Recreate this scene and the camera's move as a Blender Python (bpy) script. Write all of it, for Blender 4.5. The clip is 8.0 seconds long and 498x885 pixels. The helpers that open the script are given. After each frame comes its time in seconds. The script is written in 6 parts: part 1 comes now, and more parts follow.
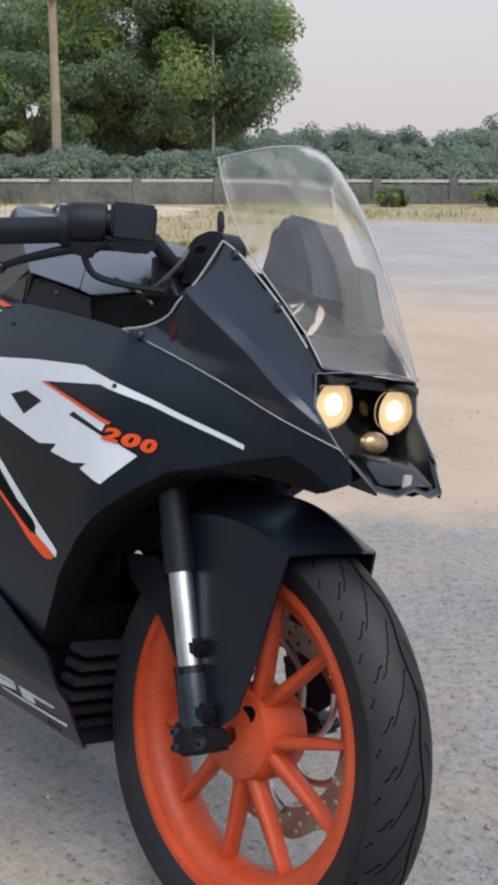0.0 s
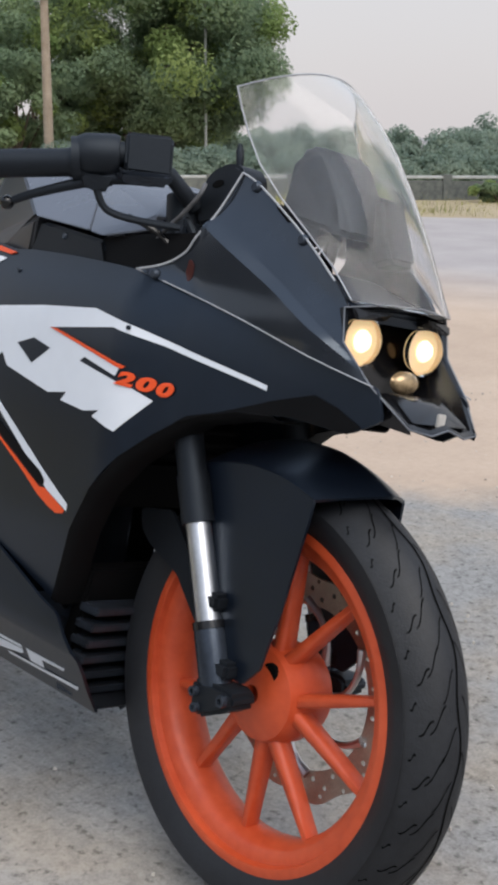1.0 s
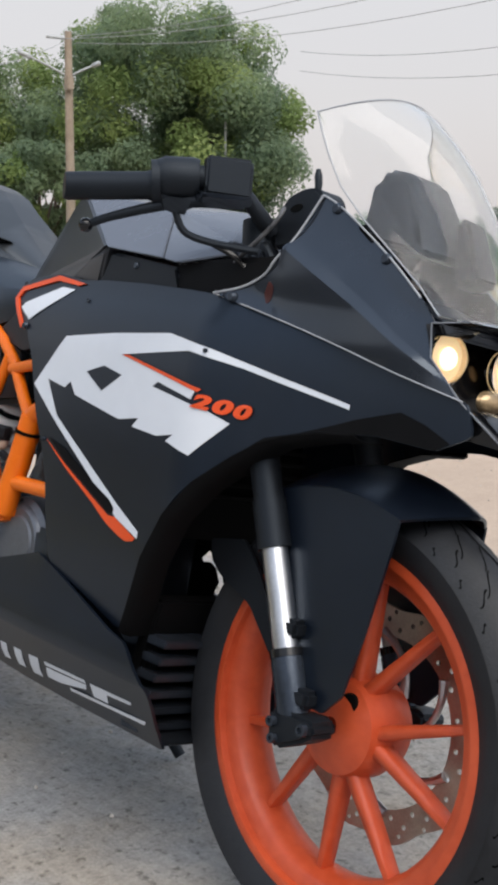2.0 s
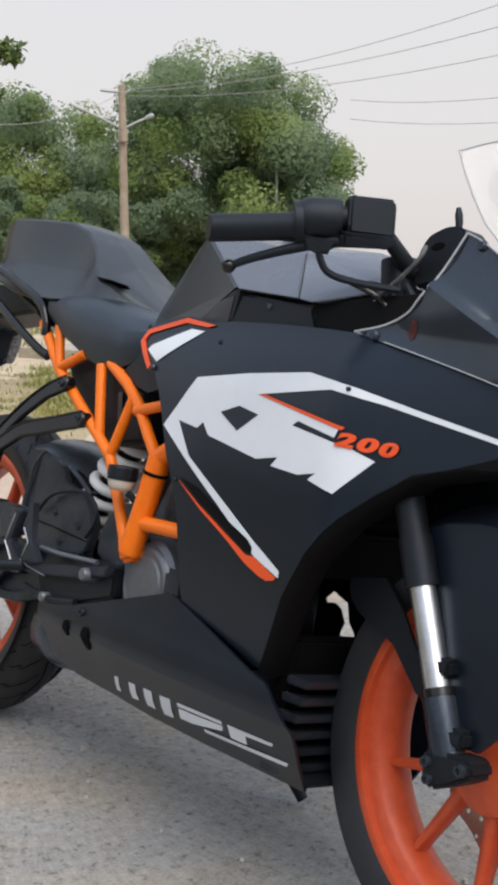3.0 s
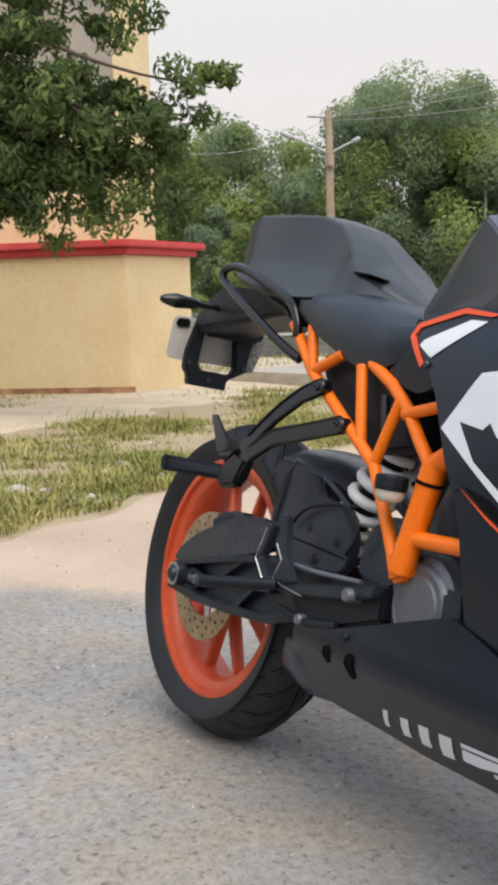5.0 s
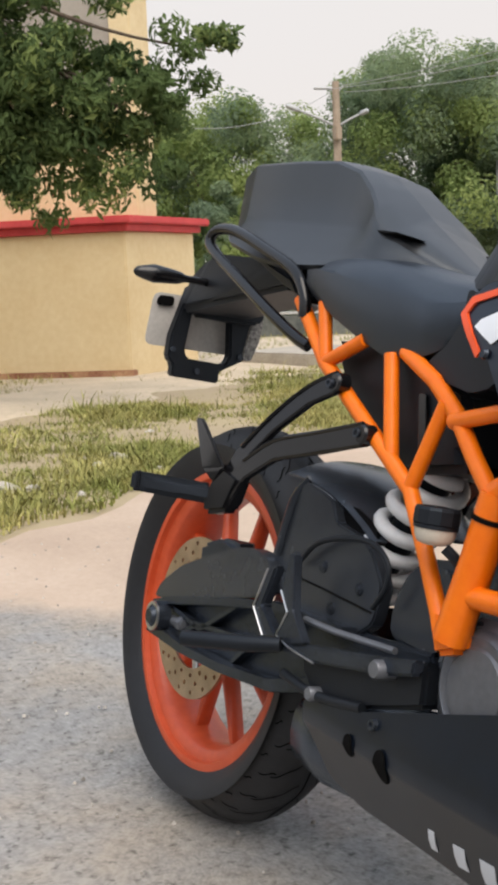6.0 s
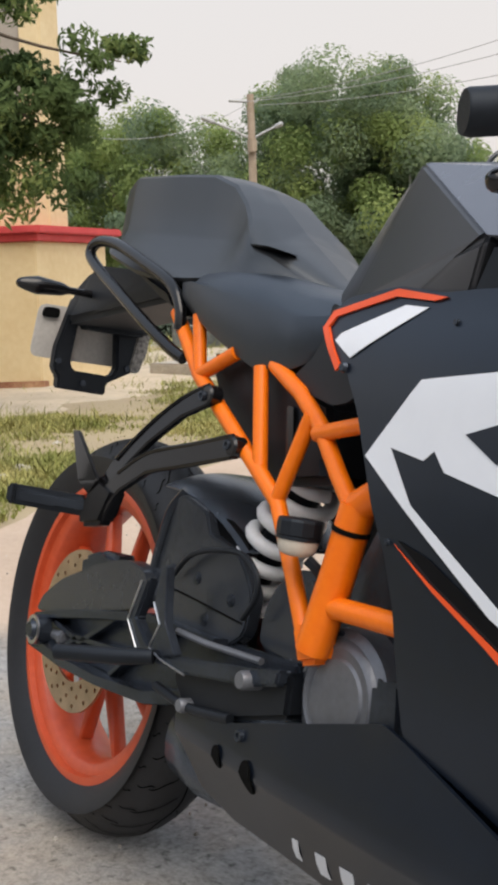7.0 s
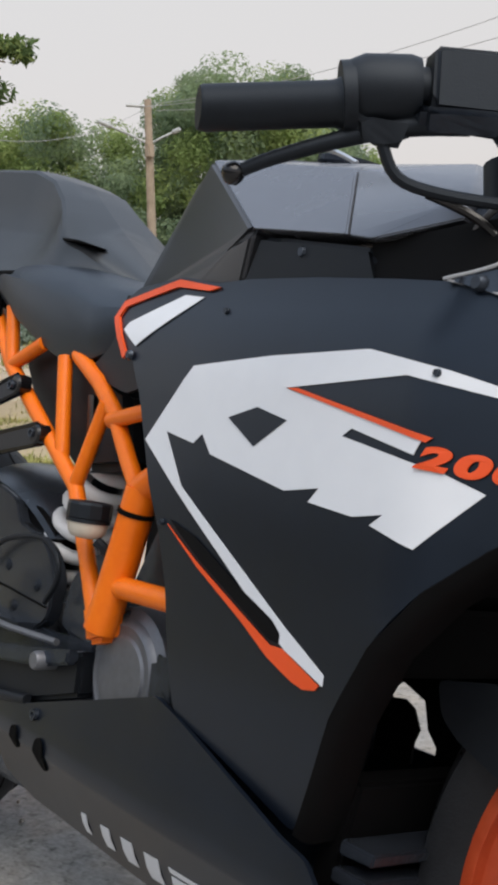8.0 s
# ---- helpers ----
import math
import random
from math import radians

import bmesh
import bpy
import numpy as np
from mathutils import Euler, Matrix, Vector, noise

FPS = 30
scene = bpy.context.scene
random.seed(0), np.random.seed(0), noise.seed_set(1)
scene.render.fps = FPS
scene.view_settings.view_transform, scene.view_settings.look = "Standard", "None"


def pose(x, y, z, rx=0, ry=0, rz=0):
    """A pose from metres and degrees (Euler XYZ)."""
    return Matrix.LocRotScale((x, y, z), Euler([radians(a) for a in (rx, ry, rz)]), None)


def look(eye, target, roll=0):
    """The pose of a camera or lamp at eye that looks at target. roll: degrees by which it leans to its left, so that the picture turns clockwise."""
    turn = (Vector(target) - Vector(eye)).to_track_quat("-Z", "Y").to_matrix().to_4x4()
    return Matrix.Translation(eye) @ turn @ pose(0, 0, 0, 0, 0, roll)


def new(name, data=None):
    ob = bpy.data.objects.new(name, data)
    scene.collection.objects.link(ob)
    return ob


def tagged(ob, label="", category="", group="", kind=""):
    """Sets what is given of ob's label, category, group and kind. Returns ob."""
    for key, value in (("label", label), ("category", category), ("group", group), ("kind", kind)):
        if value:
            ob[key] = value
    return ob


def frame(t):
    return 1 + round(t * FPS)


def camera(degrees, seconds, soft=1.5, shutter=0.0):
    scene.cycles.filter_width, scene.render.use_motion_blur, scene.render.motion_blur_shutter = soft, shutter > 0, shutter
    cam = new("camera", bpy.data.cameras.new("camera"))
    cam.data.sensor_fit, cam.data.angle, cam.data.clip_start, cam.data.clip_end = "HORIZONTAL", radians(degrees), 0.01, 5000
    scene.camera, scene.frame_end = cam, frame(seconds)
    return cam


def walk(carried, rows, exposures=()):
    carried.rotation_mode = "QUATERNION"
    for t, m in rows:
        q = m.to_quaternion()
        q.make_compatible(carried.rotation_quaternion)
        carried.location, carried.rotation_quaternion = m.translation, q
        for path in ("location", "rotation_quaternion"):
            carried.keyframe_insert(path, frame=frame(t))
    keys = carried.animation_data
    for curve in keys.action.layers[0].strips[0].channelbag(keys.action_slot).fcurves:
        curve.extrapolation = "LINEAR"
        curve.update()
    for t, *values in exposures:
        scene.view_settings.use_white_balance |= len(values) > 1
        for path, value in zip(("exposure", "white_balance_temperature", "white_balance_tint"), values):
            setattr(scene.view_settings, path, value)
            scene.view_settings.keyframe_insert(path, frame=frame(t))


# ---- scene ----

# ---------------------------------------------------------------- camera
cam = camera(23.5, 8.0, soft=3.8)
PATH = [
    (0, look((2.430, -0.927, 1.069), (0.984, 0.362, 0.569), 0.36)),
    (0.5, look((2.404, -0.912, 1.044), (0.965, 0.381, 0.535), 0.30)),
    (1, look((2.361, -0.916, 0.978), (0.924, 0.384, 0.481), 0.34)),
    (2.5, look((2.269, -1.021, 0.882), (0.766, 0.265, 0.588), 0.29)),
    (3, look((2.226, -1.066, 0.882), (0.689, 0.184, 0.606), -0.23)),
    (3.5, look((2.208, -1.072, 0.873), (0.594, 0.082, 0.616), -0.66)),
    (4, look((2.202, -1.094, 0.890), (0.526, -0.035, 0.626), -1.40)),
    (4.5, look((2.186, -1.116, 0.855), (0.467, -0.119, 0.632), -1.09)),
    (6, look((1.619, -0.793, 0.820), (-0.117, 0.164, 0.558), -2.38)),
    (6.5, look((1.618, -0.776, 0.822), (-0.093, 0.225, 0.561), -2.04)),
    (7, look((1.653, -0.747, 0.820), (-0.015, 0.328, 0.571), -2.02)),
    (7.5, look((1.721, -0.673, 0.794), (0.058, 0.416, 0.574), -1.77)),
    (8, look((1.761, -0.676, 0.800), (0.186, 0.532, 0.557), -1.30)),
]
walk(cam, PATH, exposures=((0.0, 0.33, 6150, 10), (1.0, 0.36, 6200, 10), (2.5, 0.42, 6350, 10), (4.5, 0.56, 6550, 10), (6.0, 0.56, 6700, 11), (6.5, 0.56, 6750, 11),
                            (7.0, 0.50, 6700, 11), (8.0, 0.36, 6500, 10)))

# ---------------------------------------------------------------- world, sun
SUN_EL, SUN_AZ = radians(58), radians(105)
world = bpy.data.worlds.new("overcast_evening")
scene.world = world
world.use_nodes = True
wn, wl = world.node_tree.nodes, world.node_tree.links
wn.clear()
sky = wn.new("ShaderNodeTexSky")
sky.sky_type = "NISHITA"
sky.sun_disc = False
sky.sun_elevation, sky.sun_rotation = SUN_EL, SUN_AZ
sky.dust_density, sky.air_density, sky.ozone_density = 4.0, 1.0, 1.0
# thin haze: whitish pink at the horizon, cooler overhead
geo = wn.new("ShaderNodeTexCoord")
sep = wn.new("ShaderNodeSeparateXYZ")
wl.new(geo.outputs["Generated"], sep.inputs[0])
height = wn.new("ShaderNodeValToRGB")
height.color_ramp.elements[0].position, height.color_ramp.elements[0].color = 0.0, (0.86, 0.79, 0.765, 1)
height.color_ramp.elements[1].position, height.color_ramp.elements[1].color = 0.95, (0.75, 0.905, 1.13, 1)
mid = height.color_ramp.elements.new(0.26)
mid.color = (0.875, 0.845, 0.815, 1)
upper = height.color_ramp.elements.new(0.54)
upper.color = (0.80, 0.905, 1.075, 1)
wl.new(sep.outputs[2], height.inputs[0])
lift = wn.new("ShaderNodeMixRGB")
lift.blend_type = "MULTIPLY"
lift.inputs[0].default_value = 1.0
lift.inputs[2].default_value = (6.9, 6.9, 6.9, 1)
wl.new(height.outputs[0], lift.inputs[1])
haze = wn.new("ShaderNodeMixRGB")
haze.inputs[0].default_value = 0.82
wl.new(sky.outputs[0], haze.inputs[1])
wl.new(lift.outputs[0], haze.inputs[2])
wbg = wn.new("ShaderNodeBackground")
wbg.inputs[1].default_value = 0.108
wl.new(haze.outputs[0], wbg.inputs[0])
wo = wn.new("ShaderNodeOutputWorld")
wl.new(wbg.outputs[0], wo.inputs[0])

sun_data = bpy.data.lights.new("sun", "SUN")
sun_data.energy, sun_data.angle, sun_data.color = 2.1, radians(58), (1.0, 0.91, 0.80)
sun = new("sun", sun_data)
# soft hazy sun, high ahead of the motorcycle
sun.matrix_basis = look((5.0, -1.4, 8.4), (0, 0, 0))


# ---------------------------------------------------------------- materials
def surface(name, color, rough=0.5, metal=0.0, vary=0.15, scale=8.0, bump=0.0, bump_scale=60.0,
            coat=0.0, second=None, rough_vary=0.1, random_tint=0.0, spec=0.5, sheen=None):
    """A node material: base colour broken up by noise at two scales, roughness that varies, fine relief."""
    m = bpy.data.materials.new(name)
    m.use_nodes = True
    n, l = m.node_tree.nodes, m.node_tree.links
    b = n["Principled BSDF"]
    tc = n.new("ShaderNodeTexCoord")
    big = n.new("ShaderNodeTexNoise")
    big.inputs["Scale"].default_value, big.inputs["Detail"].default_value = scale, 5
    l.new(tc.outputs["Object"], big.inputs["Vector"])
    fine = n.new("ShaderNodeTexNoise")
    fine.inputs["Scale"].default_value, fine.inputs["Detail"].default_value = scale * 9, 4
    l.new(tc.outputs["Object"], fine.inputs["Vector"])
    mix = n.new("ShaderNodeMath")
    mix.operation = "MULTIPLY_ADD"
    mix.inputs[1].default_value = 0.4
    l.new(fine.outputs["Fac"], mix.inputs[0])
    half = n.new("ShaderNodeMath")
    half.operation = "MULTIPLY"
    half.inputs[1].default_value = 0.6
    l.new(big.outputs["Fac"], half.inputs[0])
    l.new(half.outputs[0], mix.inputs[2])
    ramp = n.new("ShaderNodeValToRGB")
    a = [c * (1 - vary) for c in color]
    z = list(second) if second else [min(1, c * (1 + vary)) for c in color]
    ramp.color_ramp.elements[0].position, ramp.color_ramp.elements[1].position = 0.34, 0.66
    ramp.color_ramp.elements[0].color, ramp.color_ramp.elements[1].color = (*a, 1), (*z, 1)
    l.new(mix.outputs[0], ramp.inputs[0])
    out = ramp.outputs[0]
    if random_tint:
        oi = n.new("ShaderNodeNewGeometry")
        hsv = n.new("ShaderNodeHueSaturation")
        mr = n.new("ShaderNodeMapRange")
        mr.inputs["To Min"].default_value, mr.inputs["To Max"].default_value = 1 - random_tint, 1 + random_tint
        l.new(oi.outputs["Random Per Island"], mr.inputs["Value"])
        l.new(mr.outputs[0], hsv.inputs["Value"])
        l.new(out, hsv.inputs["Color"])
        out = hsv.outputs[0]
    l.new(out, b.inputs["Base Color"])
    rr = n.new("ShaderNodeMapRange")
    rr.inputs["To Min"].default_value = max(0.02, rough - rough_vary)
    rr.inputs["To Max"].default_value = min(1, rough + rough_vary)
    l.new(mix.outputs[0], rr.inputs["Value"])
    l.new(rr.outputs[0], b.inputs["Roughness"])
    b.inputs["Metallic"].default_value = metal
    b.inputs["Specular IOR Level"].default_value = spec
    b.inputs["Coat Weight"].default_value = coat
    if sheen:
        b.inputs["Specular Tint"].default_value = (*sheen, 1)
    if bump:
        bn = n.new("ShaderNodeTexNoise")
        bn.inputs["Scale"].default_value, bn.inputs["Detail"].default_value = bump_scale, 6
        l.new(tc.outputs["Object"], bn.inputs["Vector"])
        bp = n.new("ShaderNodeBump")
        bp.inputs["Strength"].default_value, bp.inputs["Distance"].default_value = bump, 0.01
        l.new(bn.outputs["Fac"], bp.inputs["Height"])
        l.new(bp.outputs[0], b.inputs["Normal"])
    return m


def glow(name, color, strength):
    m = bpy.data.materials.new(name)
    m.use_nodes = True
    b = m.node_tree.nodes["Principled BSDF"]
    b.inputs["Base Color"].default_value = (*color, 1)
    b.inputs["Emission Color"].default_value = (*color, 1)
    b.inputs["Emission Strength"].default_value = strength
    return m


def clear(name, color=(1, 1, 1), rough=0.02, weight=1.0, ior=1.3):
    m = bpy.data.materials.new(name)
    m.use_nodes = True
    b = m.node_tree.nodes["Principled BSDF"]
    b.inputs["Base Color"].default_value = (*color, 1)
    b.inputs["Roughness"].default_value = rough
    b.inputs["Transmission Weight"].default_value = weight
    b.inputs["IOR"].default_value = ior
    return m


BLUED = (0.74, 0.86, 1.0)
M_BODY = surface("satin_black_plastic", (0.0048, 0.0074, 0.0132), 0.31, vary=0.2, scale=5, bump=0.02, bump_scale=900, rough_vary=0.04, spec=0.52, sheen=BLUED)
M_MATT = surface("matt_black_plastic", (0.0065, 0.0074, 0.0095), 0.52, vary=0.3, scale=14, bump=0.06, bump_scale=700, spec=0.36, sheen=BLUED)
M_SEAT = surface("black_seat_vinyl", (0.014, 0.018, 0.025), 0.40, vary=0.15, scale=10, bump=0.08, bump_scale=1400, rough_vary=0.05, spec=0.75, sheen=BLUED)
M_TAIL = surface("grey_black_tail_plastic", (0.016, 0.017, 0.019), 0.40, vary=0.15, scale=6, bump=0.03, bump_scale=900, rough_vary=0.05, spec=0.8, sheen=(0.85, 0.93, 1.0))
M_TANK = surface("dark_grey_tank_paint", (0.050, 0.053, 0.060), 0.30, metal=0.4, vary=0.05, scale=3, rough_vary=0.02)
# Paler than the tank side: the sky's reflection is put into this base colour.
M_TANKTOP = surface("sky_paled_tank_paint", (0.165, 0.175, 0.20), 0.27, metal=0.55, vary=0.05, scale=3, rough_vary=0.02)
M_GLOSS = surface("gloss_black", (0.006, 0.006, 0.007), 0.18, vary=0.2, scale=6, rough_vary=0.06)
M_SMOKE = surface("smoked_panel", (0.016, 0.018, 0.023), 0.15, vary=0.2, scale=4, rough_vary=0.03, spec=0.8, sheen=BLUED)
M_TYRE = surface("tyre_rubber", (0.0085, 0.0096, 0.0125), 0.56, vary=0.3, scale=12, bump=0.10, bump_scale=400, second=(0.015, 0.0165, 0.020), spec=0.42)
M_GROOVE = surface("tyre_groove", (0.003, 0.003, 0.003), 0.9, vary=0.2, spec=0.1)
M_WHEEL = surface("wheel_orange_paint", (0.55, 0.066, 0.017), 0.42, vary=0.15, scale=7, second=(0.63, 0.098, 0.032), bump=0.03, bump_scale=500)
M_FRAME = surface("frame_orange_paint", (0.86, 0.155, 0.002), 0.40, vary=0.08, scale=9, second=(0.90, 0.20, 0.004), spec=0.4)
M_ORANGE = surface("orange_decal", (0.74, 0.080, 0.012), 0.42, vary=0.05, scale=9)
M_WHITE = surface("white_decal", (0.68, 0.71, 0.76), 0.45, vary=0.02, scale=5, second=(0.70, 0.73, 0.775), rough_vary=0.02)
M_STEEL = surface("polished_steel", (0.60, 0.61, 0.63), 0.34, metal=1.0, vary=0.1, scale=30)
M_DISC = surface("brake_disc_steel", (0.42, 0.38, 0.33), 0.38, metal=1.0, vary=0.2, scale=30)
M_BRONZE = surface("bronze_tinted_disc_steel", (0.50, 0.38, 0.26), 0.36, metal=0.9, vary=0.2, scale=30)
M_CAST = surface("dark_cast_alloy", (0.036, 0.043, 0.056), 0.23, metal=0.45, vary=0.25, scale=18, bump=0.08, bump_scale=350, sheen=BLUED)
M_ENGINE = surface("grey_engine_cover", (0.155, 0.165, 0.185), 0.42, metal=0.5, vary=0.15, scale=14, bump=0.06, bump_scale=400)
M_HUGGER = surface("dusty_grey_plastic", (0.030, 0.035, 0.044), 0.27, vary=0.1, scale=3, second=(0.038, 0.043, 0.052), bump=0.02, bump_scale=500, spec=0.7, sheen=BLUED)
M_SPRING = surface("white_spring_paint", (0.70, 0.71, 0.72), 0.4, vary=0.08, scale=20)
M_MILKY = surface("milky_reservoir_plastic", (0.55, 0.50, 0.42), 0.35, vary=0.1, scale=30)
M_PLATE = surface("plain_plate_back", (0.45, 0.43, 0.40), 0.5, vary=0.15, scale=14)
# Near black for black parts and, as painted shade, for deep recesses.
M_BLACK_AND_SHADE = surface("black_and_deep_shade", (0.003, 0.003, 0.0035), 0.7, vary=0.3, scale=20, spec=0.12)
M_SCREEN = clear("screen_acrylic", (0.95, 0.955, 0.955), 0.05, 0.975, 1.24)
M_EDGE = surface("pale_clear_edge", (0.36, 0.37, 0.39), 0.25, vary=0.1, scale=30)
M_LENS = clear("headlamp_lens", (1, 1, 1), 0.02, 1.0, 1.2)
M_CHROME = surface("reflector_chrome", (0.85, 0.82, 0.78), 0.08, metal=1.0, vary=0.05, scale=20)
M_BULB = glow("headlamp_bulb", (1.0, 0.86, 0.60), 1.05)
M_DISH = glow("headlamp_dish", (1.0, 0.69, 0.34), 0.36)
M_SIDELAMP = surface("position_lamp", (0.42, 0.30, 0.17), 0.16, metal=0.55, vary=0.5, scale=70)
M_HOSE = surface("braided_hose", (0.13, 0.13, 0.135), 0.45, metal=0.4, vary=0.4, scale=90)
# Dark red for a reflection painted on the smoked cowl.
M_REDGLOW = surface("dull_red_reflection", (0.055, 0.010, 0.008), 0.3, vary=0.3, scale=30)

# ---------------------------------------------------------------- mesh helpers
def part(name, bm, material, parent=None, label="", smooth=38, mirror=False):
    """Links a bmesh as one mesh object under a thing or a part."""
    if mirror:
        for v in bm.verts:
            v.co.y = -v.co.y
        bmesh.ops.reverse_faces(bm, faces=bm.faces[:])
    me = bpy.data.meshes.new(name)
    bm.to_mesh(me)
    bm.free()
    me.materials.append(material)
    if smooth:
        me.polygons.foreach_set("use_smooth", [True] * len(me.polygons))
        me.set_sharp_from_angle(angle=radians(smooth))
    ob = new(name, me)
    if parent:
        ob.parent = parent
    if label:
        ob["label"] = label
    return ob


def loft(rings, close=True, caps=True):
    """A skin over rings of points; a ring is closed on itself if close."""
    bm = bmesh.new()
    rows = [[bm.verts.new(p) for p in r] for r in rings]
    n = len(rows[0])
    for a, b in zip(rows, rows[1:]):
        for i in range(n if close else n - 1):
            j = (i + 1) % n
            bm.faces.new((a[i], a[j], b[j], b[i]))
    if caps and close:
        bm.faces.new(rows[0][::-1])
        bm.faces.new(rows[-1])
    bmesh.ops.recalc_face_normals(bm, faces=bm.faces[:])
    return bm


def tube(points, r, n=10, smooth_steps=0, radii=None):
    """A round bar along points; smooth_steps puts a rounded curve through them."""
    pts = [Vector(p) for p in points]
    rad = list(radii) if radii else [r] * len(pts)
    if smooth_steps:
        fine, fr = [], []
        for i in range(len(pts) - 1):
            p0, p1, p2, p3 = pts[max(i - 1, 0)], pts[i], pts[i + 1], pts[min(i + 2, len(pts) - 1)]
            for s in range(smooth_steps):
                t = s / smooth_steps
                fine.append(0.5 * ((2 * p1) + (p2 - p0) * t + (2 * p0 - 5 * p1 + 4 * p2 - p3) * t * t
                                   + (3 * p1 - p0 - 3 * p2 + p3) * t ** 3))
                fr.append(rad[i] * (1 - t) + rad[i + 1] * t)
        pts, rad = fine + [pts[-1]], fr + [rad[-1]]
    rings = []
    side = None
    for i, p in enumerate(pts):
        d = (pts[min(i + 1, len(pts) - 1)] - pts[max(i - 1, 0)]).normalized()
        if side is None:
            side = d.orthogonal().normalized()
        side = (side - d * side.dot(d)).normalized()
        up = d.cross(side)
        rings.append([p + rad[i] * (math.cos(a) * side + math.sin(a) * up)
                      for a in (math.tau * k / n for k in range(n))])
    return loft(rings)


def hull(points, bevel=0.0, segments=2):
    bm = bmesh.new()
    for p in points:
        bm.verts.new(p)
    got = bmesh.ops.convex_hull(bm, input=bm.verts[:])
    junk = list({g for g in got["geom_interior"] + got["geom_unused"] if isinstance(g, bmesh.types.BMVert)})
    if junk:
        bmesh.ops.delete(bm, geom=junk, context="VERTS")
    bmesh.ops.dissolve_limit(bm, angle_limit=radians(2), verts=bm.verts[:], edges=bm.edges[:])
    if bevel:
        bmesh.ops.bevel(bm, geom=bm.edges[:], offset=bevel, segments=segments, affect="EDGES", clamp_overlap=True)
    bmesh.ops.recalc_face_normals(bm, faces=bm.faces[:])
    return bm


def block(cx, cy, cz, sx, sy, sz, bevel=0.004):
    return hull([(cx + a * sx / 2, cy + b * sy / 2, cz + c * sz / 2) for a in (-1, 1) for b in (-1, 1) for c in (-1, 1)], bevel)


def prism(outline, y0, y1, bevel=0.004):
    """An outline in x, z drawn out from y0 to y1, with eased edges."""
    bm = bmesh.new()
    f = bm.faces.new([bm.verts.new((x, y0, z)) for x, z in outline])
    got = bmesh.ops.extrude_face_region(bm, geom=[f])
    bmesh.ops.translate(bm, verts=[g for g in got["geom"] if isinstance(g, bmesh.types.BMVert)], vec=(0, y1 - y0, 0))
    bmesh.ops.recalc_face_normals(bm, faces=bm.faces[:])
    if bevel:
        sharp = [e for e in bm.edges if len(e.link_faces) == 2 and e.calc_face_angle(0) > 0.5]
        bmesh.ops.bevel(bm, geom=sharp, offset=bevel, segments=2, affect="EDGES", clamp_overlap=True)
    return bm


def prism_x(outline, x0, x1, bevel=0.003, slope=0.0):
    """An outline in y, z drawn out from x0 to x1; slope leans it back with height."""
    bm = prism(outline, x0, x1, bevel)
    for v in bm.verts:
        v.co = (v.co.y + slope * v.co.z, v.co.x, v.co.z)
    bmesh.ops.recalc_face_normals(bm, faces=bm.faces[:])
    return bm


def ribbon(points, thick, tall):
    """A cast beam along points: a flat web, thin in y, with its height in the plane of x and z."""
    pts = [Vector(p) for p in points]
    rings = []
    for i, p in enumerate(pts):
        d = pts[min(i + 1, len(pts) - 1)] - pts[max(i - 1, 0)]
        up = Vector((-d.z, 0, d.x)).normalized()
        if up.z < 0:
            up = -up
        t, h = (v[i] if isinstance(v, (list, tuple)) else v for v in (thick, tall))
        rings.append([p + up * (h * a) + Vector((0, t * b, 0)) for a, b in ((0.5, -0.3), (0.42, -0.5), (-0.42, -0.5), (-0.5, -0.3), (-0.5, 0.3), (-0.42, 0.5), (0.42, 0.5), (0.5, 0.3))])
    return loft(rings)


def lathe(profile, n=64, closed=True, centre=(0, 0, 0), start=0.0, end=math.tau):
    """A profile of (radius, y) turned round the y axis."""
    full = abs(end - start - math.tau) < 1e-6
    bm = bmesh.new()
    rows = []
    for k in range(n if full else n + 1):
        a = start + (end - start) * k / n
        rows.append([bm.verts.new((centre[0] + r * math.cos(a), centre[1] + y, centre[2] + r * math.sin(a))) for r, y in profile])
    m = len(profile)
    for k in range(n):
        a, b = rows[k], rows[(k + 1) % len(rows)]
        for i in range(m if closed else m - 1):
            bm.faces.new((a[i], a[(i + 1) % m], b[(i + 1) % m], b[i]))
    if not full and closed:
        bm.faces.new(rows[0])
        bm.faces.new(rows[-1][::-1])
    bmesh.ops.remove_doubles(bm, verts=bm.verts[:], dist=1e-6)
    bmesh.ops.recalc_face_normals(bm, faces=bm.faces[:])
    return bm


def rounded(outline, r=0.012, steps=4):
    """The outline with its corners rounded off."""
    out, n = [], len(outline)
    for i, p in enumerate(outline):
        p, a, b = Vector(p), Vector(outline[i - 1]), Vector(outline[(i + 1) % n])
        ra = min(r, (a - p).length * 0.4)
        rb = min(r, (b - p).length * 0.4)
        s, e = p + (a - p).normalized() * ra, p + (b - p).normalized() * rb
        for k in range(steps + 1):
            t = k / steps
            out.append(tuple((1 - t) ** 2 * s + 2 * t * (1 - t) * p + t * t * e))
    return out


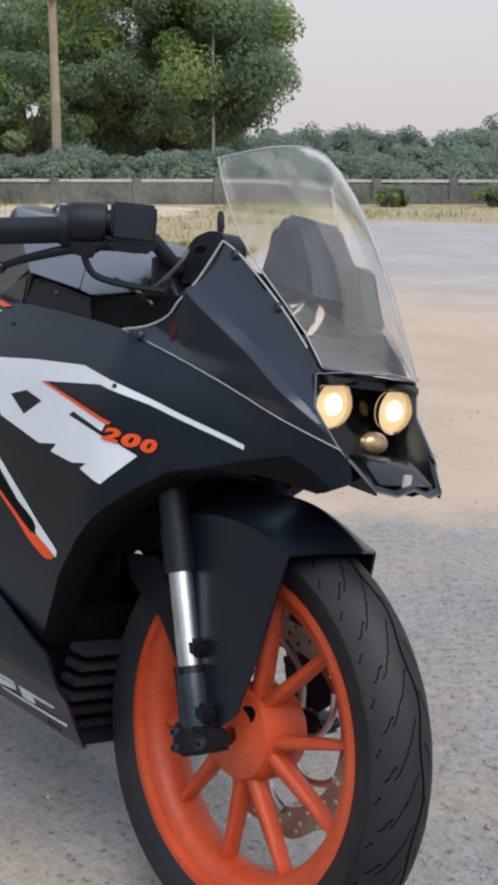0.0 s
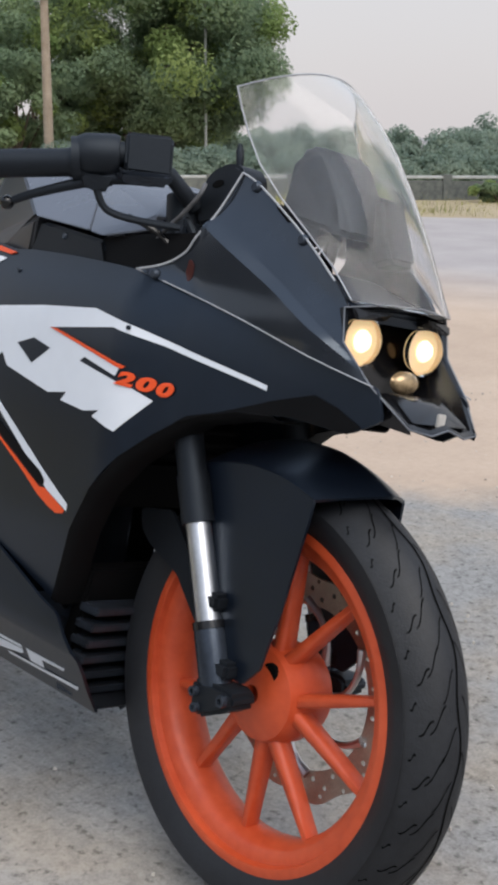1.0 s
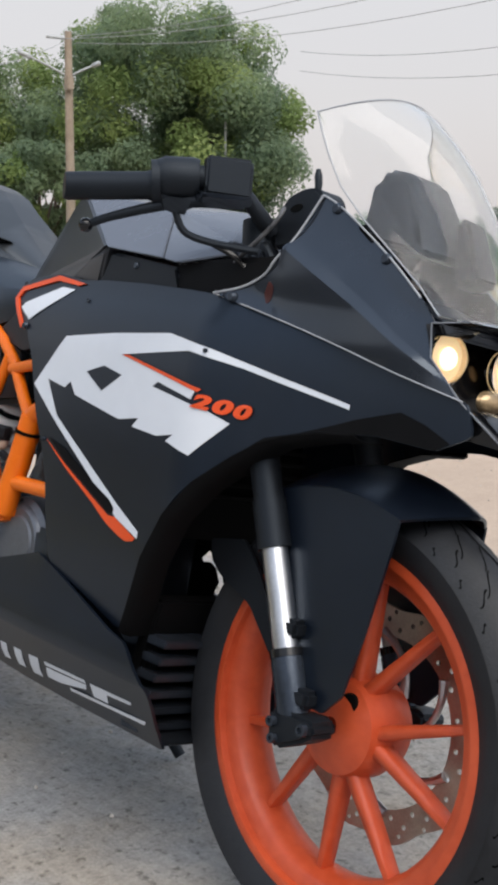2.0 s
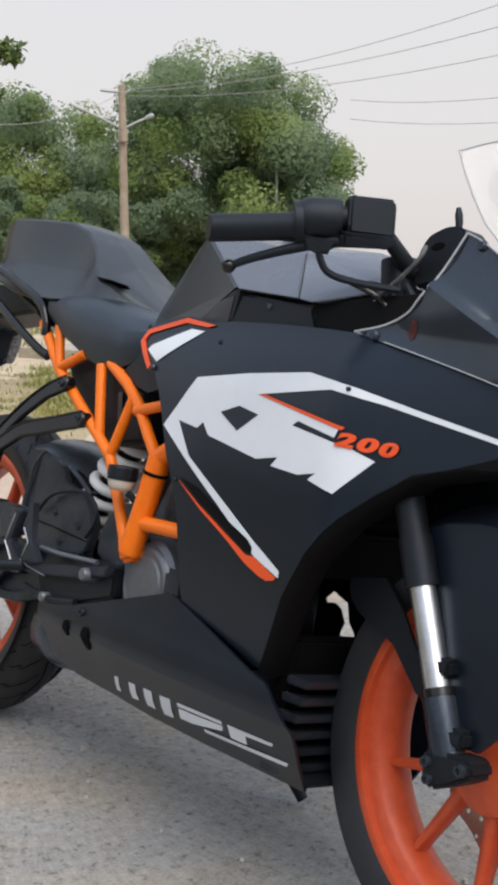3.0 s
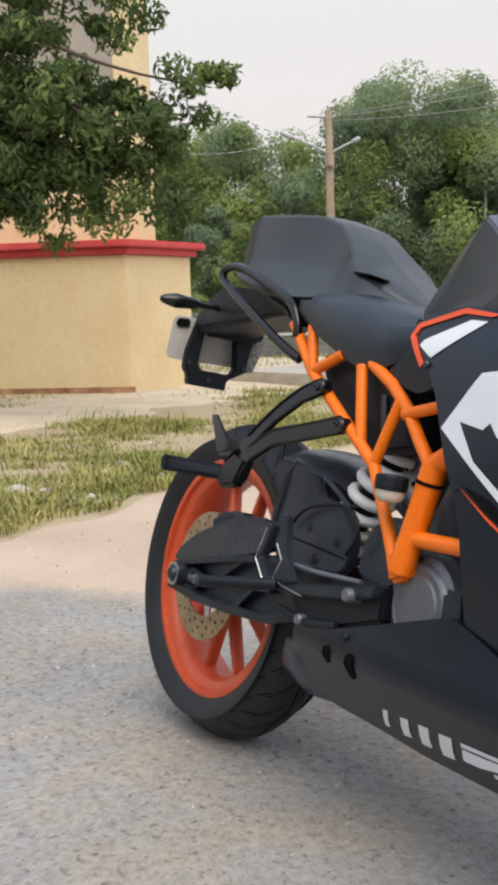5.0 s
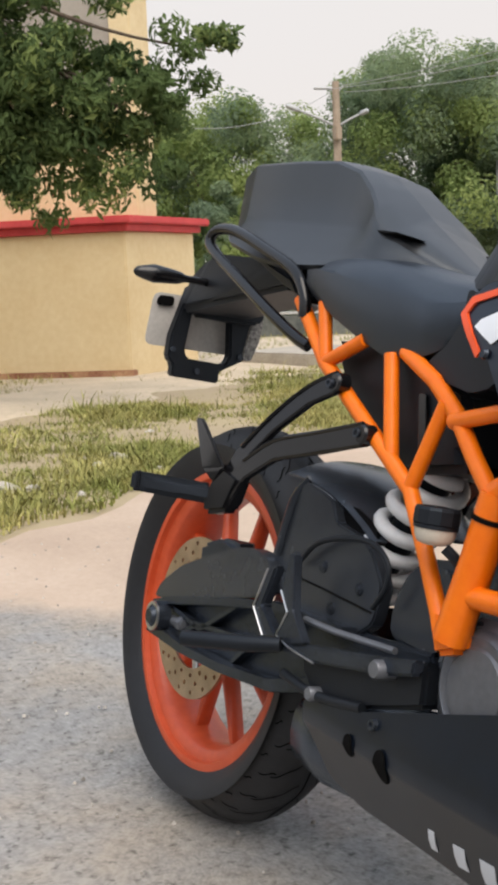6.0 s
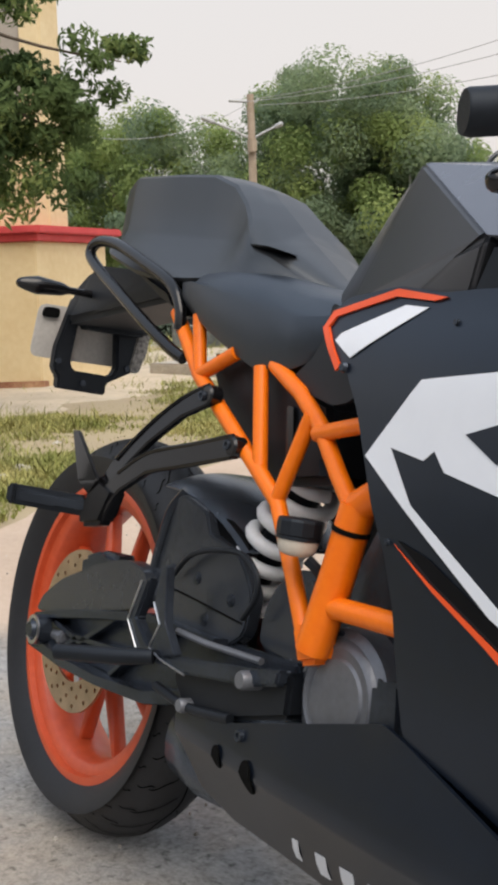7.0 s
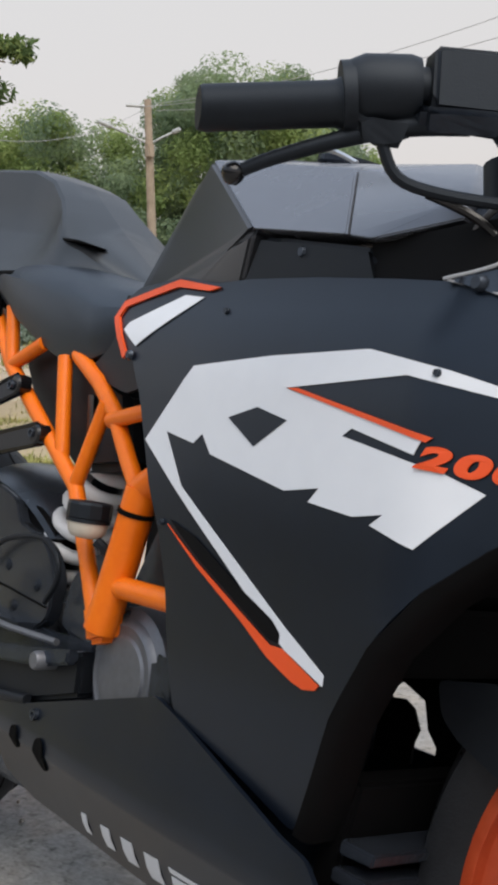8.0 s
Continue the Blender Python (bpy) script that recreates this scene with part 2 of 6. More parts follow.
def sheet(outline, depth, off=0.0, thick=0.004, grid=0.03, creases=()):
    """A shell panel: an outline in x, z laid on the surface y = depth(x, z) and given thickness inwards."""
    bm = bmesh.new()
    bm.faces.new([bm.verts.new((x, 0, z)) for x, z in outline])
    xs, zs = [p[0] for p in outline], [p[1] for p in outline]
    for axis, lo, hi in ((0, min(xs), max(xs)), (2, min(zs), max(zs))):
        k = math.ceil(lo / grid) * grid
        while k < hi:
            co, no = [0, 0, 0], [0, 0, 0]
            co[axis], no[axis] = k + 1e-5, 1
            bmesh.ops.bisect_plane(bm, geom=bm.verts[:] + bm.edges[:] + bm.faces[:], plane_co=co, plane_no=no, dist=1e-6)
            k += grid
    for (px, pz), (nx, nz) in creases:
        bmesh.ops.bisect_plane(bm, geom=bm.verts[:] + bm.edges[:] + bm.faces[:], plane_co=(px, 0, pz), plane_no=(nx, 0, nz), dist=1e-6)
    bmesh.ops.triangulate(bm, faces=bm.faces[:])
    for v in bm.verts:
        v.co.y = depth(v.co.x, v.co.z) - off
    bmesh.ops.recalc_face_normals(bm, faces=bm.faces[:])
    if sum(f.normal.y * f.calc_area() for f in bm.faces) > 0:
        bmesh.ops.reverse_faces(bm, faces=bm.faces[:])
    front = bm.faces[:]
    got = bmesh.ops.extrude_face_region(bm, geom=front)
    back = [g for g in got["geom"] if isinstance(g, bmesh.types.BMVert)]
    bmesh.ops.translate(bm, verts=[v for v in bm.verts if v not in set(back)], vec=(0, thick, 0))
    bmesh.ops.recalc_face_normals(bm, faces=bm.faces[:])
    return bm


def lerp_table(table, x):
    if x <= table[0][0]:
        return table[0][1]
    for (a, p), (b, q) in zip(table, table[1:]):
        if x <= b:
            t = (x - a) / (b - a)
            t = t * t * (3 - 2 * t) * 0.5 + t * 0.5
            return p + (q - p) * t
    return table[-1][1]


def oval(x, cy, cz, hy, hz, n=20, power=2.4):
    """A rounded-square ring in the plane of constant x."""
    out = []
    for k in range(n):
        a = math.tau * k / n
        c, s = math.cos(a), math.sin(a)
        out.append((x, cy + hy * math.copysign(abs(c) ** (2 / power), c), cz + hz * math.copysign(abs(s) ** (2 / power), s)))
    return out


# ---------------------------------------------------------------- the motorcycle
# built upright along x (front towards +x, right side towards -y), then leaned on its side stand
bike = tagged(new("motorcycle"), "black and orange faired sports motorcycle leaning on its stand", "motorcycle")
bike.matrix_basis = pose(0, 0, 0.0, -12.5, 0, 0)

SIDE_W = [(0.10, 0.06), (0.16, 0.085), (0.22, 0.122), (0.30, 0.148), (0.46, 0.170), (0.60, 0.175), (0.70, 0.174), (0.74, 0.170), (0.80, 0.152), (0.93, 0.128), (1.10, 0.10)]
SIDE_T = [(0.30, 0.80), (0.55, 0.93), (0.70, 0.975), (0.85, 1.0), (1.12, 1.0), (1.20, 0.83), (1.34, 0.63), (1.50, 0.48), (1.60, 0.36)]


def flank(x, z):
    """The y of the right-hand fairing surface."""
    inward = max(0.0, min(1.0, (z - 0.715) / 0.085)) ** 1.4 * max(0.0, min(1.0, (x - 0.72) / 0.12)) * max(0.0, min(1.0, (1.22 - x) / 0.12))
    return -lerp_table(SIDE_W, z) * lerp_table(SIDE_T, x) + 0.004 * inward


# wheels
def tyre_profile(R, w, bead, crown):
    out = [(bead, -w * 0.72), (bead + (R - bead) * 0.35, -w * 0.97), (bead + (R - bead) * 0.55, -w)]
    for k in range(-6, 7):
        y = w * 0.93 * k / 6
        out.append((R - crown * (abs(k) / 6) ** 2.3, y))
    out += [(bead + (R - bead) * 0.55, w), (bead + (R - bead) * 0.35, w * 0.97), (bead, w * 0.72), (bead - 0.012, w * 0.5), (bead - 0.012, -w * 0.5)]
    return out


def rim_profile(r, w):
    inner = [(r - 0.009, w + 0.002), (r - 0.013, w + 0.001), (r - 0.0155, w - 0.008), (r - 0.030, w - 0.011), (r - 0.034, w - 0.015), (r - 0.041, w * 0.4)]
    return [(r, -w), (r - 0.004, -w + 0.008), (r - 0.012, -w + 0.020), (r - 0.030, -w * 0.30), (r - 0.030, w * 0.30), (r - 0.012, w - 0.020),
            (r - 0.004, w - 0.008), (r, w)] + inner + [(r - 0.044, 0)] + [(a, -b) for a, b in inner[::-1]]


def spoke(a, r0, r1, w0, w1, y0, y1, d0, d1, turn=0.0):
    """One tapered cast spoke at angle a, its root turned towards its neighbour."""
    def ring(r, w, y, d):
        return [(r, y - d, -w * 0.7), (r, y - d * 0.4, -w), (r, y + d * 0.6, -w), (r, y + d, 0), (r, y + d * 0.6, w), (r, y - d * 0.4, w), (r, y - d, w * 0.7)]
    root, tip = Vector((r0 * math.cos(a + turn), r0 * math.sin(a + turn))), Vector((r1 * math.cos(a), r1 * math.sin(a)))
    d = (tip - root).normalized()
    rings = []
    for t in (0, 0.3, 0.65, 1):
        p = root.lerp(tip, t)
        rings.append([(p.x - z * d.y, y, p.y + z * d.x) for _, y, z in ring(0, w0 + (w1 - w0) * t, y0 + (y1 - y0) * t, d0 + (d1 - d0) * t)])
    return loft(rings)


def drilled_disc(r0, r1, y, thick, rows, waves=0):
    """A brake disc with real drilled holes."""
    bm = bmesh.new()
    edges = []

    def loop(pts):
        vs = [bm.verts.new(p) for p in pts]
        edges.extend(bm.edges.new((vs[i], vs[(i + 1) % len(vs)])) for i in range(len(vs)))
    n = 96
    loop([((r1 + (0.004 * math.cos(waves * math.tau * k / n) if waves else 0)) * math.cos(math.tau * k / n), y,
           (r1 + (0.004 * math.cos(waves * math.tau * k / n) if waves else 0)) * math.sin(math.tau * k / n)) for k in range(n)])
    loop([(r0 * math.cos(math.tau * k / 64), y, r0 * math.sin(math.tau * k / 64)) for k in range(64)])
    for rr, count, hr, shift in rows:
        for k in range(count):
            a = math.tau * (k + shift) / count
            loop([(rr * math.cos(a) + hr * math.cos(b), y, rr * math.sin(a) + hr * math.sin(b)) for b in (math.tau * j / 8 for j in range(8))])
    bmesh.ops.triangle_fill(bm, use_beauty=True, edges=edges)
    got = bmesh.ops.extrude_face_region(bm, geom=bm.faces[:])
    bmesh.ops.translate(bm, verts=[g for g in got["geom"] if isinstance(g, bmesh.types.BMVert)], vec=(0, thick, 0))
    bmesh.ops.recalc_face_normals(bm, faces=bm.faces[:])
    return bm


def tread(R, w, crown, count, seed):
    """Fine slanting tread grooves: long ones from the centre, middling ones beside them and short dashes on the shoulder."""
    rnd = random.Random(seed)
    bm = bmesh.new()
    for k in range(count):
        for side in (-1, 1):
            base = math.tau * (k + 0.25 * (side + 1)) / count
            for u0, u1, start, sweep, wide in ((0.10, 0.42, 0.00, 0.125, 0.0017), (0.36, 0.66, 0.085, 0.11, 0.0018), (0.60, 0.82, 0.015, 0.060, 0.0017), (0.84, 0.93, 0.09, 0.020, 0.0017)):
                prev = None
                jog = rnd.uniform(-0.008, 0.008)
                for i in range(7):
                    t = i / 6
                    u = u0 + (u1 - u0) * t
                    bend = start + jog - sweep * t + 0.010 * math.sin(t * 6.3)
                    width = wide * (0.35 + 0.65 * math.sin(math.pi * min(1, t * 0.85 + 0.12)))
                    pts = []
                    for d in (-1, 1):
                        a = base + bend + d * width / R
                        r = R - crown * u ** 2.3 + 0.0006
                        pts.append(bm.verts.new((r * math.cos(a), side * w * 0.93 * u, r * math.sin(a))))
                    if prev:
                        bm.faces.new((prev[0], prev[1], pts[1], pts[0]))
                    prev = pts
    bmesh.ops.solidify(bm, geom=bm.faces[:], thickness=0.0005)
    return bm


def centre_groove(R, crown):
    """The wavy groove along the middle of the tread."""
    bm = bmesh.new()
    rows = []
    for k in range(192):
        a = math.tau * k / 192
        y = 0.0035 * math.sin(a * 16)
        rows.append([bm.verts.new(((R + 0.0005) * math.cos(a), y + d, (R + 0.0005) * math.sin(a))) for d in (-0.0013, 0.0013)])
    for a, b in zip(rows, rows[1:] + rows[:1]):
        bm.faces.new((a[0], a[1], b[1], b[0]))
    bmesh.ops.solidify(bm, geom=bm.faces[:], thickness=0.0006)
    return bm


def make_wheel(name, R, tw, crown, rim_r, rim_w, label, hub_r, hub_w, spoke_shift):
    wheel = part(name, lathe(rim_profile(rim_r, rim_w), 72), M_WHEEL, bike, label)
    part("tyre", lathe(tyre_profile(R, tw, rim_r - 0.006, crown), 96), M_TYRE, wheel, "black road tyre with slanting grooves")
    tagged(part("tread_groove", tread(R, tw, crown, 30, 3), M_GROOVE, wheel), kind="stuff")
    part("tread_channel", centre_groove(R, crown), M_GROOVE, wheel)
    hub = lathe([(0.012, -hub_w), (hub_r * 0.55, -hub_w), (hub_r * 0.9, -hub_w * 0.75), (hub_r, -hub_w * 0.3), (hub_r, hub_w * 0.3), (hub_r * 0.9, hub_w * 0.8), (hub_r * 0.6, hub_w), (0.012, hub_w)], 40)
    part("hub", hub, M_WHEEL, wheel)
    for k in range(10):
        a = math.tau * (k + spoke_shift) / 10
        part("spoke", spoke(a, hub_r * 0.7, rim_r - 0.034, 0.0098, 0.0056, -0.012, -0.004, 0.016, 0.012, 0.20 if k % 2 else -0.20), M_WHEEL, wheel, smooth=75)
    for k in range(5):
        a = math.tau * (k + 0.8) / 5
        if k not in (0, 2):
            continue
        c = (hub_r * 0.62 * math.cos(a), 0, hub_r * 0.62 * math.sin(a))
        part("hub_recess", lathe([(0.0005, -hub_w * 0.93), (0.0125, -hub_w * 0.93), (0.0135, -hub_w * 0.6), (0.0005, -hub_w * 0.6)], 14, centre=c), M_GROOVE, wheel)
    return wheel


STEER = -2.1
STEER_AXIS = Vector((-math.sin(radians(24)), 0, math.cos(radians(24))))


def steered(p):
    """The place of a thing on the fork, with the bars turned a little."""
    pivot = Vector((1.30, 0, 0.27))
    return Matrix.Translation(pivot) @ Matrix.Rotation(radians(STEER), 4, STEER_AXIS) @ Matrix.Translation(-pivot) @ p


FRONT, REAR = Vector((1.34, 0, 0.293)), Vector((0, 0, 0.305))
front_wheel = make_wheel("front_wheel", 0.293, 0.056, 0.036, 0.226, 0.043, "orange ten-spoke cast front wheel", 0.066, 0.047, 0.44)
front_wheel.matrix_basis = steered(Matrix.Translation(FRONT))
rear_wheel = make_wheel("rear_wheel", 0.306, 0.074, 0.050, 0.232, 0.056, "orange ten-spoke cast rear wheel", 0.055, 0.05, 0.05)
rear_wheel.matrix_basis = Matrix.Translation(REAR)

part("brake_disc", drilled_disc(0.108, 0.147, 0.052, 0.005, [(0.118, 20, 0.0035, 0), (0.130, 20, 0.0035, 0.5), (0.140, 20, 0.003, 0.25)], 10), M_DISC, front_wheel, "drilled steel brake disc")
for k in range(6):
    a = math.tau * k / 6
    sweep = [(a + 0.75 * q, 0.045 + 0.069 * q ** 0.8) for q in (0, 0.2, 0.4, 0.6, 0.8, 1.0)]
    part("disc_carrier", tube([(r * math.cos(b), 0.052, r * math.sin(b)) for b, r in sweep], 0.006, 8, 2, radii=[0.008, 0.0055, 0.0045, 0.0045, 0.0055, 0.007]), M_STEEL, front_wheel, "curved grey disc carrier arm")
part("brake_disc", drilled_disc(0.078, 0.124, -0.078, 0.005, [(0.088, 18, 0.0037, 0), (0.101, 18, 0.0037, 0.5), (0.114, 18, 0.0037, 0.1)]), M_BRONZE, rear_wheel, "drilled bronze-tinted brake disc")
for k in range(5):
    part("disc_carrier", spoke(math.tau * k / 5, 0.03, 0.082, 0.011, 0.007, -0.074, -0.075, 0.003, 0.003), M_STEEL, rear_wheel)
part("rear_caliper", hull([(0.035, -0.105, 0.425), (0.10, -0.105, 0.446), (0.15, -0.105, 0.440), (0.14, -0.105, 0.39), (0.04, -0.105, 0.38), (0.035, -0.06, 0.425), (0.15, -0.06, 0.445), (0.14, -0.06, 0.38), (0.04, -0.06, 0.38)], 0.008), M_CAST, bike)

# fork, fender
def on_fork(ob):
    ob.matrix_basis = steered(Matrix.Identity(4))
    return ob


FA, FB = Vector((1.155, -0.098, 0.700)), Vector((1.335, -0.098, 0.290))
fd = (FB - FA).normalized()
for side in (1, -1):
    s = Vector((1, side, 1))
    leg = on_fork(part("fork_leg", tube([(FA + fd * t) * s for t in (0, 0.225)], 0.0195, 20), M_MATT, bike, "black upside-down fork leg"))
    part("stanchion", tube([(FA + fd * t) * s for t in (0.19, 0.38)], 0.0165, 20), M_STEEL, leg, "polished steel fork stanchion")
    part("collar", tube([(FA + fd * t) * s for t in (0.165, 0.228)], 0.0215, 20), M_MATT, leg)
    part("foot", tube([(FA + fd * t) * s for t in (0.355, 0.368, 0.42, 0.455)], 0.02, 20, radii=[0.019, 0.021, 0.021, 0.019]), M_CAST, leg)
    yy = -0.098 * side
    clamp = prism([(1.304, 0.308), (1.338, 0.313), (1.368, 0.315), (1.381, 0.310), (1.383, 0.295), (1.362, 0.282), (1.324, 0.264), (1.307, 0.272)], yy - 0.021, yy + 0.022, 0.005)
    part("axle_clamp", clamp, M_MATT, leg)
    for x, z, r in ((1.316, 0.296, 0.0070), (1.322, 0.277, 0.0065), (1.369, 0.301, 0.0080)):
        bolt = lathe([(0.0005, -0.004), (r * 0.45, -0.004), (r * 0.5, -0.007), (r * 0.9, -0.007), (r, -0.003), (r, 0.004), (0.0005, 0.004)], 14, centre=(x, yy - 0.021 * side, z))
        part("pinch_bolt", bolt, M_CAST, leg)
    part("seal_ring", tube([(FA + fd * t) * s for t in (0.352, 0.362)], 0.0215, 20), M_GLOSS, leg)

# fender: an arch over the tyre with deep side plates
def fender_arch():
    """The crown of the fender, pointed at its front."""
    rings = []
    for k in range(25):
        ring = []
        for u in range(-10, 11):
            t = u / 10
            first = 64.5 + 8 * abs(t) ** 1.3
            deg = first + (116 - first) * k / 24
            a = radians(deg)
            mid_r = 0.319 + 0.007 * min(1, (deg - 64) / 20)
            edge_r = 0.282 + 0.014 * (deg - 72) / 42
            r = mid_r - (mid_r - edge_r) * (abs(t) ** 2 + 0.01) ** 0.58
            ring.append((FRONT.x + r * math.cos(a), 0.080 * t, FRONT.z + r * math.sin(a)))
        rings.append(ring)
    bm = loft(rings, close=False, caps=False)
    bmesh.ops.solidify(bm, geom=bm.faces[:], thickness=0.004)
    return bm


fender = on_fork(part("front_fender", fender_arch(), M_BODY, bike, "satin black front fender with deep side plates", smooth=30))


def fender_y(x, z):
    return -0.0765 - 0.010 * max(0, min(1, (0.56 - z) / 0.2))


FENDER_SIDE = [(1.220, 0.563), (1.264, 0.575), (1.315, 0.581), (1.365, 0.578), (1.399, 0.571), (1.426, 0.563), (1.424, 0.535), (1.418, 0.490), (1.408, 0.422), (1.392, 0.345), (1.365, 0.318), (1.335, 0.320), (1.300, 0.40), (1.262, 0.48)]
for mir in (False, True):
    part("side_plate", sheet(rounded(FENDER_SIDE, 0.004), fender_y, 0.004, 0.004, 0.03), M_BODY, fender, mirror=mir)
    part("mount_lug", block(1.300, -0.095, 0.405, 0.03, 0.024, 0.022, 0.005), M_MATT, fender, mirror=mir)
    part("mount_lug", block(1.338, -0.098, 0.330, 0.034, 0.024, 0.022, 0.005), M_MATT, fender, mirror=mir)
    part("rear_stay", sheet(rounded([(1.112, 0.430), (1.090, 0.446), (1.082, 0.474), (1.150, 0.486), (1.190, 0.450), (1.222, 0.408), (1.266, 0.374), (1.260, 0.345), (1.235, 0.352), (1.180, 0.405)], 0.008), lambda x, z: -0.066, 0, 0.005), M_MATT, fender, mirror=mir)

# side fairings and decals
FAIRING = [(0.628, 0.780), (0.638, 0.754), (0.694, 0.718), (0.722, 0.680), (0.745, 0.635), (0.768, 0.590), (0.795, 0.550), (0.818, 0.500), (0.832, 0.450), (0.846, 0.388),
           (0.93, 0.362), (1.026, 0.331), (1.045, 0.380), (1.066, 0.439), (1.100, 0.503), (1.142, 0.553), (1.185, 0.592), (1.233, 0.624), (1.300, 0.643), (1.380, 0.650), (1.456, 0.645), (1.500, 0.668),
           (1.486, 0.703), (1.40, 0.724), (1.30, 0.750), (1.20, 0.774), (1.113, 0.794), (1.05, 0.798), (0.95, 0.802), (0.85, 0.803), (0.800, 0.800), (0.735, 0.808), (0.652, 0.798)]
BELLY = [(0.440, 0.302), (0.560, 0.321), (0.700, 0.360), (0.820, 0.394), (0.850, 0.386), (0.93, 0.360), (1.026, 0.329), (1.062, 0.322), (1.122, 0.272), (1.104, 0.186), (1.00, 0.186), (0.88, 0.185), (0.74, 0.186), (0.64, 0.193), (0.52, 0.196), (0.46, 0.215)]


def belly_y(x, z):
    """The belly side, swelling to a soft crease below its top edge."""
    d = z - 0.280
    return flank(x, z) - 0.003 - 0.024 * max(0.0, 1 - (d / 0.105 if d > 0 else -d / 0.075))


LOGO = [(0.748, 0.637), (0.814, 0.714), (0.93, 0.727), (1.053, 0.736), (1.139, 0.722), (1.183, 0.712), (1.337, 0.681), (1.337, 0.675), (1.183, 0.704), (1.101, 0.716), (0.959, 0.699),
        (1.127, 0.667), (1.122, 0.655), (1.050, 0.670), (1.040, 0.663), (1.144, 0.645), (1.179, 0.633), (1.133, 0.584), (1.087, 0.596), (1.100, 0.606),
        (1.066, 0.600), (1.011, 0.605), (1.022, 0.618), (0.978, 0.611), (0.865, 0.632), (0.848, 0.650), (0.835, 0.640), (0.785, 0.648), (0.826, 0.598), (0.999, 0.499), (1.056, 0.470), (1.056, 0.461), (1.003, 0.480), (0.815, 0.595)]
NOTCH = [(0.885, 0.668), (0.925, 0.680), (0.968, 0.671), (0.928, 0.645)]
SLOT = [(0.815, 0.5645), (0.867, 0.5355), (0.940, 0.5030), (0.982, 0.4840), (0.996, 0.4825), (0.997, 0.4910), (0.984, 0.5010), (0.935, 0.5200), (0.861, 0.5540)]
ORANGE_LOW = [(0.811, 0.5600), (0.867, 0.5315), (0.941, 0.4985), (0.985, 0.4795), (1.001, 0.4800), (1.052, 0.4605), (1.048, 0.4560), (1.033, 0.4530), (1.017, 0.4565), (0.983, 0.4690), (0.941, 0.4920), (0.869, 0.5265)]
ORANGE_THIN = [(0.962, 0.699), (0.976, 0.6995), (1.136, 0.6695), (1.131, 0.6655)]
TRIM = [(0.809, 0.7950), (0.735, 0.8050), (0.637, 0.7830), (0.630, 0.7640), (0.677, 0.7180), (0.682, 0.7230), (0.640, 0.7650), (0.646, 0.7765), (0.735, 0.7970), (0.793, 0.7915)]
TRIM_WHITE = [(0.787, 0.7850), (0.752, 0.7880), (0.667, 0.7580), (0.661, 0.7500), (0.695, 0.7320), (0.709, 0.7400)]
BARS = [[(0.674, 0.232), (0.685, 0.233), (0.676, 0.207), (0.665, 0.207)], [(0.716, 0.233), (0.734, 0.234), (0.727, 0.207), (0.709, 0.206)],
        [(0.759, 0.235), (0.781, 0.236), (0.774, 0.207), (0.752, 0.206)], [(0.805, 0.236), (0.832, 0.238), (0.824, 0.207), (0.797, 0.205)],
        [(0.851, 0.238), (0.958, 0.241), (0.958, 0.236), (0.851, 0.232)], [(0.851, 0.229), (0.887, 0.230), (0.958, 0.234), (0.954, 0.226), (0.880, 0.214), (0.847, 0.213)],
        [(0.905, 0.2145), (1.093, 0.223), (1.088, 0.217), (0.905, 0.209)], [(0.972, 0.240), (1.071, 0.243), (1.067, 0.238), (1.009, 0.235), (1.007, 0.222), (0.972, 0.221)]]
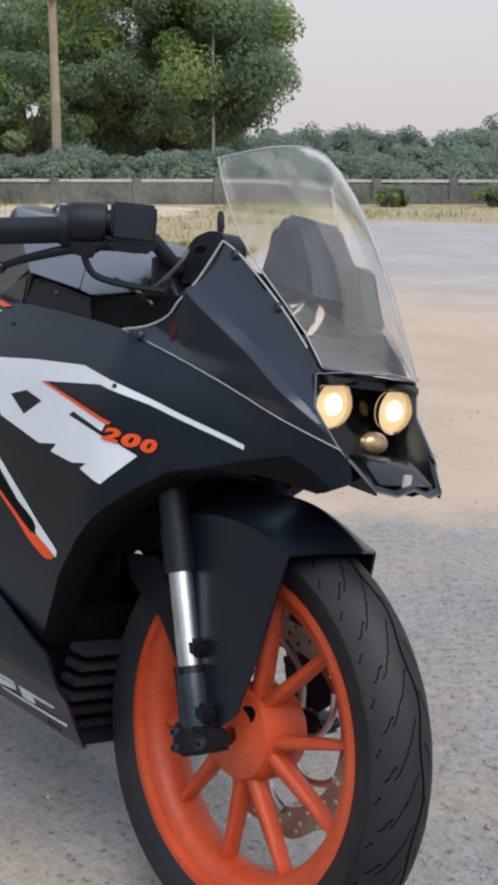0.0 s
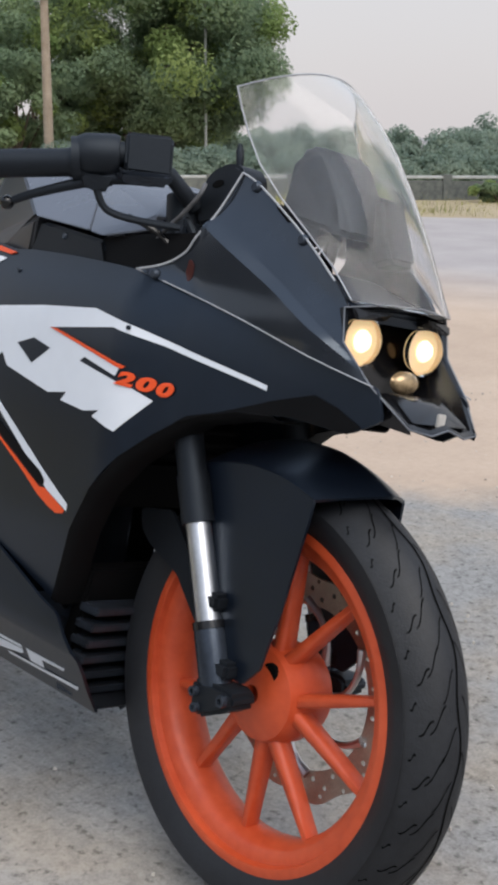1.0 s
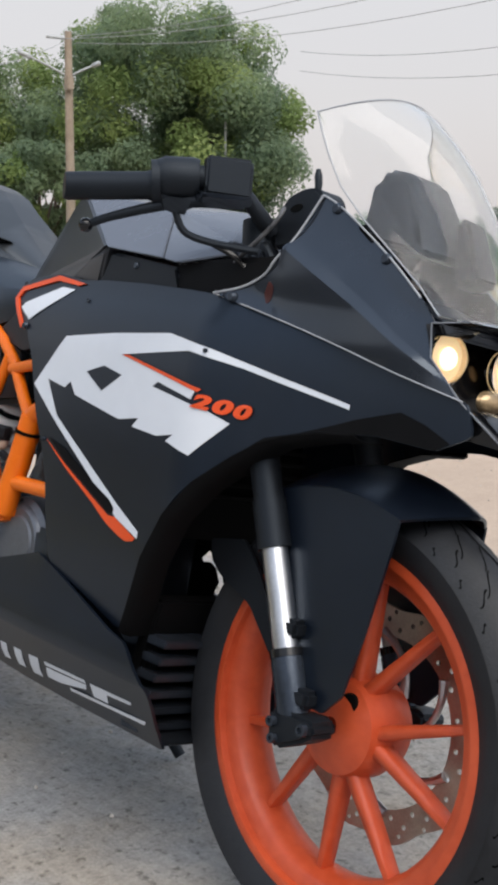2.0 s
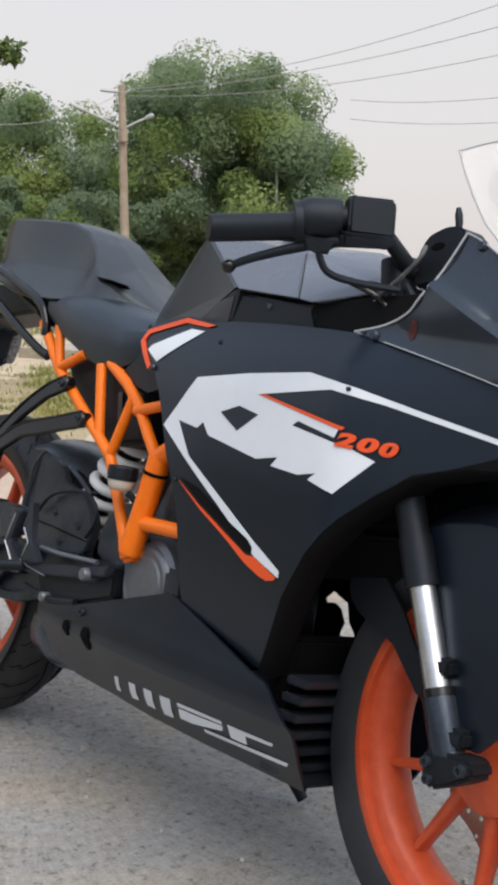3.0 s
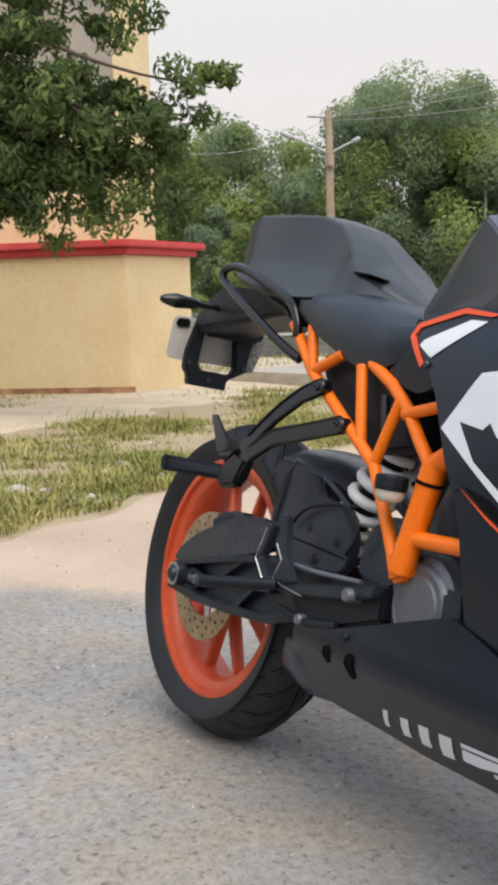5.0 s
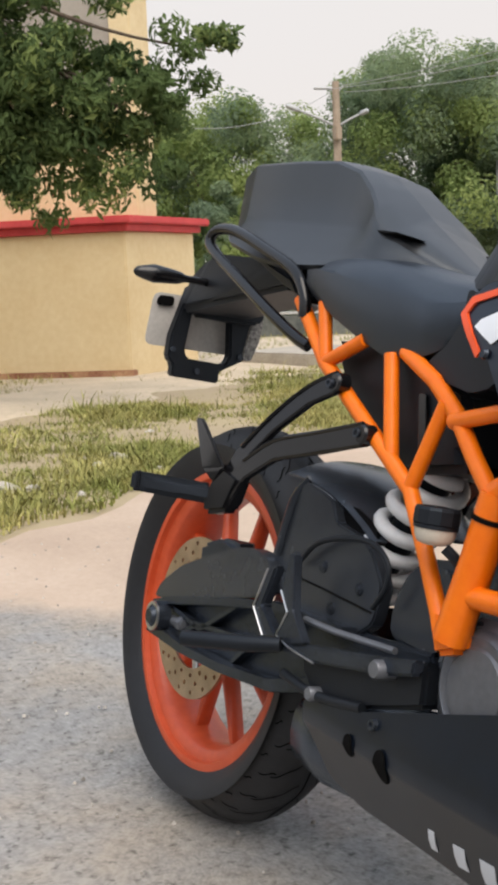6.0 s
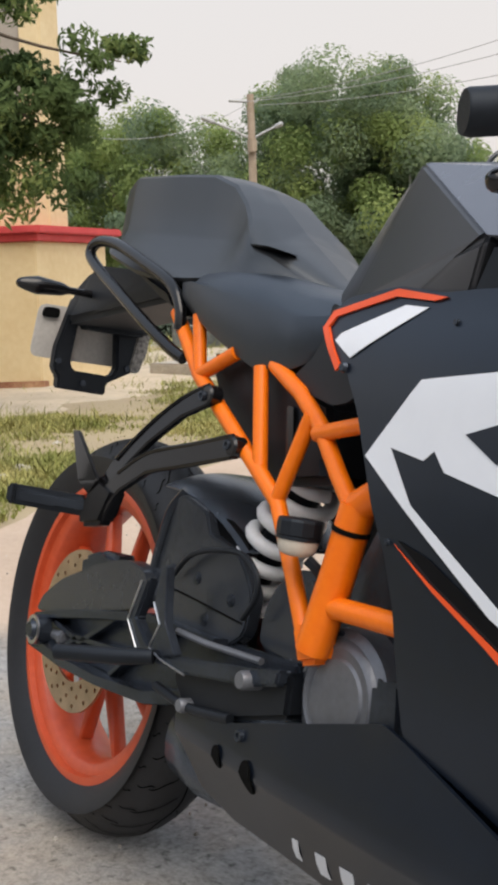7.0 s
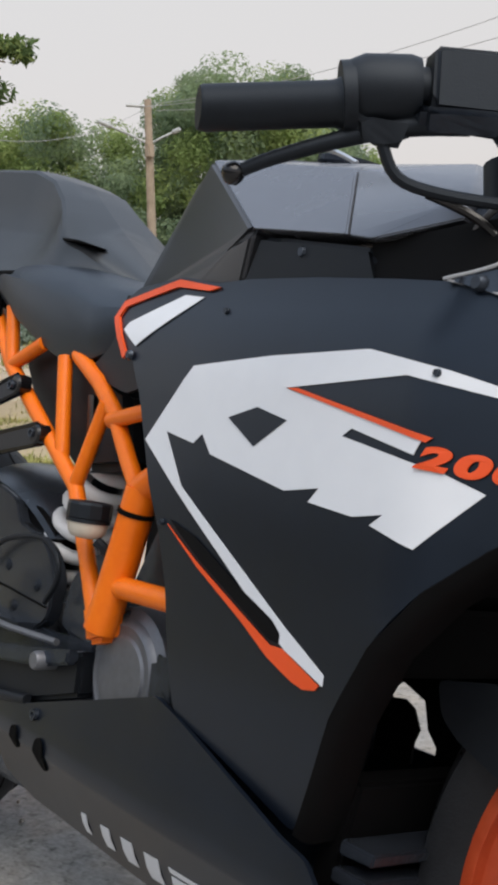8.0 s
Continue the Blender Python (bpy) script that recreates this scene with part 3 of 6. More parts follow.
for mir in (False, True):
    outline = [{(0.846, 0.388): (0.905, 0.374)}.get(p, p) if mir else p for p in FAIRING]
    fairing = part("side_fairing", sheet(rounded(outline, 0.008, 2), flank, 0, 0.004, 0.022), M_BODY, bike, "satin black side fairing with white angular decals", mirror=mir)
    part("white_decal", sheet(LOGO, flank, 0.0012, 0.0008, 0.02), M_WHITE, fairing, "white angular decal", mirror=mir)
    part("dark_notch", sheet(NOTCH, flank, 0.0020, 0.0006, 0.02), M_BODY, fairing, mirror=mir)
    part("air_slot", sheet(rounded(SLOT, 0.003), flank, 0.0016, 0.0008, 0.02), M_BLACK_AND_SHADE, fairing, mirror=mir)
    part("orange_decal", sheet(ORANGE_LOW, flank, 0.0016, 0.0010, 0.02), M_ORANGE, fairing, "orange stripe decal", mirror=mir)
    part("orange_decal", sheet(ORANGE_THIN, flank, 0.0022, 0.0010, 0.02), M_ORANGE, fairing, "orange stripe decal", mirror=mir)
    part("orange_trim", sheet(TRIM, flank, 0.003, 0.003, 0.02), M_ORANGE, fairing, "orange trim strip", mirror=mir)
    part("white_decal", sheet(TRIM_WHITE, flank, 0.0016, 0.001, 0.02), M_WHITE, fairing, "white decal patch", mirror=mir)
    for x, z in ((1.130, 0.719), (0.800, 0.560), (0.835, 0.770)):
        part("bolt", lathe([(0.0005, -0.0015), (0.0028, -0.0015), (0.0036, 0.002), (0.0005, 0.002)], 10, centre=(x, flank(x, z) - 0.002, z)), M_CAST, fairing, mirror=mir)
    # Thin black sheet that paints the deep shade under the nose.
    part("under_shade", sheet([(1.215, 0.612), (1.275, 0.637), (1.346, 0.664), (1.407, 0.682), (1.440, 0.672), (1.474, 0.656), (1.456, 0.6455), (1.380, 0.6505), (1.300, 0.6435), (1.233, 0.6245)], flank, 0.0014, 0.001, 0.02), M_BLACK_AND_SHADE, fairing, "shade under the fairing nose, put in as a black sheet", mirror=mir)
    # the rolled-in edge of the wheel arch, its shade put into black
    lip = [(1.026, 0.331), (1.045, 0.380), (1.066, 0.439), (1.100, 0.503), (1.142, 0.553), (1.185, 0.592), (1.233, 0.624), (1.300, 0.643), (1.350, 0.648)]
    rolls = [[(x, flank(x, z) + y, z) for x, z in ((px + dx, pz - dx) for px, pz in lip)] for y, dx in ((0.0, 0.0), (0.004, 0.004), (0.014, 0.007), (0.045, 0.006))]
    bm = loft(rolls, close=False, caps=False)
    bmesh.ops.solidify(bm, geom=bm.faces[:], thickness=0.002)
    part("arch_lip", bm, M_BLACK_AND_SHADE, fairing, mirror=mir, smooth=60)
    far_edge = {(0.820, 0.394): (0.800, 0.372), (0.850, 0.386): (0.860, 0.346), (0.93, 0.360): (0.93, 0.346)}
    belly = part("belly_pan", sheet(rounded([far_edge.get(p, p) if mir else p for p in BELLY], 0.006, 2), belly_y, 0, 0.005, 0.025, creases=(((0.6, 0.280), (0, 1)),)), M_BODY, bike, "satin black belly fairing with white bars", mirror=mir)
    for bar in BARS:
        part("white_bar", sheet(bar, belly_y, 0.0014, 0.001, 0.02), M_WHITE, belly, "white decal bar", mirror=mir)
    for x, z, r in ((0.616, 0.278, 0.017), (0.552, 0.281, 0.012)):
        hole = [(x + r * 0.66 * math.cos(math.tau * k / 20), z + r * 1.10 * math.sin(math.tau * k / 20)) for k in range(20)]
        part("vent_hole", sheet(hole, belly_y, 0.0030, 0.002, 0.005), M_GROOVE, belly, mirror=mir)
    part("bolt", lathe([(0.0005, -0.002), (0.003, -0.002), (0.0035, -0.004), (0.0065, -0.004), (0.0075, 0.002), (0.0005, 0.002)], 12, centre=(0.592, belly_y(0.592, 0.316) - 0.001, 0.316)), M_CAST, belly, mirror=mir)


def flank_text(body, x, z, size, parent):
    """Lettering laid on the flank, reading towards the front."""
    cu = bpy.data.curves.new("lettering", "FONT")
    cu.body, cu.size, cu.extrude, cu.shear, cu.offset = body, size, 0.0006, 0.25, 0.0016
    tmp = bpy.data.objects.new("lettering", cu)
    me = bpy.data.meshes.new_from_object(tmp)
    bpy.data.objects.remove(tmp)
    bm = bmesh.new()
    bm.from_mesh(me)
    bmesh.ops.triangulate(bm, faces=bm.faces[:])
    for v in bm.verts:
        px, pz, up = x + v.co.x * 1.5, z + v.co.y * 0.8 - v.co.x * 0.09, v.co.z
        v.co = (px, flank(px, pz) - 0.0028 - up, pz)
    bmesh.ops.recalc_face_normals(bm, faces=bm.faces[:])
    return part("digit", bm, M_ORANGE, parent, "orange number decal", smooth=0)


side_panel = [o for o in bike.children if o.name == "side_fairing"][0]
for k, digit in enumerate("200"):
    flank_text(digit, 1.126 + 0.0275 * k, 0.6465 - 0.0018 * k, 0.030, side_panel)

# upper cowl panels, glossy and smoked, beside the screen
UPPER = [(1.108, 0.795), (1.150, 0.806), (1.188, 0.832), (1.210, 0.878), (1.229, 0.932), (1.262, 0.916), (1.341, 0.862), (1.400, 0.815), (1.424, 0.788), (1.433, 0.748), (1.478, 0.705), (1.40, 0.724), (1.30, 0.750), (1.20, 0.774)]


def upper_y(x, z):
    """The flank with a raised, chamfered crease running down to the nose."""
    d = z - (0.862 - (x - 1.200) * 0.545)
    w = chamfer(x)
    if d <= 0:
        h = 0.0165 * max(0.0, 1.05 + d / 0.072)
    elif d < w:
        h = 0.0173 - 0.0115 * d / w
    else:
        h = 0.0058 * max(0.0, 1 - (d - w) / 0.030)
    return flank(x, z) - 0.004 - h * min(1, max(0, (1.47 - x) / 0.08))


def chamfer(x):
    return max(0.007, 0.017 - 0.045 * (x - 1.20))


def straight(table, x):
    """A value between the corners of an edge."""
    for (x0, z0), (x1, z1) in zip(table, table[1:]):
        if x <= x1:
            return z0 + (z1 - z0) * (x - x0) / (x1 - x0)
    return table[-1][1]


def upper_skin():
    """The panel as rows that follow its crease, with thickness."""
    high, low = UPPER[:11], [UPPER[0], UPPER[13], UPPER[12], UPPER[11], UPPER[10]]
    rows = []
    for k in range(75):
        x = 1.1085 + (1.4775 - 1.1085) * k / 74
        zt, zb = straight(high, x), straight(low, x)
        zc = min(max(0.862 - (x - 1.200) * 0.545, zb + 0.25 * (zt - zb)), zb + 0.9 * (zt - zb))
        zd = zc + min(chamfer(x), 0.6 * (zt - zc))
        zs = [zb + (zc - zb) * q / 9 for q in range(9)] + [zc, zc * 0.5 + zd * 0.5] + [zd + (zt - zd) * q / 6 for q in range(7)]
        rows.append([(x, upper_y(x, z), z) for z in zs])
    bm = loft(rows, close=False, caps=False)
    if sum(f.normal.y for f in bm.faces) > 0:
        bmesh.ops.reverse_faces(bm, faces=bm.faces[:])
    bmesh.ops.solidify(bm, geom=bm.faces[:], thickness=0.005)
    bmesh.ops.recalc_face_normals(bm, faces=bm.faces[:])
    return bm


for mir in (False, True):
    cowl = part("upper_cowl", upper_skin(), M_SMOKE, bike, "glossy smoked upper cowl panel with pale edge", smooth=26, mirror=mir)
    edge = [(x, upper_y(x, z) - 0.0025, z) for x, z in ((1.108, 0.795), (1.150, 0.806), (1.180, 0.824), (1.196, 0.845), (1.210, 0.878), (1.229, 0.932))]
    part("pale_edge", tube(edge, 0.0016, 6, 4), M_EDGE, cowl, mirror=mir)
    low = [(x, upper_y(x, z) - 0.0022, z) for x, z in ((1.108, 0.795), (1.20, 0.7745), (1.30, 0.7505), (1.40, 0.7245), (1.484, 0.704))]
    part("pale_edge", tube(low, 0.0009, 6, 3), M_EDGE, cowl, mirror=mir)
    front = [(x, upper_y(x, z) - 0.0022, z) for x, z in ((1.229, 0.932), (1.262, 0.916), (1.341, 0.862), (1.400, 0.815))]
    part("pale_edge", tube(front, 0.0013, 6, 3), M_EDGE, cowl, mirror=mir)
    for x, z in ((1.140, 0.792), (1.252, 0.916), (1.338, 0.858)):
        part("bolt", lathe([(0.0005, -0.004), (0.005, -0.004), (0.0075, 0.0), (0.0075, 0.003), (0.0005, 0.003)], 12, centre=(x, upper_y(x, z) - 0.001, z)), M_CAST, cowl, mirror=mir)
    # A soft red reflection in the gloss, laid on as a coloured patch.
    part("red_reflection", sheet(rounded([(1.182, 0.800), (1.188, 0.818), (1.196, 0.811), (1.194, 0.795), (1.188, 0.788)], 0.004), upper_y, 0.0012, 0.001, 0.02), M_REDGLOW, cowl, "dull red reflection painted on the cowl", mirror=mir)
    part("slot", sheet(rounded([(1.288, 0.893), (1.293, 0.899), (1.316, 0.882), (1.311, 0.876)], 0.003), upper_y, 0.0012, 0.001, 0.02), M_GROOVE, cowl, mirror=mir)
    # Inner cowl strip, coloured dead black to carry the cockpit's shade.
    strip = [(1.000, 0.832), (1.046, 0.838), (1.102, 0.844), (1.160, 0.850), (1.186, 0.857), (1.200, 0.872), (1.208, 0.880), (1.200, 0.850), (1.185, 0.826), (1.150, 0.804), (1.060, 0.795), (1.000, 0.800)]
    part("inner_cowl", sheet(strip, lambda x, z: flank(x, z) + 0.007, 0, 0.02), M_BLACK_AND_SHADE, cowl, mirror=mir)
    boss = rounded([(1.139, 0.905), (1.152, 0.933), (1.184, 0.945), (1.208, 0.944), (1.224, 0.928), (1.218, 0.878), (1.143, 0.863)], 0.012, 4)
    part("mirror_boss", prism(boss, -0.100, -0.055, 0.006), M_MATT, cowl, "black moulded mirror boss", mirror=mir)
    part("boss_recess", prism([(1.176 + 0.011 * math.cos(math.tau * k / 16), 0.918 + 0.005 * math.sin(math.tau * k / 16) + 0.002 * math.cos(math.tau * k / 16)) for k in range(16)], -0.1008, -0.094, 0.0), M_GROOVE, cowl, mirror=mir)

# headlight housing in the nose
RIM = [(1.424, -0.095, 0.787), (1.452, -0.055, 0.797), (1.460, 0.0, 0.800), (1.452, 0.055, 0.797), (1.424, 0.095, 0.787), (1.433, 0.097, 0.748), (1.478, 0.089, 0.704), (1.522, 0.062, 0.664), (1.530, 0.030, 0.660),
       (1.528, 0.0, 0.668), (1.530, -0.030, 0.660), (1.522, -0.062, 0.664), (1.478, -0.089, 0.704), (1.433, -0.097, 0.748)]
back = [(1.385 + 0.3 * (p[0] - 1.437), p[1] * 0.86, 0.735 + (p[2] - 0.735) * 0.84) for p in RIM]
lip = [(p[0] - 0.006, p[1] * 0.93, 0.735 + (p[2] - 0.735) * 0.92) for p in RIM]
outer = [(p[0] - 0.03, p[1] * 0.90, 0.735 + (p[2] - 0.735) * 0.92) for p in RIM]
far_back = [(1.33, p[1] * 0.80, 0.72 + (p[2] - 0.735) * 0.7) for p in RIM]
headlight = part("headlight", loft([far_back, outer, RIM, lip, back]), M_GLOSS, bike, "black twin-projector headlight unit, lit warm white", smooth=30)
# The highlight on the housing's rim is modelled as a thin grey line.
part("rim_highlight", tube(RIM + RIM[:1], 0.0011, 6), M_ENGINE, headlight, "rim highlight put in as a thin silver-grey line")
for side in (-1, 1):
    c = (1.403, 0.058 * side, 0.752)
    bowl = []
    for r, x in ((0.0300, 0.022), (0.0312, 0.025), (0.0295, 0.022), (0.022, 0.006), (0.010, 0.0)):
        bowl.append([(c[0] + x, c[1] + r * math.cos(a), c[2] + r * math.sin(a)) for a in (math.tau * k / 28 for k in range(28))])
    lamp = part("projector", loft(bowl, caps=False), M_CHROME, headlight, "chrome headlamp reflector")
    dome = []
    for r, x in ((0.0285, 0.022), (0.026, 0.031), (0.018, 0.038), (0.008, 0.0415), (0.001, 0.042)):
        dome.append([(c[0] + x, c[1] + r * math.cos(a), c[2] + r * math.sin(a)) for a in (math.tau * k / 28 for k in range(28))])
    part("lens", loft(dome), M_LENS, lamp)
    core = []
    for r, x in ((0.0255, 0.012), (0.0235, 0.018), (0.014, 0.021), (0.001, 0.022)):
        core.append([(c[0] + x, c[1] + r * math.cos(a), c[2] + r * math.sin(a)) for a in (math.tau * k / 24 for k in range(24))])
    part("glow_dish", loft(core), M_DISH, lamp, "warm glowing reflector dish")
    core = []
    for r, x in ((0.012, 0.0215), (0.010, 0.025), (0.005, 0.027), (0.001, 0.0275)):
        core.append([(c[0] + x, c[1] + r * math.cos(a), c[2] + r * math.sin(a)) for a in (math.tau * k / 24 for k in range(24))])
    part("bulb", loft(core), M_BULB, lamp, "glowing warm white bulb")
part("position_lamp", loft([[(1.446 + x, 0.004 + r * 1.35 * math.cos(a), 0.711 + r * 0.85 * math.sin(a)) for a in (math.tau * k / 20 for k in range(20))] for r, x in ((0.017, 0.0), (0.0165, 0.006), (0.012, 0.012), (0.004, 0.015))]), M_SIDELAMP, headlight, "amber-tinted position lamp")
for side in (-1, 1):
    part("brow", hull([(1.432, 0.030 * side, 0.779), (1.440, 0.086 * side, 0.775), (1.446, 0.030 * side, 0.7905), (1.434, 0.090 * side, 0.788), (1.400, 0.030 * side, 0.790), (1.400, 0.086 * side, 0.786), (1.400, 0.030 * side, 0.779), (1.400, 0.086 * side, 0.775)], 0.002), M_GLOSS, headlight)
part("chin", hull([(1.470, -0.05, 0.700), (1.470, 0.05, 0.700), (1.520, -0.055, 0.668), (1.520, 0.055, 0.668), (1.505, 0.0, 0.690), (1.42, -0.06, 0.68), (1.42, 0.06, 0.68)], 0.004), M_GLOSS, headlight)
part("chin_badge", block(1.519, -0.005, 0.677, 0.004, 0.014, 0.016, 0.001), M_PLATE, headlight)
for y in (-0.0635, 0.0635):
    part("chin_tip", hull([(1.49, y * 1.2, 0.695), (1.525, y, 0.668), (1.527, y * 0.9, 0.655), (1.44, y * 1.25, 0.665), (1.44, y * 1.35, 0.69)], 0.003), M_GLOSS, headlight)

# windscreen
def screen_shell():
    """Rings from the lamp up to the top edge: a bowed front face folding into two flat side wings that run out at the top corners."""
    edge = [(1.430, 0.092, 0.796), (1.386, 0.086, 0.832), (1.338, 0.088, 0.868), (1.290, 0.094, 0.905), (1.248, 0.101, 0.945), (1.225, 0.106, 0.980), (1.208, 0.110, 1.012), (1.196, 0.112, 1.038)]
    mid = [(1.482, 0.796), (1.464, 0.838), (1.437, 0.886), (1.404, 0.935), (1.367, 0.983), (1.328, 1.022), (1.288, 1.055), (1.256, 1.074)]
    rings = []
    for n, ((ex, w, ez), (cx, cz)) in enumerate(zip(edge, mid)):
        u = (n / 7) ** 1.6
        fold, wing = 0.74 + 0.24 * u, 0.34 * (1 - u)
        half = []
        for a in [fold * q / 8 for q in range(9)] + [fold + (1 - fold) * q / 3 for q in (1, 2, 3)]:
            f = 1 - (1 - wing) * (a / fold) ** 2.1 if a <= fold else wing * (1 - a) / (1 - fold)
            half.append((ex + (cx - ex) * f, w * a, ez + (cz - ez) * f))
        rings.append([(x, -y, z) for x, y, z in half[:0:-1]] + half)
    return rings


SCREEN_RINGS = screen_shell()
bm = loft(SCREEN_RINGS, close=False, caps=False)
bmesh.ops.solidify(bm, geom=bm.faces[:], thickness=0.0025)
bmesh.ops.recalc_face_normals(bm, faces=bm.faces[:])
screen = part("windscreen", bm, M_SCREEN, bike, "clear acrylic windscreen", smooth=60)
screen.visible_shadow = False
rim_line = [r[0] for r in SCREEN_RINGS] + SCREEN_RINGS[-1][1:] + [r[-1] for r in SCREEN_RINGS[-2::-1]]
part("polished_edge", tube(rim_line, 0.0011, 6), M_EDGE, screen, "pale polished edge")

# dashboard behind the screen
dash = part("dashboard", hull([(1.262, -0.058, 0.958), (1.262, 0.058, 0.958), (1.258, -0.036, 0.984), (1.258, 0.036, 0.984), (1.300, -0.040, 0.977), (1.300, 0.040, 0.977), (1.336, -0.040, 0.928), (1.336, 0.040, 0.928), (1.364, -0.036, 0.872), (1.364, 0.036, 0.872),
                               (1.345, -0.056, 0.872), (1.345, 0.056, 0.872), (1.245, -0.056, 0.89), (1.245, 0.056, 0.89)], 0.011, 3), M_MATT, bike, "black instrument cluster hood", smooth=60)
part("bracket", hull([(1.360, -0.010, 0.925), (1.376, -0.008, 0.927), (1.360, 0.035, 0.925), (1.376, 0.033, 0.927), (1.412, -0.012, 0.850), (1.412, 0.036, 0.850), (1.375, -0.012, 0.840), (1.375, 0.036, 0.840)], 0.006), M_MATT, dash)
part("inner_floor", hull([(1.30, -0.085, 0.83), (1.30, 0.085, 0.83), (1.43, -0.075, 0.79), (1.43, 0.075, 0.79), (1.30, -0.085, 0.80), (1.43, 0.075, 0.775), (1.43, -0.075, 0.775), (1.30, 0.085, 0.80)], 0.004), M_BODY, dash)
for mir in (False, True):
    part("mirror_stub", tube([(1.188, -0.080, 0.940), (1.187, -0.080, 0.953), (1.184, -0.080, 0.964), (1.182, -0.080, 0.973)], 0.012, 12, radii=[0.004, 0.0050, 0.0052, 0.003]), M_MATT, bike, "rubber plug on the mirror mount", mirror=mir)

# handlebars
def bar_side(mir):
    bar = part("handlebar", tube([(1.128, -0.10, 0.885), (1.118, -0.14, 0.918), (1.075, -0.215, 0.915), (0.994, -0.335, 0.890)], 0.0115, 14), M_MATT, bike, "black clip-on handlebar", mirror=mir)
    bar.matrix_basis = pose(0.010, 0, 0)
    part("grip", tube([(1.056, -0.245, 0.9125), (1.050, -0.252, 0.911), (0.994, -0.332, 0.8915), (0.992, -0.336, 0.891)], 0.018, 20, radii=[0.022, 0.0178, 0.0178, 0.0165]), M_MATT, bar, "black rubber grip", mirror=mir)
    part("switch_housing", tube([(1.058, -0.243, 0.922), (1.064, -0.236, 0.924), (1.084, -0.208, 0.929), (1.089, -0.202, 0.930)], 0.026, 18, radii=[0.024, 0.0275, 0.0275, 0.025]), M_MATT, bar, mirror=mir)
    part("switch_neck", tube([(1.084, -0.208, 0.931), (1.108, -0.178, 0.934)], 0.017, 14), M_MATT, bar, mirror=mir)
    part("clamp_ring", tube([(1.052, -0.248, 0.916), (1.058, -0.240, 0.918)], 0.0285, 20), M_MATT, bar, mirror=mir)
    part("switch_lower", hull([(1.06, -0.25, 0.905), (1.10, -0.21, 0.905), (1.08, -0.20, 0.905), (1.075, -0.255, 0.905), (1.07, -0.24, 0.878), (1.095, -0.215, 0.878)], 0.005), M_MATT, bar, mirror=mir)
    part("master_cylinder", hull([(1.080, -0.195, 0.962), (1.111, -0.147, 0.966), (1.147, -0.166, 0.9625), (1.112, -0.214, 0.9585), (1.085, -0.192, 0.912), (1.117, -0.144, 0.915), (1.151, -0.164, 0.913), (1.116, -0.212, 0.910)], 0.004, 3), M_MATT, bar, "black brake fluid reservoir", mirror=mir)
    part("lever_perch", hull([(1.09, -0.215, 0.915), (1.135, -0.150, 0.920), (1.160, -0.165, 0.915), (1.120, -0.225, 0.908), (1.10, -0.205, 0.893), (1.145, -0.165, 0.895)], 0.005), M_CAST, bar, mirror=mir)
    part("lever", tube([(1.125, -0.180, 0.906), (1.088, -0.213, 0.900), (1.056, -0.247, 0.884), (1.020, -0.281, 0.864), (1.000, -0.297, 0.851)], 0.006, 10, 4, radii=[0.0085, 0.0082, 0.0068, 0.0056, 0.0052]), M_MATT, bar, "black brake lever with ball end", mirror=mir)
    part("lever_ball", lathe([(0.0005, -0.0095), (0.005, -0.008), (0.0088, -0.004), (0.0095, 0), (0.0088, 0.004), (0.005, 0.008), (0.0005, 0.0095)], 16, centre=(0.998, -0.299, 0.850)), M_GLOSS, bar, mirror=mir)
    part("cable", tube([(1.080, -0.225, 0.885), (1.086, -0.210, 0.862), (1.105, -0.18, 0.855), (1.14, -0.13, 0.855)], 0.0048, 8, 4), M_MATT, bar, mirror=mir)
    part("brake_hose", tube([(1.162, -0.118, 0.914), (1.166, -0.126, 0.902), (1.158, -0.128, 0.890), (1.135, -0.130, 0.868), (1.108, -0.132, 0.846), (1.090, -0.132, 0.822)], 0.0030, 8, 5), M_HOSE, bar, "braided grey brake hose", mirror=mir)
    part("fork_cap", tube([(1.122, -0.098, 0.79), (1.10, -0.098, 0.90)], 0.024, 18), M_MATT, bar, mirror=mir)
    part("cable", tube([(1.08, -0.17, 0.86), (1.11, -0.14, 0.845), (1.13, -0.12, 0.82), (1.12, -0.10, 0.79)], 0.004, 8, 4), M_GLOSS, bar, mirror=mir)
    part("cable_bundle", tube([(1.10, -0.10, 0.88), (1.135, -0.11, 0.86), (1.15, -0.10, 0.83), (1.14, -0.08, 0.80)], 0.006, 8, 4), M_MATT, bar, mirror=mir)


bar_side(False)
bar_side(True)
part("triple_clamp", hull([(1.07, -0.12, 0.865), (1.15, -0.12, 0.865), (1.07, 0.12, 0.865), (1.15, 0.12, 0.865), (1.06, 0, 0.865), (1.07, -0.12, 0.84), (1.15, 0.12, 0.84), (1.15, -0.12, 0.84), (1.07, 0.12, 0.84)], 0.006), M_CAST, bike)

# fuel tank
def both(pts):
    return [p for x, y, z in pts for p in ((x, -y, z), (x, y, z))]


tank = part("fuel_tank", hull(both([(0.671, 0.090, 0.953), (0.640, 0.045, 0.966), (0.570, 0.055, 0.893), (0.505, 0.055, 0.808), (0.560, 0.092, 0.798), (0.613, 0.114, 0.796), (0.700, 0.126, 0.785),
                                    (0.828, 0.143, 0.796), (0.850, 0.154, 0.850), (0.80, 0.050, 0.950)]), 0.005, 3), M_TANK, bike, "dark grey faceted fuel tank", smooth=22)
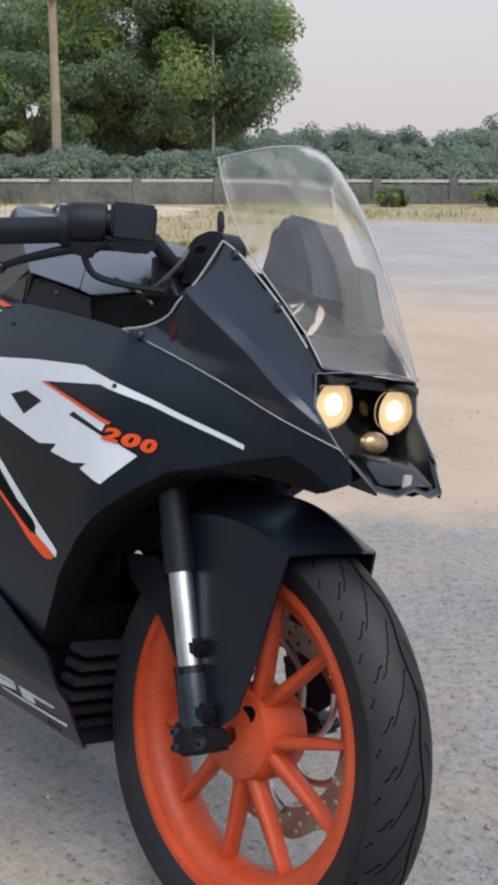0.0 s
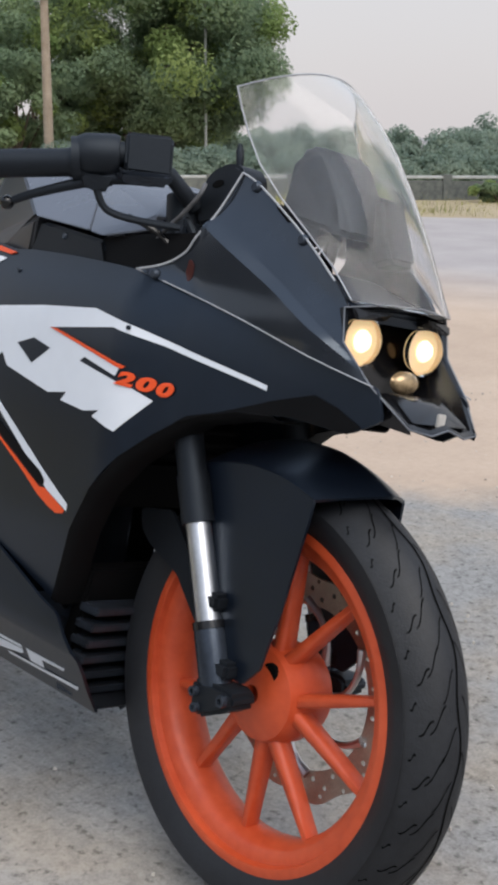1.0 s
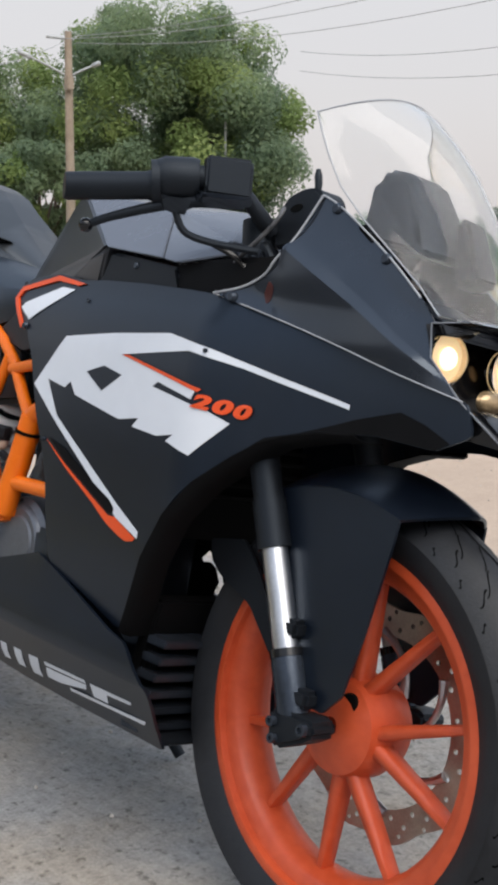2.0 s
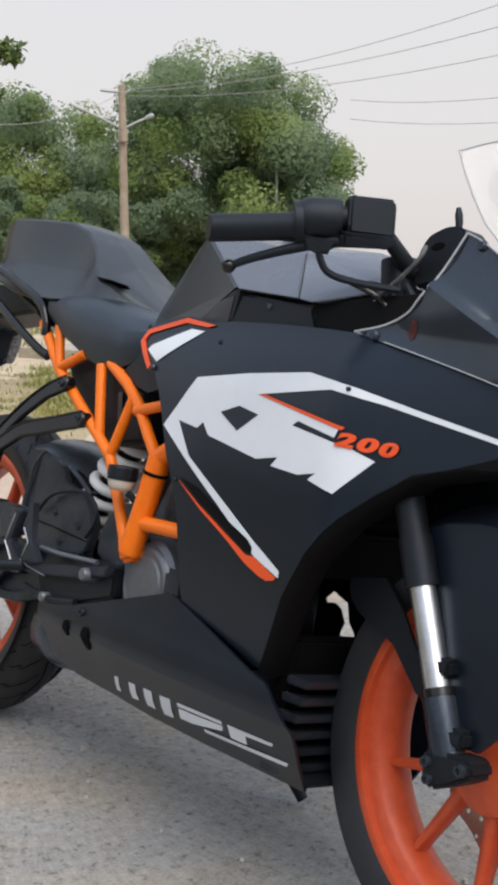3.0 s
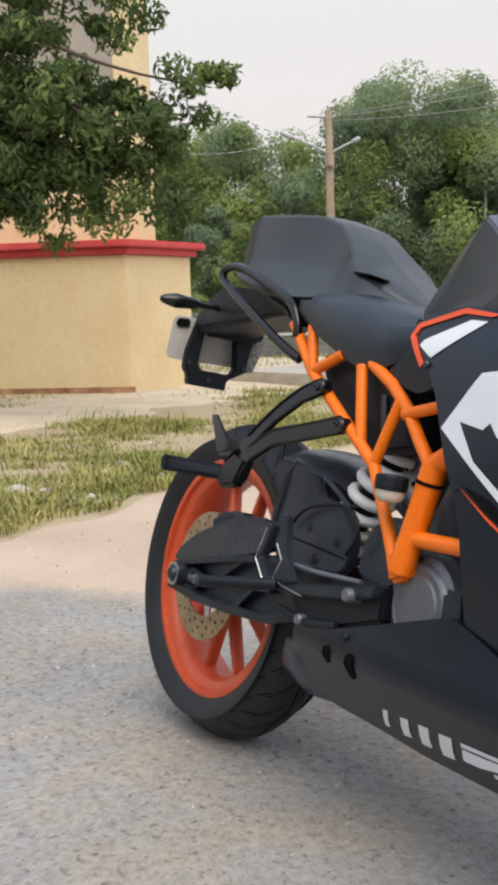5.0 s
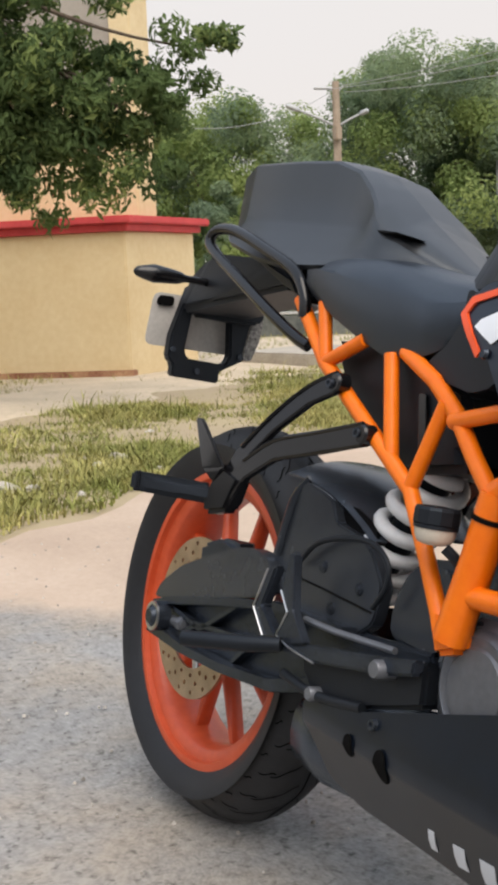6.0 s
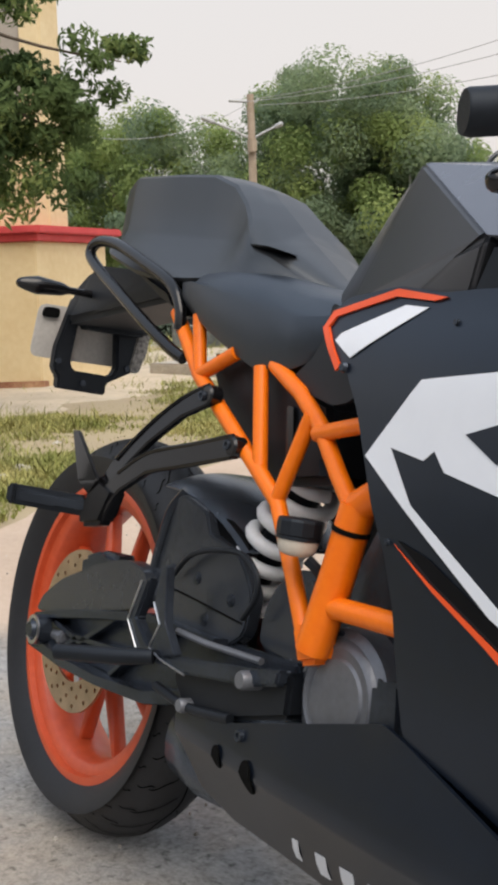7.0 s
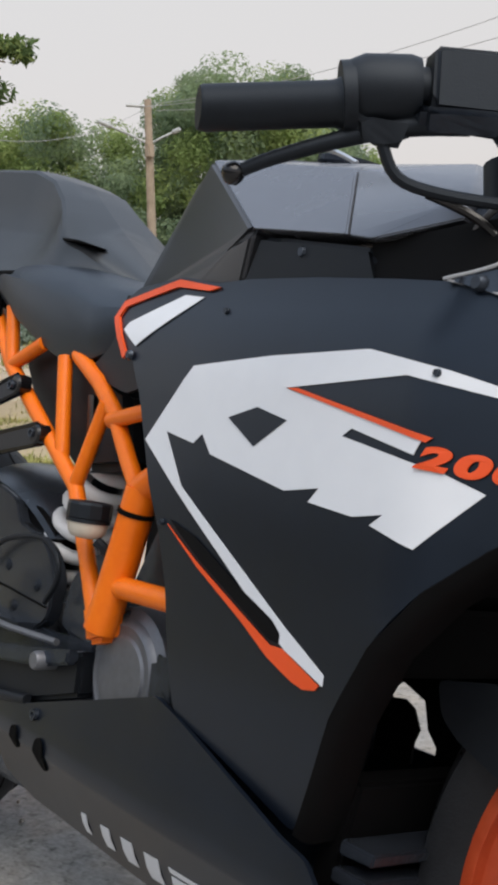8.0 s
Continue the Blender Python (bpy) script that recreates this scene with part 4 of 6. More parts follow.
part("tank_shoulder", hull(both([(0.672, 0.0895, 0.9525), (0.645, 0.045, 0.966), (0.8495, 0.1535, 0.8505), (0.979, 0.150, 0.8385), (0.911, 0.090, 0.920), (0.890, 0.045, 0.938), (0.979, 0.10, 0.836), (0.85, 0.10, 0.845)]), 0.003, 3), M_TANKTOP, tank, "tank shoulder, sky reflection put into its pale grey", smooth=22)
part("tank_front", hull(both([(0.9145, 0.090, 0.9195), (0.894, 0.045, 0.9375), (0.983, 0.150, 0.8375), (1.012, 0.150, 0.833), (1.094, 0.128, 0.850), (1.092, 0.126, 0.868), (1.06, 0.085, 0.900), (1.02, 0.045, 0.925), (0.985, 0.10, 0.836), (1.09, 0.08, 0.84)]), 0.003, 3), M_TANKTOP, tank, "tank front, sky reflection put into its pale grey", smooth=22)
part("fuel_cap", lathe([(0.0005, 0.0), (0.034, 0.0), (0.038, 0.004), (0.038, 0.010), (0.0005, 0.012)], 24), M_CAST, tank).matrix_basis = pose(0.80, 0, 0.951, 97, 0, 90)
part("cap_hinge", tube([(0.72, -0.046, 0.956), (0.75, -0.052, 0.967), (0.82, -0.052, 0.958), (0.86, -0.046, 0.942)], 0.003, 6, 4), M_STEEL, tank)
for mir in (False, True):
    rec = part("tank_trim", hull([(0.822, -0.1435, 0.780), (0.852, -0.1460, 0.846), (1.005, -0.1430, 0.828), (1.03, -0.1435, 0.780), (0.84, -0.11, 0.78), (0.87, -0.10, 0.84), (1.0, -0.10, 0.828), (1.03, -0.10, 0.78)], 0.004), M_MATT, bike, "matt black trim under the tank", mirror=mir)
    part("bolt", lathe([(0.0005, -0.003), (0.004, -0.003), (0.006, 0.001), (0.0005, 0.001)], 10, centre=(0.917, -0.1445, 0.827)), M_CAST, rec, mirror=mir)
    part("bolt", lathe([(0.0005, -0.003), (0.004, -0.003), (0.006, 0.001), (0.0005, 0.001)], 10, centre=(0.69, flank(0.69, 0.705) - 0.001, 0.722)), M_CAST, rec, mirror=mir)
    part("side_cover", sheet(rounded([(0.598, 0.797), (0.645, 0.785), (0.66, 0.75), (0.70, 0.715), (0.665, 0.69), (0.632, 0.684), (0.520, 0.706), (0.572, 0.735), (0.598, 0.765)], 0.01), lambda x, z: -0.122 - 0.12 * (x - 0.55), 0, 0.006), M_MATT, rec, mirror=mir)

# seat and tail
def seat_ring(x, top, half, low, n=10):
    side = [(half * 0.0, top), (half * 0.55, top - 0.004), (half * 0.86, top - 0.014), (half * 0.97, top - 0.032), (half, top * 0.6 + low * 0.4), (half * 0.99, top * 0.25 + low * 0.75), (half * 0.93, low)]
    pts = [(x, -y, z) for y, z in side] + [(x, y, z) for y, z in side[::-1]]
    return pts


seat = part("seat", loft([seat_ring(0.250, 0.832, 0.118, 0.812), seat_ring(0.262, 0.846, 0.128, 0.800), seat_ring(0.29, 0.854, 0.133, 0.788), seat_ring(0.34, 0.855, 0.137, 0.765), seat_ring(0.40, 0.850, 0.138, 0.741), seat_ring(0.455, 0.840, 0.134, 0.720),
                          seat_ring(0.525, 0.822, 0.130, 0.721), seat_ring(0.580, 0.812, 0.124, 0.738), seat_ring(0.606, 0.806, 0.105, 0.770)]), M_SEAT, bike, "black vinyl rider seat", smooth=60)


def cowl_ring(x, top, crest_w, crest_z, low_w, low_z):
    """Across the tail: a near-flat top, a crest, an upright side down to the waist, then a shelf sloping out to the lower edge."""
    side = [(0, top), (crest_w * 0.55, top * 0.6 + crest_z * 0.4), (crest_w * 0.93, top * 0.1 + crest_z * 0.9), (crest_w, crest_z - 0.004)]
    waist = min(0.922 - 0.085 * (x + 0.05), crest_z - 0.014)
    out = low_w - crest_w
    side += [(crest_w + out * 0.08, crest_z * 0.5 + waist * 0.5), (crest_w + out * 0.16, waist + 0.006), (crest_w + out * 0.24, waist - 0.002)]
    side += [(crest_w + out * w, waist + (low_z - waist) * t) for t, w in ((0.30, 0.44), (0.62, 0.70), (0.88, 0.92))]
    side += [(low_w, low_z + 0.004), (low_w * 0.96, low_z - 0.002)]
    return [(x, -y, z) for y, z in side] + [(x, y, z) for y, z in side[::-1]]


TAIL = [(-0.108, 1.004, 0.042, 1.000, 0.052, 0.920), (-0.103, 1.011, 0.046, 1.007, 0.060, 0.915), (-0.060, 1.012, 0.062, 1.008, 0.086, 0.898), (-0.002, 1.011, 0.085, 1.006, 0.114, 0.881), (0.010, 1.010, 0.088, 1.005, 0.119, 0.877), (0.12, 1.005, 0.078, 1.000, 0.130, 0.846),
        (0.195, 1.000, 0.064, 0.995, 0.128, 0.834), (0.250, 0.981, 0.062, 0.976, 0.120, 0.832), (0.290, 0.954, 0.067, 0.947, 0.1145, 0.832), (0.318, 0.935, 0.077, 0.925, 0.112, 0.832), (0.338, 0.921, 0.086, 0.908, 0.109, 0.832), (0.362, 0.905, 0.0915, 0.884, 0.106, 0.830), (0.371, 0.900, 0.088, 0.880, 0.105, 0.830),
        (0.39, 0.888, 0.080, 0.874, 0.102, 0.828), (0.455, 0.848, 0.050, 0.842, 0.094, 0.815), (0.50, 0.824, 0.02, 0.821, 0.072, 0.804)]
tail = part("tail_cowl", loft([cowl_ring(*row) for row in TAIL]), M_TAIL, bike, "dark grey tail cowl with a raised hump", smooth=32)
for mir in (False, True):
    part("intake_slot", hull([(0.352, -0.0912, 0.8835), (0.363, -0.0938, 0.8785), (0.379, -0.0915, 0.8765), (0.418, -0.0775, 0.8720), (0.392, -0.0880, 0.8785), (0.37, -0.06, 0.882), (0.41, -0.05, 0.872), (0.36, -0.06, 0.878)], 0.0006), M_GROOVE, tail, mirror=mir)
    part("tail_panel", hull([(0.06, -0.112, 0.868), (0.22, -0.128, 0.82), (0.25, -0.122, 0.785), (0.09, -0.09, 0.838), (0.06, -0.06, 0.870), (0.22, -0.06, 0.82), (0.25, -0.06, 0.785)], 0.006), M_MATT, tail, mirror=mir)
    part("grab_rail", tube([(0.286, -0.124, 0.727), (0.262, -0.130, 0.737), (0.20, -0.138, 0.768), (0.10, -0.142, 0.818), (0.02, -0.142, 0.856), (-0.012, -0.140, 0.878), (0.005, -0.138, 0.894), (0.06, -0.134, 0.889), (0.15, -0.130, 0.858), (0.225, -0.126, 0.828), (0.258, -0.124, 0.795), (0.262, -0.122, 0.765)], 0.0085, 12, 4), M_GLOSS, bike, "gloss black tubular grab rail", mirror=mir)

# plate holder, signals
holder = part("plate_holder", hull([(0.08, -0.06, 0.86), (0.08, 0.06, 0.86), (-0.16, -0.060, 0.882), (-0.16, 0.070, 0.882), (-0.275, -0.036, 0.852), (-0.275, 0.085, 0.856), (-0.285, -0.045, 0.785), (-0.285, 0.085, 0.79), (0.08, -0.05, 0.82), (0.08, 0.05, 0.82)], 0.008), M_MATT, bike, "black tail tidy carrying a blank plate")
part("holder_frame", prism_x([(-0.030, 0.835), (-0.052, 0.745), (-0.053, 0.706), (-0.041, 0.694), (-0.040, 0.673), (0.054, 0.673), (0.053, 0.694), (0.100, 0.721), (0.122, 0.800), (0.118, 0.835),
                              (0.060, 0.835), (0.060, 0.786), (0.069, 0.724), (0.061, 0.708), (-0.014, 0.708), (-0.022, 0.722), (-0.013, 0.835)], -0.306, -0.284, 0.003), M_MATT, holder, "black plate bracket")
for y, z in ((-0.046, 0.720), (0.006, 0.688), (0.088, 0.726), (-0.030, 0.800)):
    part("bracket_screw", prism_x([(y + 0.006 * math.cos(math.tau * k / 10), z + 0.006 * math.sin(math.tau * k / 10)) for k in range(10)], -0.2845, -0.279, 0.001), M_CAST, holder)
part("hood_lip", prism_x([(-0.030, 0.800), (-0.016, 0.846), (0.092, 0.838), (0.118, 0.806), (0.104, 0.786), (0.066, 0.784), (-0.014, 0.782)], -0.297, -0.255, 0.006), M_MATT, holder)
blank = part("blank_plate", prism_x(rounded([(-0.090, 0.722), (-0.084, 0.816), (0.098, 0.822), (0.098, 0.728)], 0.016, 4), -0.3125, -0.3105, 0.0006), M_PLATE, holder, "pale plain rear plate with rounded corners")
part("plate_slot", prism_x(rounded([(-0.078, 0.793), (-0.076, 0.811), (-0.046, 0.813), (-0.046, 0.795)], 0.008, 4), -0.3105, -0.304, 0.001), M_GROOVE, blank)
part("reflector", prism_x(rounded([(0.092, 0.722), (0.103, 0.808), (0.127, 0.803), (0.124, 0.760), (0.112, 0.720)], 0.008, 3), -0.300, -0.281, 0.003), surface("speckled_sticker", (0.02, 0.02, 0.02), 0.5, vary=0.6, scale=170, second=(0.36, 0.35, 0.33)), holder, "speckled grey sticker panel")
for mir in (False, True):
    part("turn_signal", tube([(-0.175, -0.045, 0.834), (-0.178, -0.09, 0.833), (-0.182, -0.105, 0.833), (-0.187, -0.145, 0.832), (-0.190, -0.172, 0.831), (-0.190, -0.180, 0.831)], 0.01, 14, 3, radii=[0.007, 0.006, 0.011, 0.0155, 0.009, 0.002]), M_GLOSS, holder, "slim dark turn signal", mirror=mir)

# trellis frame
TUBES = [([(0.236, -0.115, 0.790), (0.33, -0.122, 0.707), (0.557, -0.132, 0.571), (0.615, -0.137, 0.495), (0.665, -0.142, 0.425)], 0.0098),
         ([(0.472, -0.124, 0.722), (0.508, -0.128, 0.598)], 0.0092), ([(0.595, -0.130, 0.672), (0.557, -0.132, 0.575)], 0.0092),
         ([(0.490, -0.116, 0.726), (0.565, -0.126, 0.694), (0.612, -0.128, 0.660), (0.662, -0.135, 0.614), (0.705, -0.142, 0.580)], 0.0098),
         ([(0.33, -0.122, 0.707), (0.415, -0.124, 0.738)], 0.0092), ([(0.305, -0.120, 0.785), (0.330, -0.122, 0.710)], 0.0092),
         ([(0.612, -0.132, 0.652), (0.700, -0.138, 0.668)], 0.0092), ([(0.712, -0.142, 0.585), (0.700, -0.146, 0.51), (0.680, -0.148, 0.43)], 0.0190),
         ([(0.70, -0.148, 0.480), (0.86, -0.150, 0.485)], 0.0120), ([(0.712, -0.142, 0.585), (0.85, -0.148, 0.66), (1.03, -0.10, 0.78)], 0.016)]
frame_ob = None
for mir in (False, True):
    for pts, r in TUBES:
        if frame_ob is None:
            frame_ob = part("trellis_frame", tube(pts, r, 14), M_FRAME, bike, "orange tubular trellis frame")
        else:
            part("frame_tube", tube(pts, r, 14), M_FRAME, frame_ob, mirror=mir)
    part("frame_lug", hull([(0.645, -0.128, 0.45), (0.665, -0.128, 0.41), (0.695, -0.128, 0.42), (0.70, -0.128, 0.46), (0.645, -0.156, 0.45), (0.665, -0.156, 0.41), (0.695, -0.156, 0.42), (0.70, -0.156, 0.46)], 0.006), M_FRAME, frame_ob, mirror=mir)
part("airbox", hull(both([(0.30, 0.10, 0.74), (0.46, 0.108, 0.735), (0.60, 0.11, 0.69), (0.62, 0.11, 0.60), (0.50, 0.105, 0.585), (0.36, 0.10, 0.66)]), 0.01), M_MATT, bike, "matt black airbox behind the frame")
part("airbox_rib", hull([(0.52, -0.1135, 0.68), (0.535, -0.1135, 0.68), (0.55, -0.1135, 0.61), (0.535, -0.1135, 0.61), (0.52, -0.105, 0.68), (0.55, -0.105, 0.61)], 0.001), M_GLOSS, bike)

# engine, cooler, exhaust
engine = part("engine", hull(both([(0.62, 0.085, 0.46), (0.62, 0.09, 0.30), (0.84, 0.11, 0.28), (0.865, 0.10, 0.34), (0.885, 0.10, 0.62), (0.74, 0.10, 0.66)]), 0.012), M_CAST, bike, "dark cast engine block")
part("clutch_cover", lathe([(0.0005, -0.137), (0.040, -0.137), (0.043, -0.1345), (0.050, -0.1345), (0.053, -0.136), (0.061, -0.131), (0.066, -0.120), (0.066, -0.08), (0.0005, -0.08)], 40, centre=(0.712, 0, 0.388)), M_ENGINE, engine, "grey round clutch cover")
part("clutch_ring", lathe([(0.062, -0.131), (0.072, -0.126), (0.075, -0.10), (0.06, -0.10)], 40, centre=(0.712, 0, 0.388)), M_ENGINE, engine)
for a in range(5):
    an = math.tau * a / 5 + 0.5
    part("cover_bolt", lathe([(0.0005, -0.130), (0.005, -0.130), (0.006, -0.12), (0.0005, -0.12)], 8, centre=(0.712 + 0.064 * math.cos(an), 0, 0.388 + 0.064 * math.sin(an))), M_CAST, engine)
part("sprag_cover", hull([(0.765, -0.14, 0.42), (0.81, -0.14, 0.43), (0.82, -0.14, 0.37), (0.77, -0.14, 0.36), (0.765, -0.09, 0.42), (0.81, -0.09, 0.43), (0.82, -0.09, 0.37), (0.77, -0.09, 0.36)], 0.006), M_CAST, engine)
# Parts inside the wheel arch are coloured near black to hold its shade.
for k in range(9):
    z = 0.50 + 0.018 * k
    part("cooling_fin", hull(both([(0.90, 0.125, z), (1.08, 0.10, z + 0.028), (1.08, 0.10, z + 0.033), (0.90, 0.125, z + 0.006)]), 0.0), M_BLACK_AND_SHADE, engine)
part("cylinder_head", hull(both([(0.86, 0.105, 0.452), (1.035, 0.105, 0.462), (1.075, 0.105, 0.56), (1.06, 0.10, 0.66), (0.86, 0.105, 0.66)]), 0.008), M_BLACK_AND_SHADE, engine)
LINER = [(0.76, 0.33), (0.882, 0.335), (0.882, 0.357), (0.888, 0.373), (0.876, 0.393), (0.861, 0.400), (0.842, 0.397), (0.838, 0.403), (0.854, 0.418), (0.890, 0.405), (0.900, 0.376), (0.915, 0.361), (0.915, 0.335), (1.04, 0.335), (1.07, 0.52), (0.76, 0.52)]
part("inner_liner", sheet(LINER, lambda x, z: -0.14, 0, 0.003, 0.05), M_BLACK_AND_SHADE, bike, mirror=True)
cooler = part("radiator", hull(both([(0.990, 0.105, 0.210), (1.020, 0.105, 0.205), (1.056, 0.11, 0.378), (1.028, 0.11, 0.382)]), 0.004), M_BLACK_AND_SHADE, bike, "black radiator behind the front wheel")
for k in range(6):
    z = 0.196 + 0.0245 * k
    x = 1.018 + 0.22 * (z - 0.18)
    part("louvre", hull(both([(x, 0.118, z), (x + 0.036, 0.114, z), (x + 0.038, 0.114, z + 0.011), (x, 0.118, z + 0.013)]), 0.002), M_CAST, cooler)
part("belly_floor", hull(both([(0.46, 0.085, 0.215), (0.64, 0.095, 0.190), (1.09, 0.098, 0.186), (1.10, 0.09, 0.192), (0.64, 0.09, 0.200)]), 0.002), M_MATT, bike)
part("exhaust", loft([oval(0.345, -0.045, 0.245, 0.052, 0.045), oval(0.36, -0.045, 0.243, 0.066, 0.056), oval(0.42, -0.045, 0.242, 0.074, 0.062), oval(0.52, -0.042, 0.25, 0.080, 0.062), oval(0.70, -0.03, 0.26, 0.08, 0.06)]), M_CAST, bike, "dark underslung exhaust silencer", smooth=60)

# swingarm, shock, hugger, foot controls
arm_web = [(-0.050, 0.292), (-0.030, 0.326), (0.06, 0.346), (0.233, 0.379), (0.36, 0.392), (0.50, 0.392), (0.60, 0.398), (0.615, 0.36), (0.50, 0.330), (0.40, 0.298), (0.325, 0.279), (0.19, 0.270), (0.06, 0.268), (-0.03, 0.270)]
arm_cover = [(-0.062, 0.322), (-0.045, 0.350), (0.014, 0.386), (0.109, 0.421), (0.168, 0.440), (0.215, 0.448), (0.268, 0.440), (0.285, 0.400), (0.233, 0.382), (0.159, 0.366), (0.01, 0.334)]
for mir in (False, True):
    arm = part("swingarm", prism(arm_web, -0.104, -0.090, 0.004), M_CAST, bike, "dark cast swingarm with an open ribbed web", mirror=mir)
    part("arm_cover", prism(rounded(arm_cover, 0.018, 4), -0.121, -0.096, 0.009), M_HUGGER, arm, "smooth dark cover over the swingarm", smooth=60, mirror=mir)
    part("top_rail", ribbon([(-0.045, -0.118, 0.316), (0.01, -0.118, 0.331), (0.159, -0.117, 0.361), (0.30, -0.116, 0.385), (0.46, -0.116, 0.388)], 0.022, 0.013), M_CAST, arm, mirror=mir)
    part("bottom_rail", ribbon([(-0.050, -0.118, 0.280), (0.069, -0.120, 0.272), (0.19, -0.121, 0.275), (0.325, -0.121, 0.287), (0.44, -0.118, 0.318)], 0.026, [0.020, 0.015, 0.015, 0.018, 0.022]), M_CAST, arm, mirror=mir)
    for (x0, z0), (x1, z1) in (((-0.01, 0.322), (0.10, 0.308)), ((0.10, 0.308), (0.20, 0.365)), ((0.08, 0.312), (0.30, 0.330)), ((0.02, 0.278), (0.09, 0.312)), ((0.20, 0.283), (0.25, 0.325)), ((0.30, 0.330), (0.35, 0.385))):
        part("rib", ribbon([(x0, -0.112, z0), (x1, -0.112, z1)], 0.018, 0.008), M_CAST, arm, mirror=mir)
    part("adjuster", tube([(0.004, -0.118, 0.300), (0.05, -0.118, 0.302)], 0.008, 10), M_ENGINE, arm, mirror=mir)
    part("adjuster_nut", tube([(0.036, -0.118, 0.3015), (0.046, -0.118, 0.3018)], 0.011, 6), M_ENGINE, arm, smooth=20, mirror=mir)
    part("axle_nut", lathe([(0.0005, -0.152), (0.011, -0.152), (0.014, -0.146), (0.0225, -0.144), (0.0225, -0.124), (0.0005, -0.124)], 24, centre=(-0.008, 0, 0.303)), M_CAST, arm, mirror=mir)
    part("axle_ring", lathe([(0.017, -0.1465), (0.022, -0.1465), (0.022, -0.143), (0.017, -0.143)], 24, centre=(-0.008, 0, 0.303)), M_STEEL, arm, mirror=mir)
    part("pivot_bolt", lathe([(0.0005, -0.176), (0.009, -0.176), (0.011, -0.172), (0.011, -0.11), (0.0005, -0.11)], 12, centre=(0.597, 0, 0.378)), M_ENGINE, arm, mirror=mir)
    part("pivot_plate", prism([(0.415, 0.352), (0.585, 0.384), (0.652, 0.400), (0.654, 0.351), (0.600, 0.335), (0.512, 0.310), (0.462, 0.300), (0.425, 0.330)], -0.150, -0.105, 0.005), M_MATT, arm, mirror=mir)
    brk = part("footrest_bracket", prism([(0.317, 0.385), (0.341, 0.443), (0.357, 0.446), (0.336, 0.392), (0.370, 0.368), (0.41, 0.362), (0.60, 0.392), (0.652, 0.402), (0.65, 0.385), (0.60, 0.372), (0.42, 0.345), (0.355, 0.352)], -0.166, -0.150, 0.003), M_CAST, bike, "dark rider footrest bracket with edge highlights put in", mirror=mir)
    part("heel_guard", prism([(0.385, 0.467), (0.399, 0.467), (0.412, 0.402), (0.446, 0.369), (0.41, 0.358), (0.384, 0.363), (0.401, 0.397), (0.379, 0.420)], -0.168, -0.156, 0.002), M_CAST, brk, mirror=mir)
    # Thin bright steel lines put in as highlights along the bracket's edges.
    part("edge_highlight", tube([(0.341, -0.1675, 0.440), (0.319, -0.1675, 0.387), (0.350, -0.1675, 0.357)], 0.0013, 6), M_STEEL, brk, mirror=mir)
    part("edge_highlight", tube([(0.380, -0.1685, 0.420), (0.401, -0.1685, 0.397), (0.384, -0.1685, 0.365), (0.412, -0.1685, 0.3575), (0.47, -0.1665, 0.352)], 0.0013, 6), M_STEEL, brk, mirror=mir)
    part("footpeg", tube([(0.40, -0.17, 0.357), (0.37, -0.20, 0.350), (0.29, -0.245, 0.336)], 0.010, 12, radii=[0.009, 0.0105, 0.010]), M_MATT, brk, mirror=mir)
    part("pedal", tube([(0.56, -0.155, 0.325), (0.47, -0.156, 0.314), (0.40, -0.160, 0.322)], 0.006, 10, 3), M_MATT, brk, mirror=mir)
    part("pedal_pivot", lathe([(0.0005, -0.166), (0.007, -0.166), (0.009, -0.162), (0.009, -0.14), (0.0005, -0.14)], 12, centre=(0.466, 0, 0.315)), M_ENGINE, brk, mirror=mir)
    part("push_rod", tube([(0.412, -0.148, 0.392), (0.477, -0.148, 0.392), (0.594, -0.148, 0.398)], 0.0042, 8), M_ENGINE, brk, mirror=mir)
    UP = [(0.392, -0.138, 0.682), (0.350, -0.150, 0.661), (0.305, -0.168, 0.620), (0.268, -0.186, 0.572), (0.246, -0.196, 0.520)]
    LOW = [(0.466, -0.140, 0.624), (0.400, -0.155, 0.606), (0.330, -0.175, 0.587), (0.282, -0.188, 0.555), (0.255, -0.195, 0.520)]
    hang = part("pillion_hanger", ribbon(UP, 0.013, [0.026, 0.024, 0.024, 0.026, 0.034]), M_GLOSS, bike, "gloss black cast pillion footrest hanger", smooth=30, mirror=mir)
    part("hanger_arm", ribbon(LOW, 0.013, [0.028, 0.025, 0.024, 0.026, 0.034]), M_GLOSS, hang, smooth=30, mirror=mir)
    for pts, h in ((UP, 0.012), (LOW, 0.0125)):
        for sgn in (1, -1):
            part("edge_bead", tube([(x, y - 0.004, z + sgn * h) for x, y, z in pts[:4]], 0.0032, 6, 3), M_GLOSS, hang, mirror=mir)
        x, y, z = pts[0]
        part("boss", lathe([(0.0005, -0.008), (0.010, -0.008), (0.0125, -0.005), (0.0125, 0.010), (0.0005, 0.010)], 20, centre=(x, y, z)), M_GLOSS, hang, mirror=mir)
    part("hanger_foot", hull([(0.24, -0.205, 0.56), (0.29, -0.20, 0.545), (0.27, -0.205, 0.498), (0.222, -0.21, 0.488), (0.215, -0.21, 0.51), (0.24, -0.178, 0.56), (0.29, -0.178, 0.545), (0.27, -0.178, 0.498), (0.222, -0.182, 0.488)], 0.006), M_GLOSS, hang, mirror=mir)
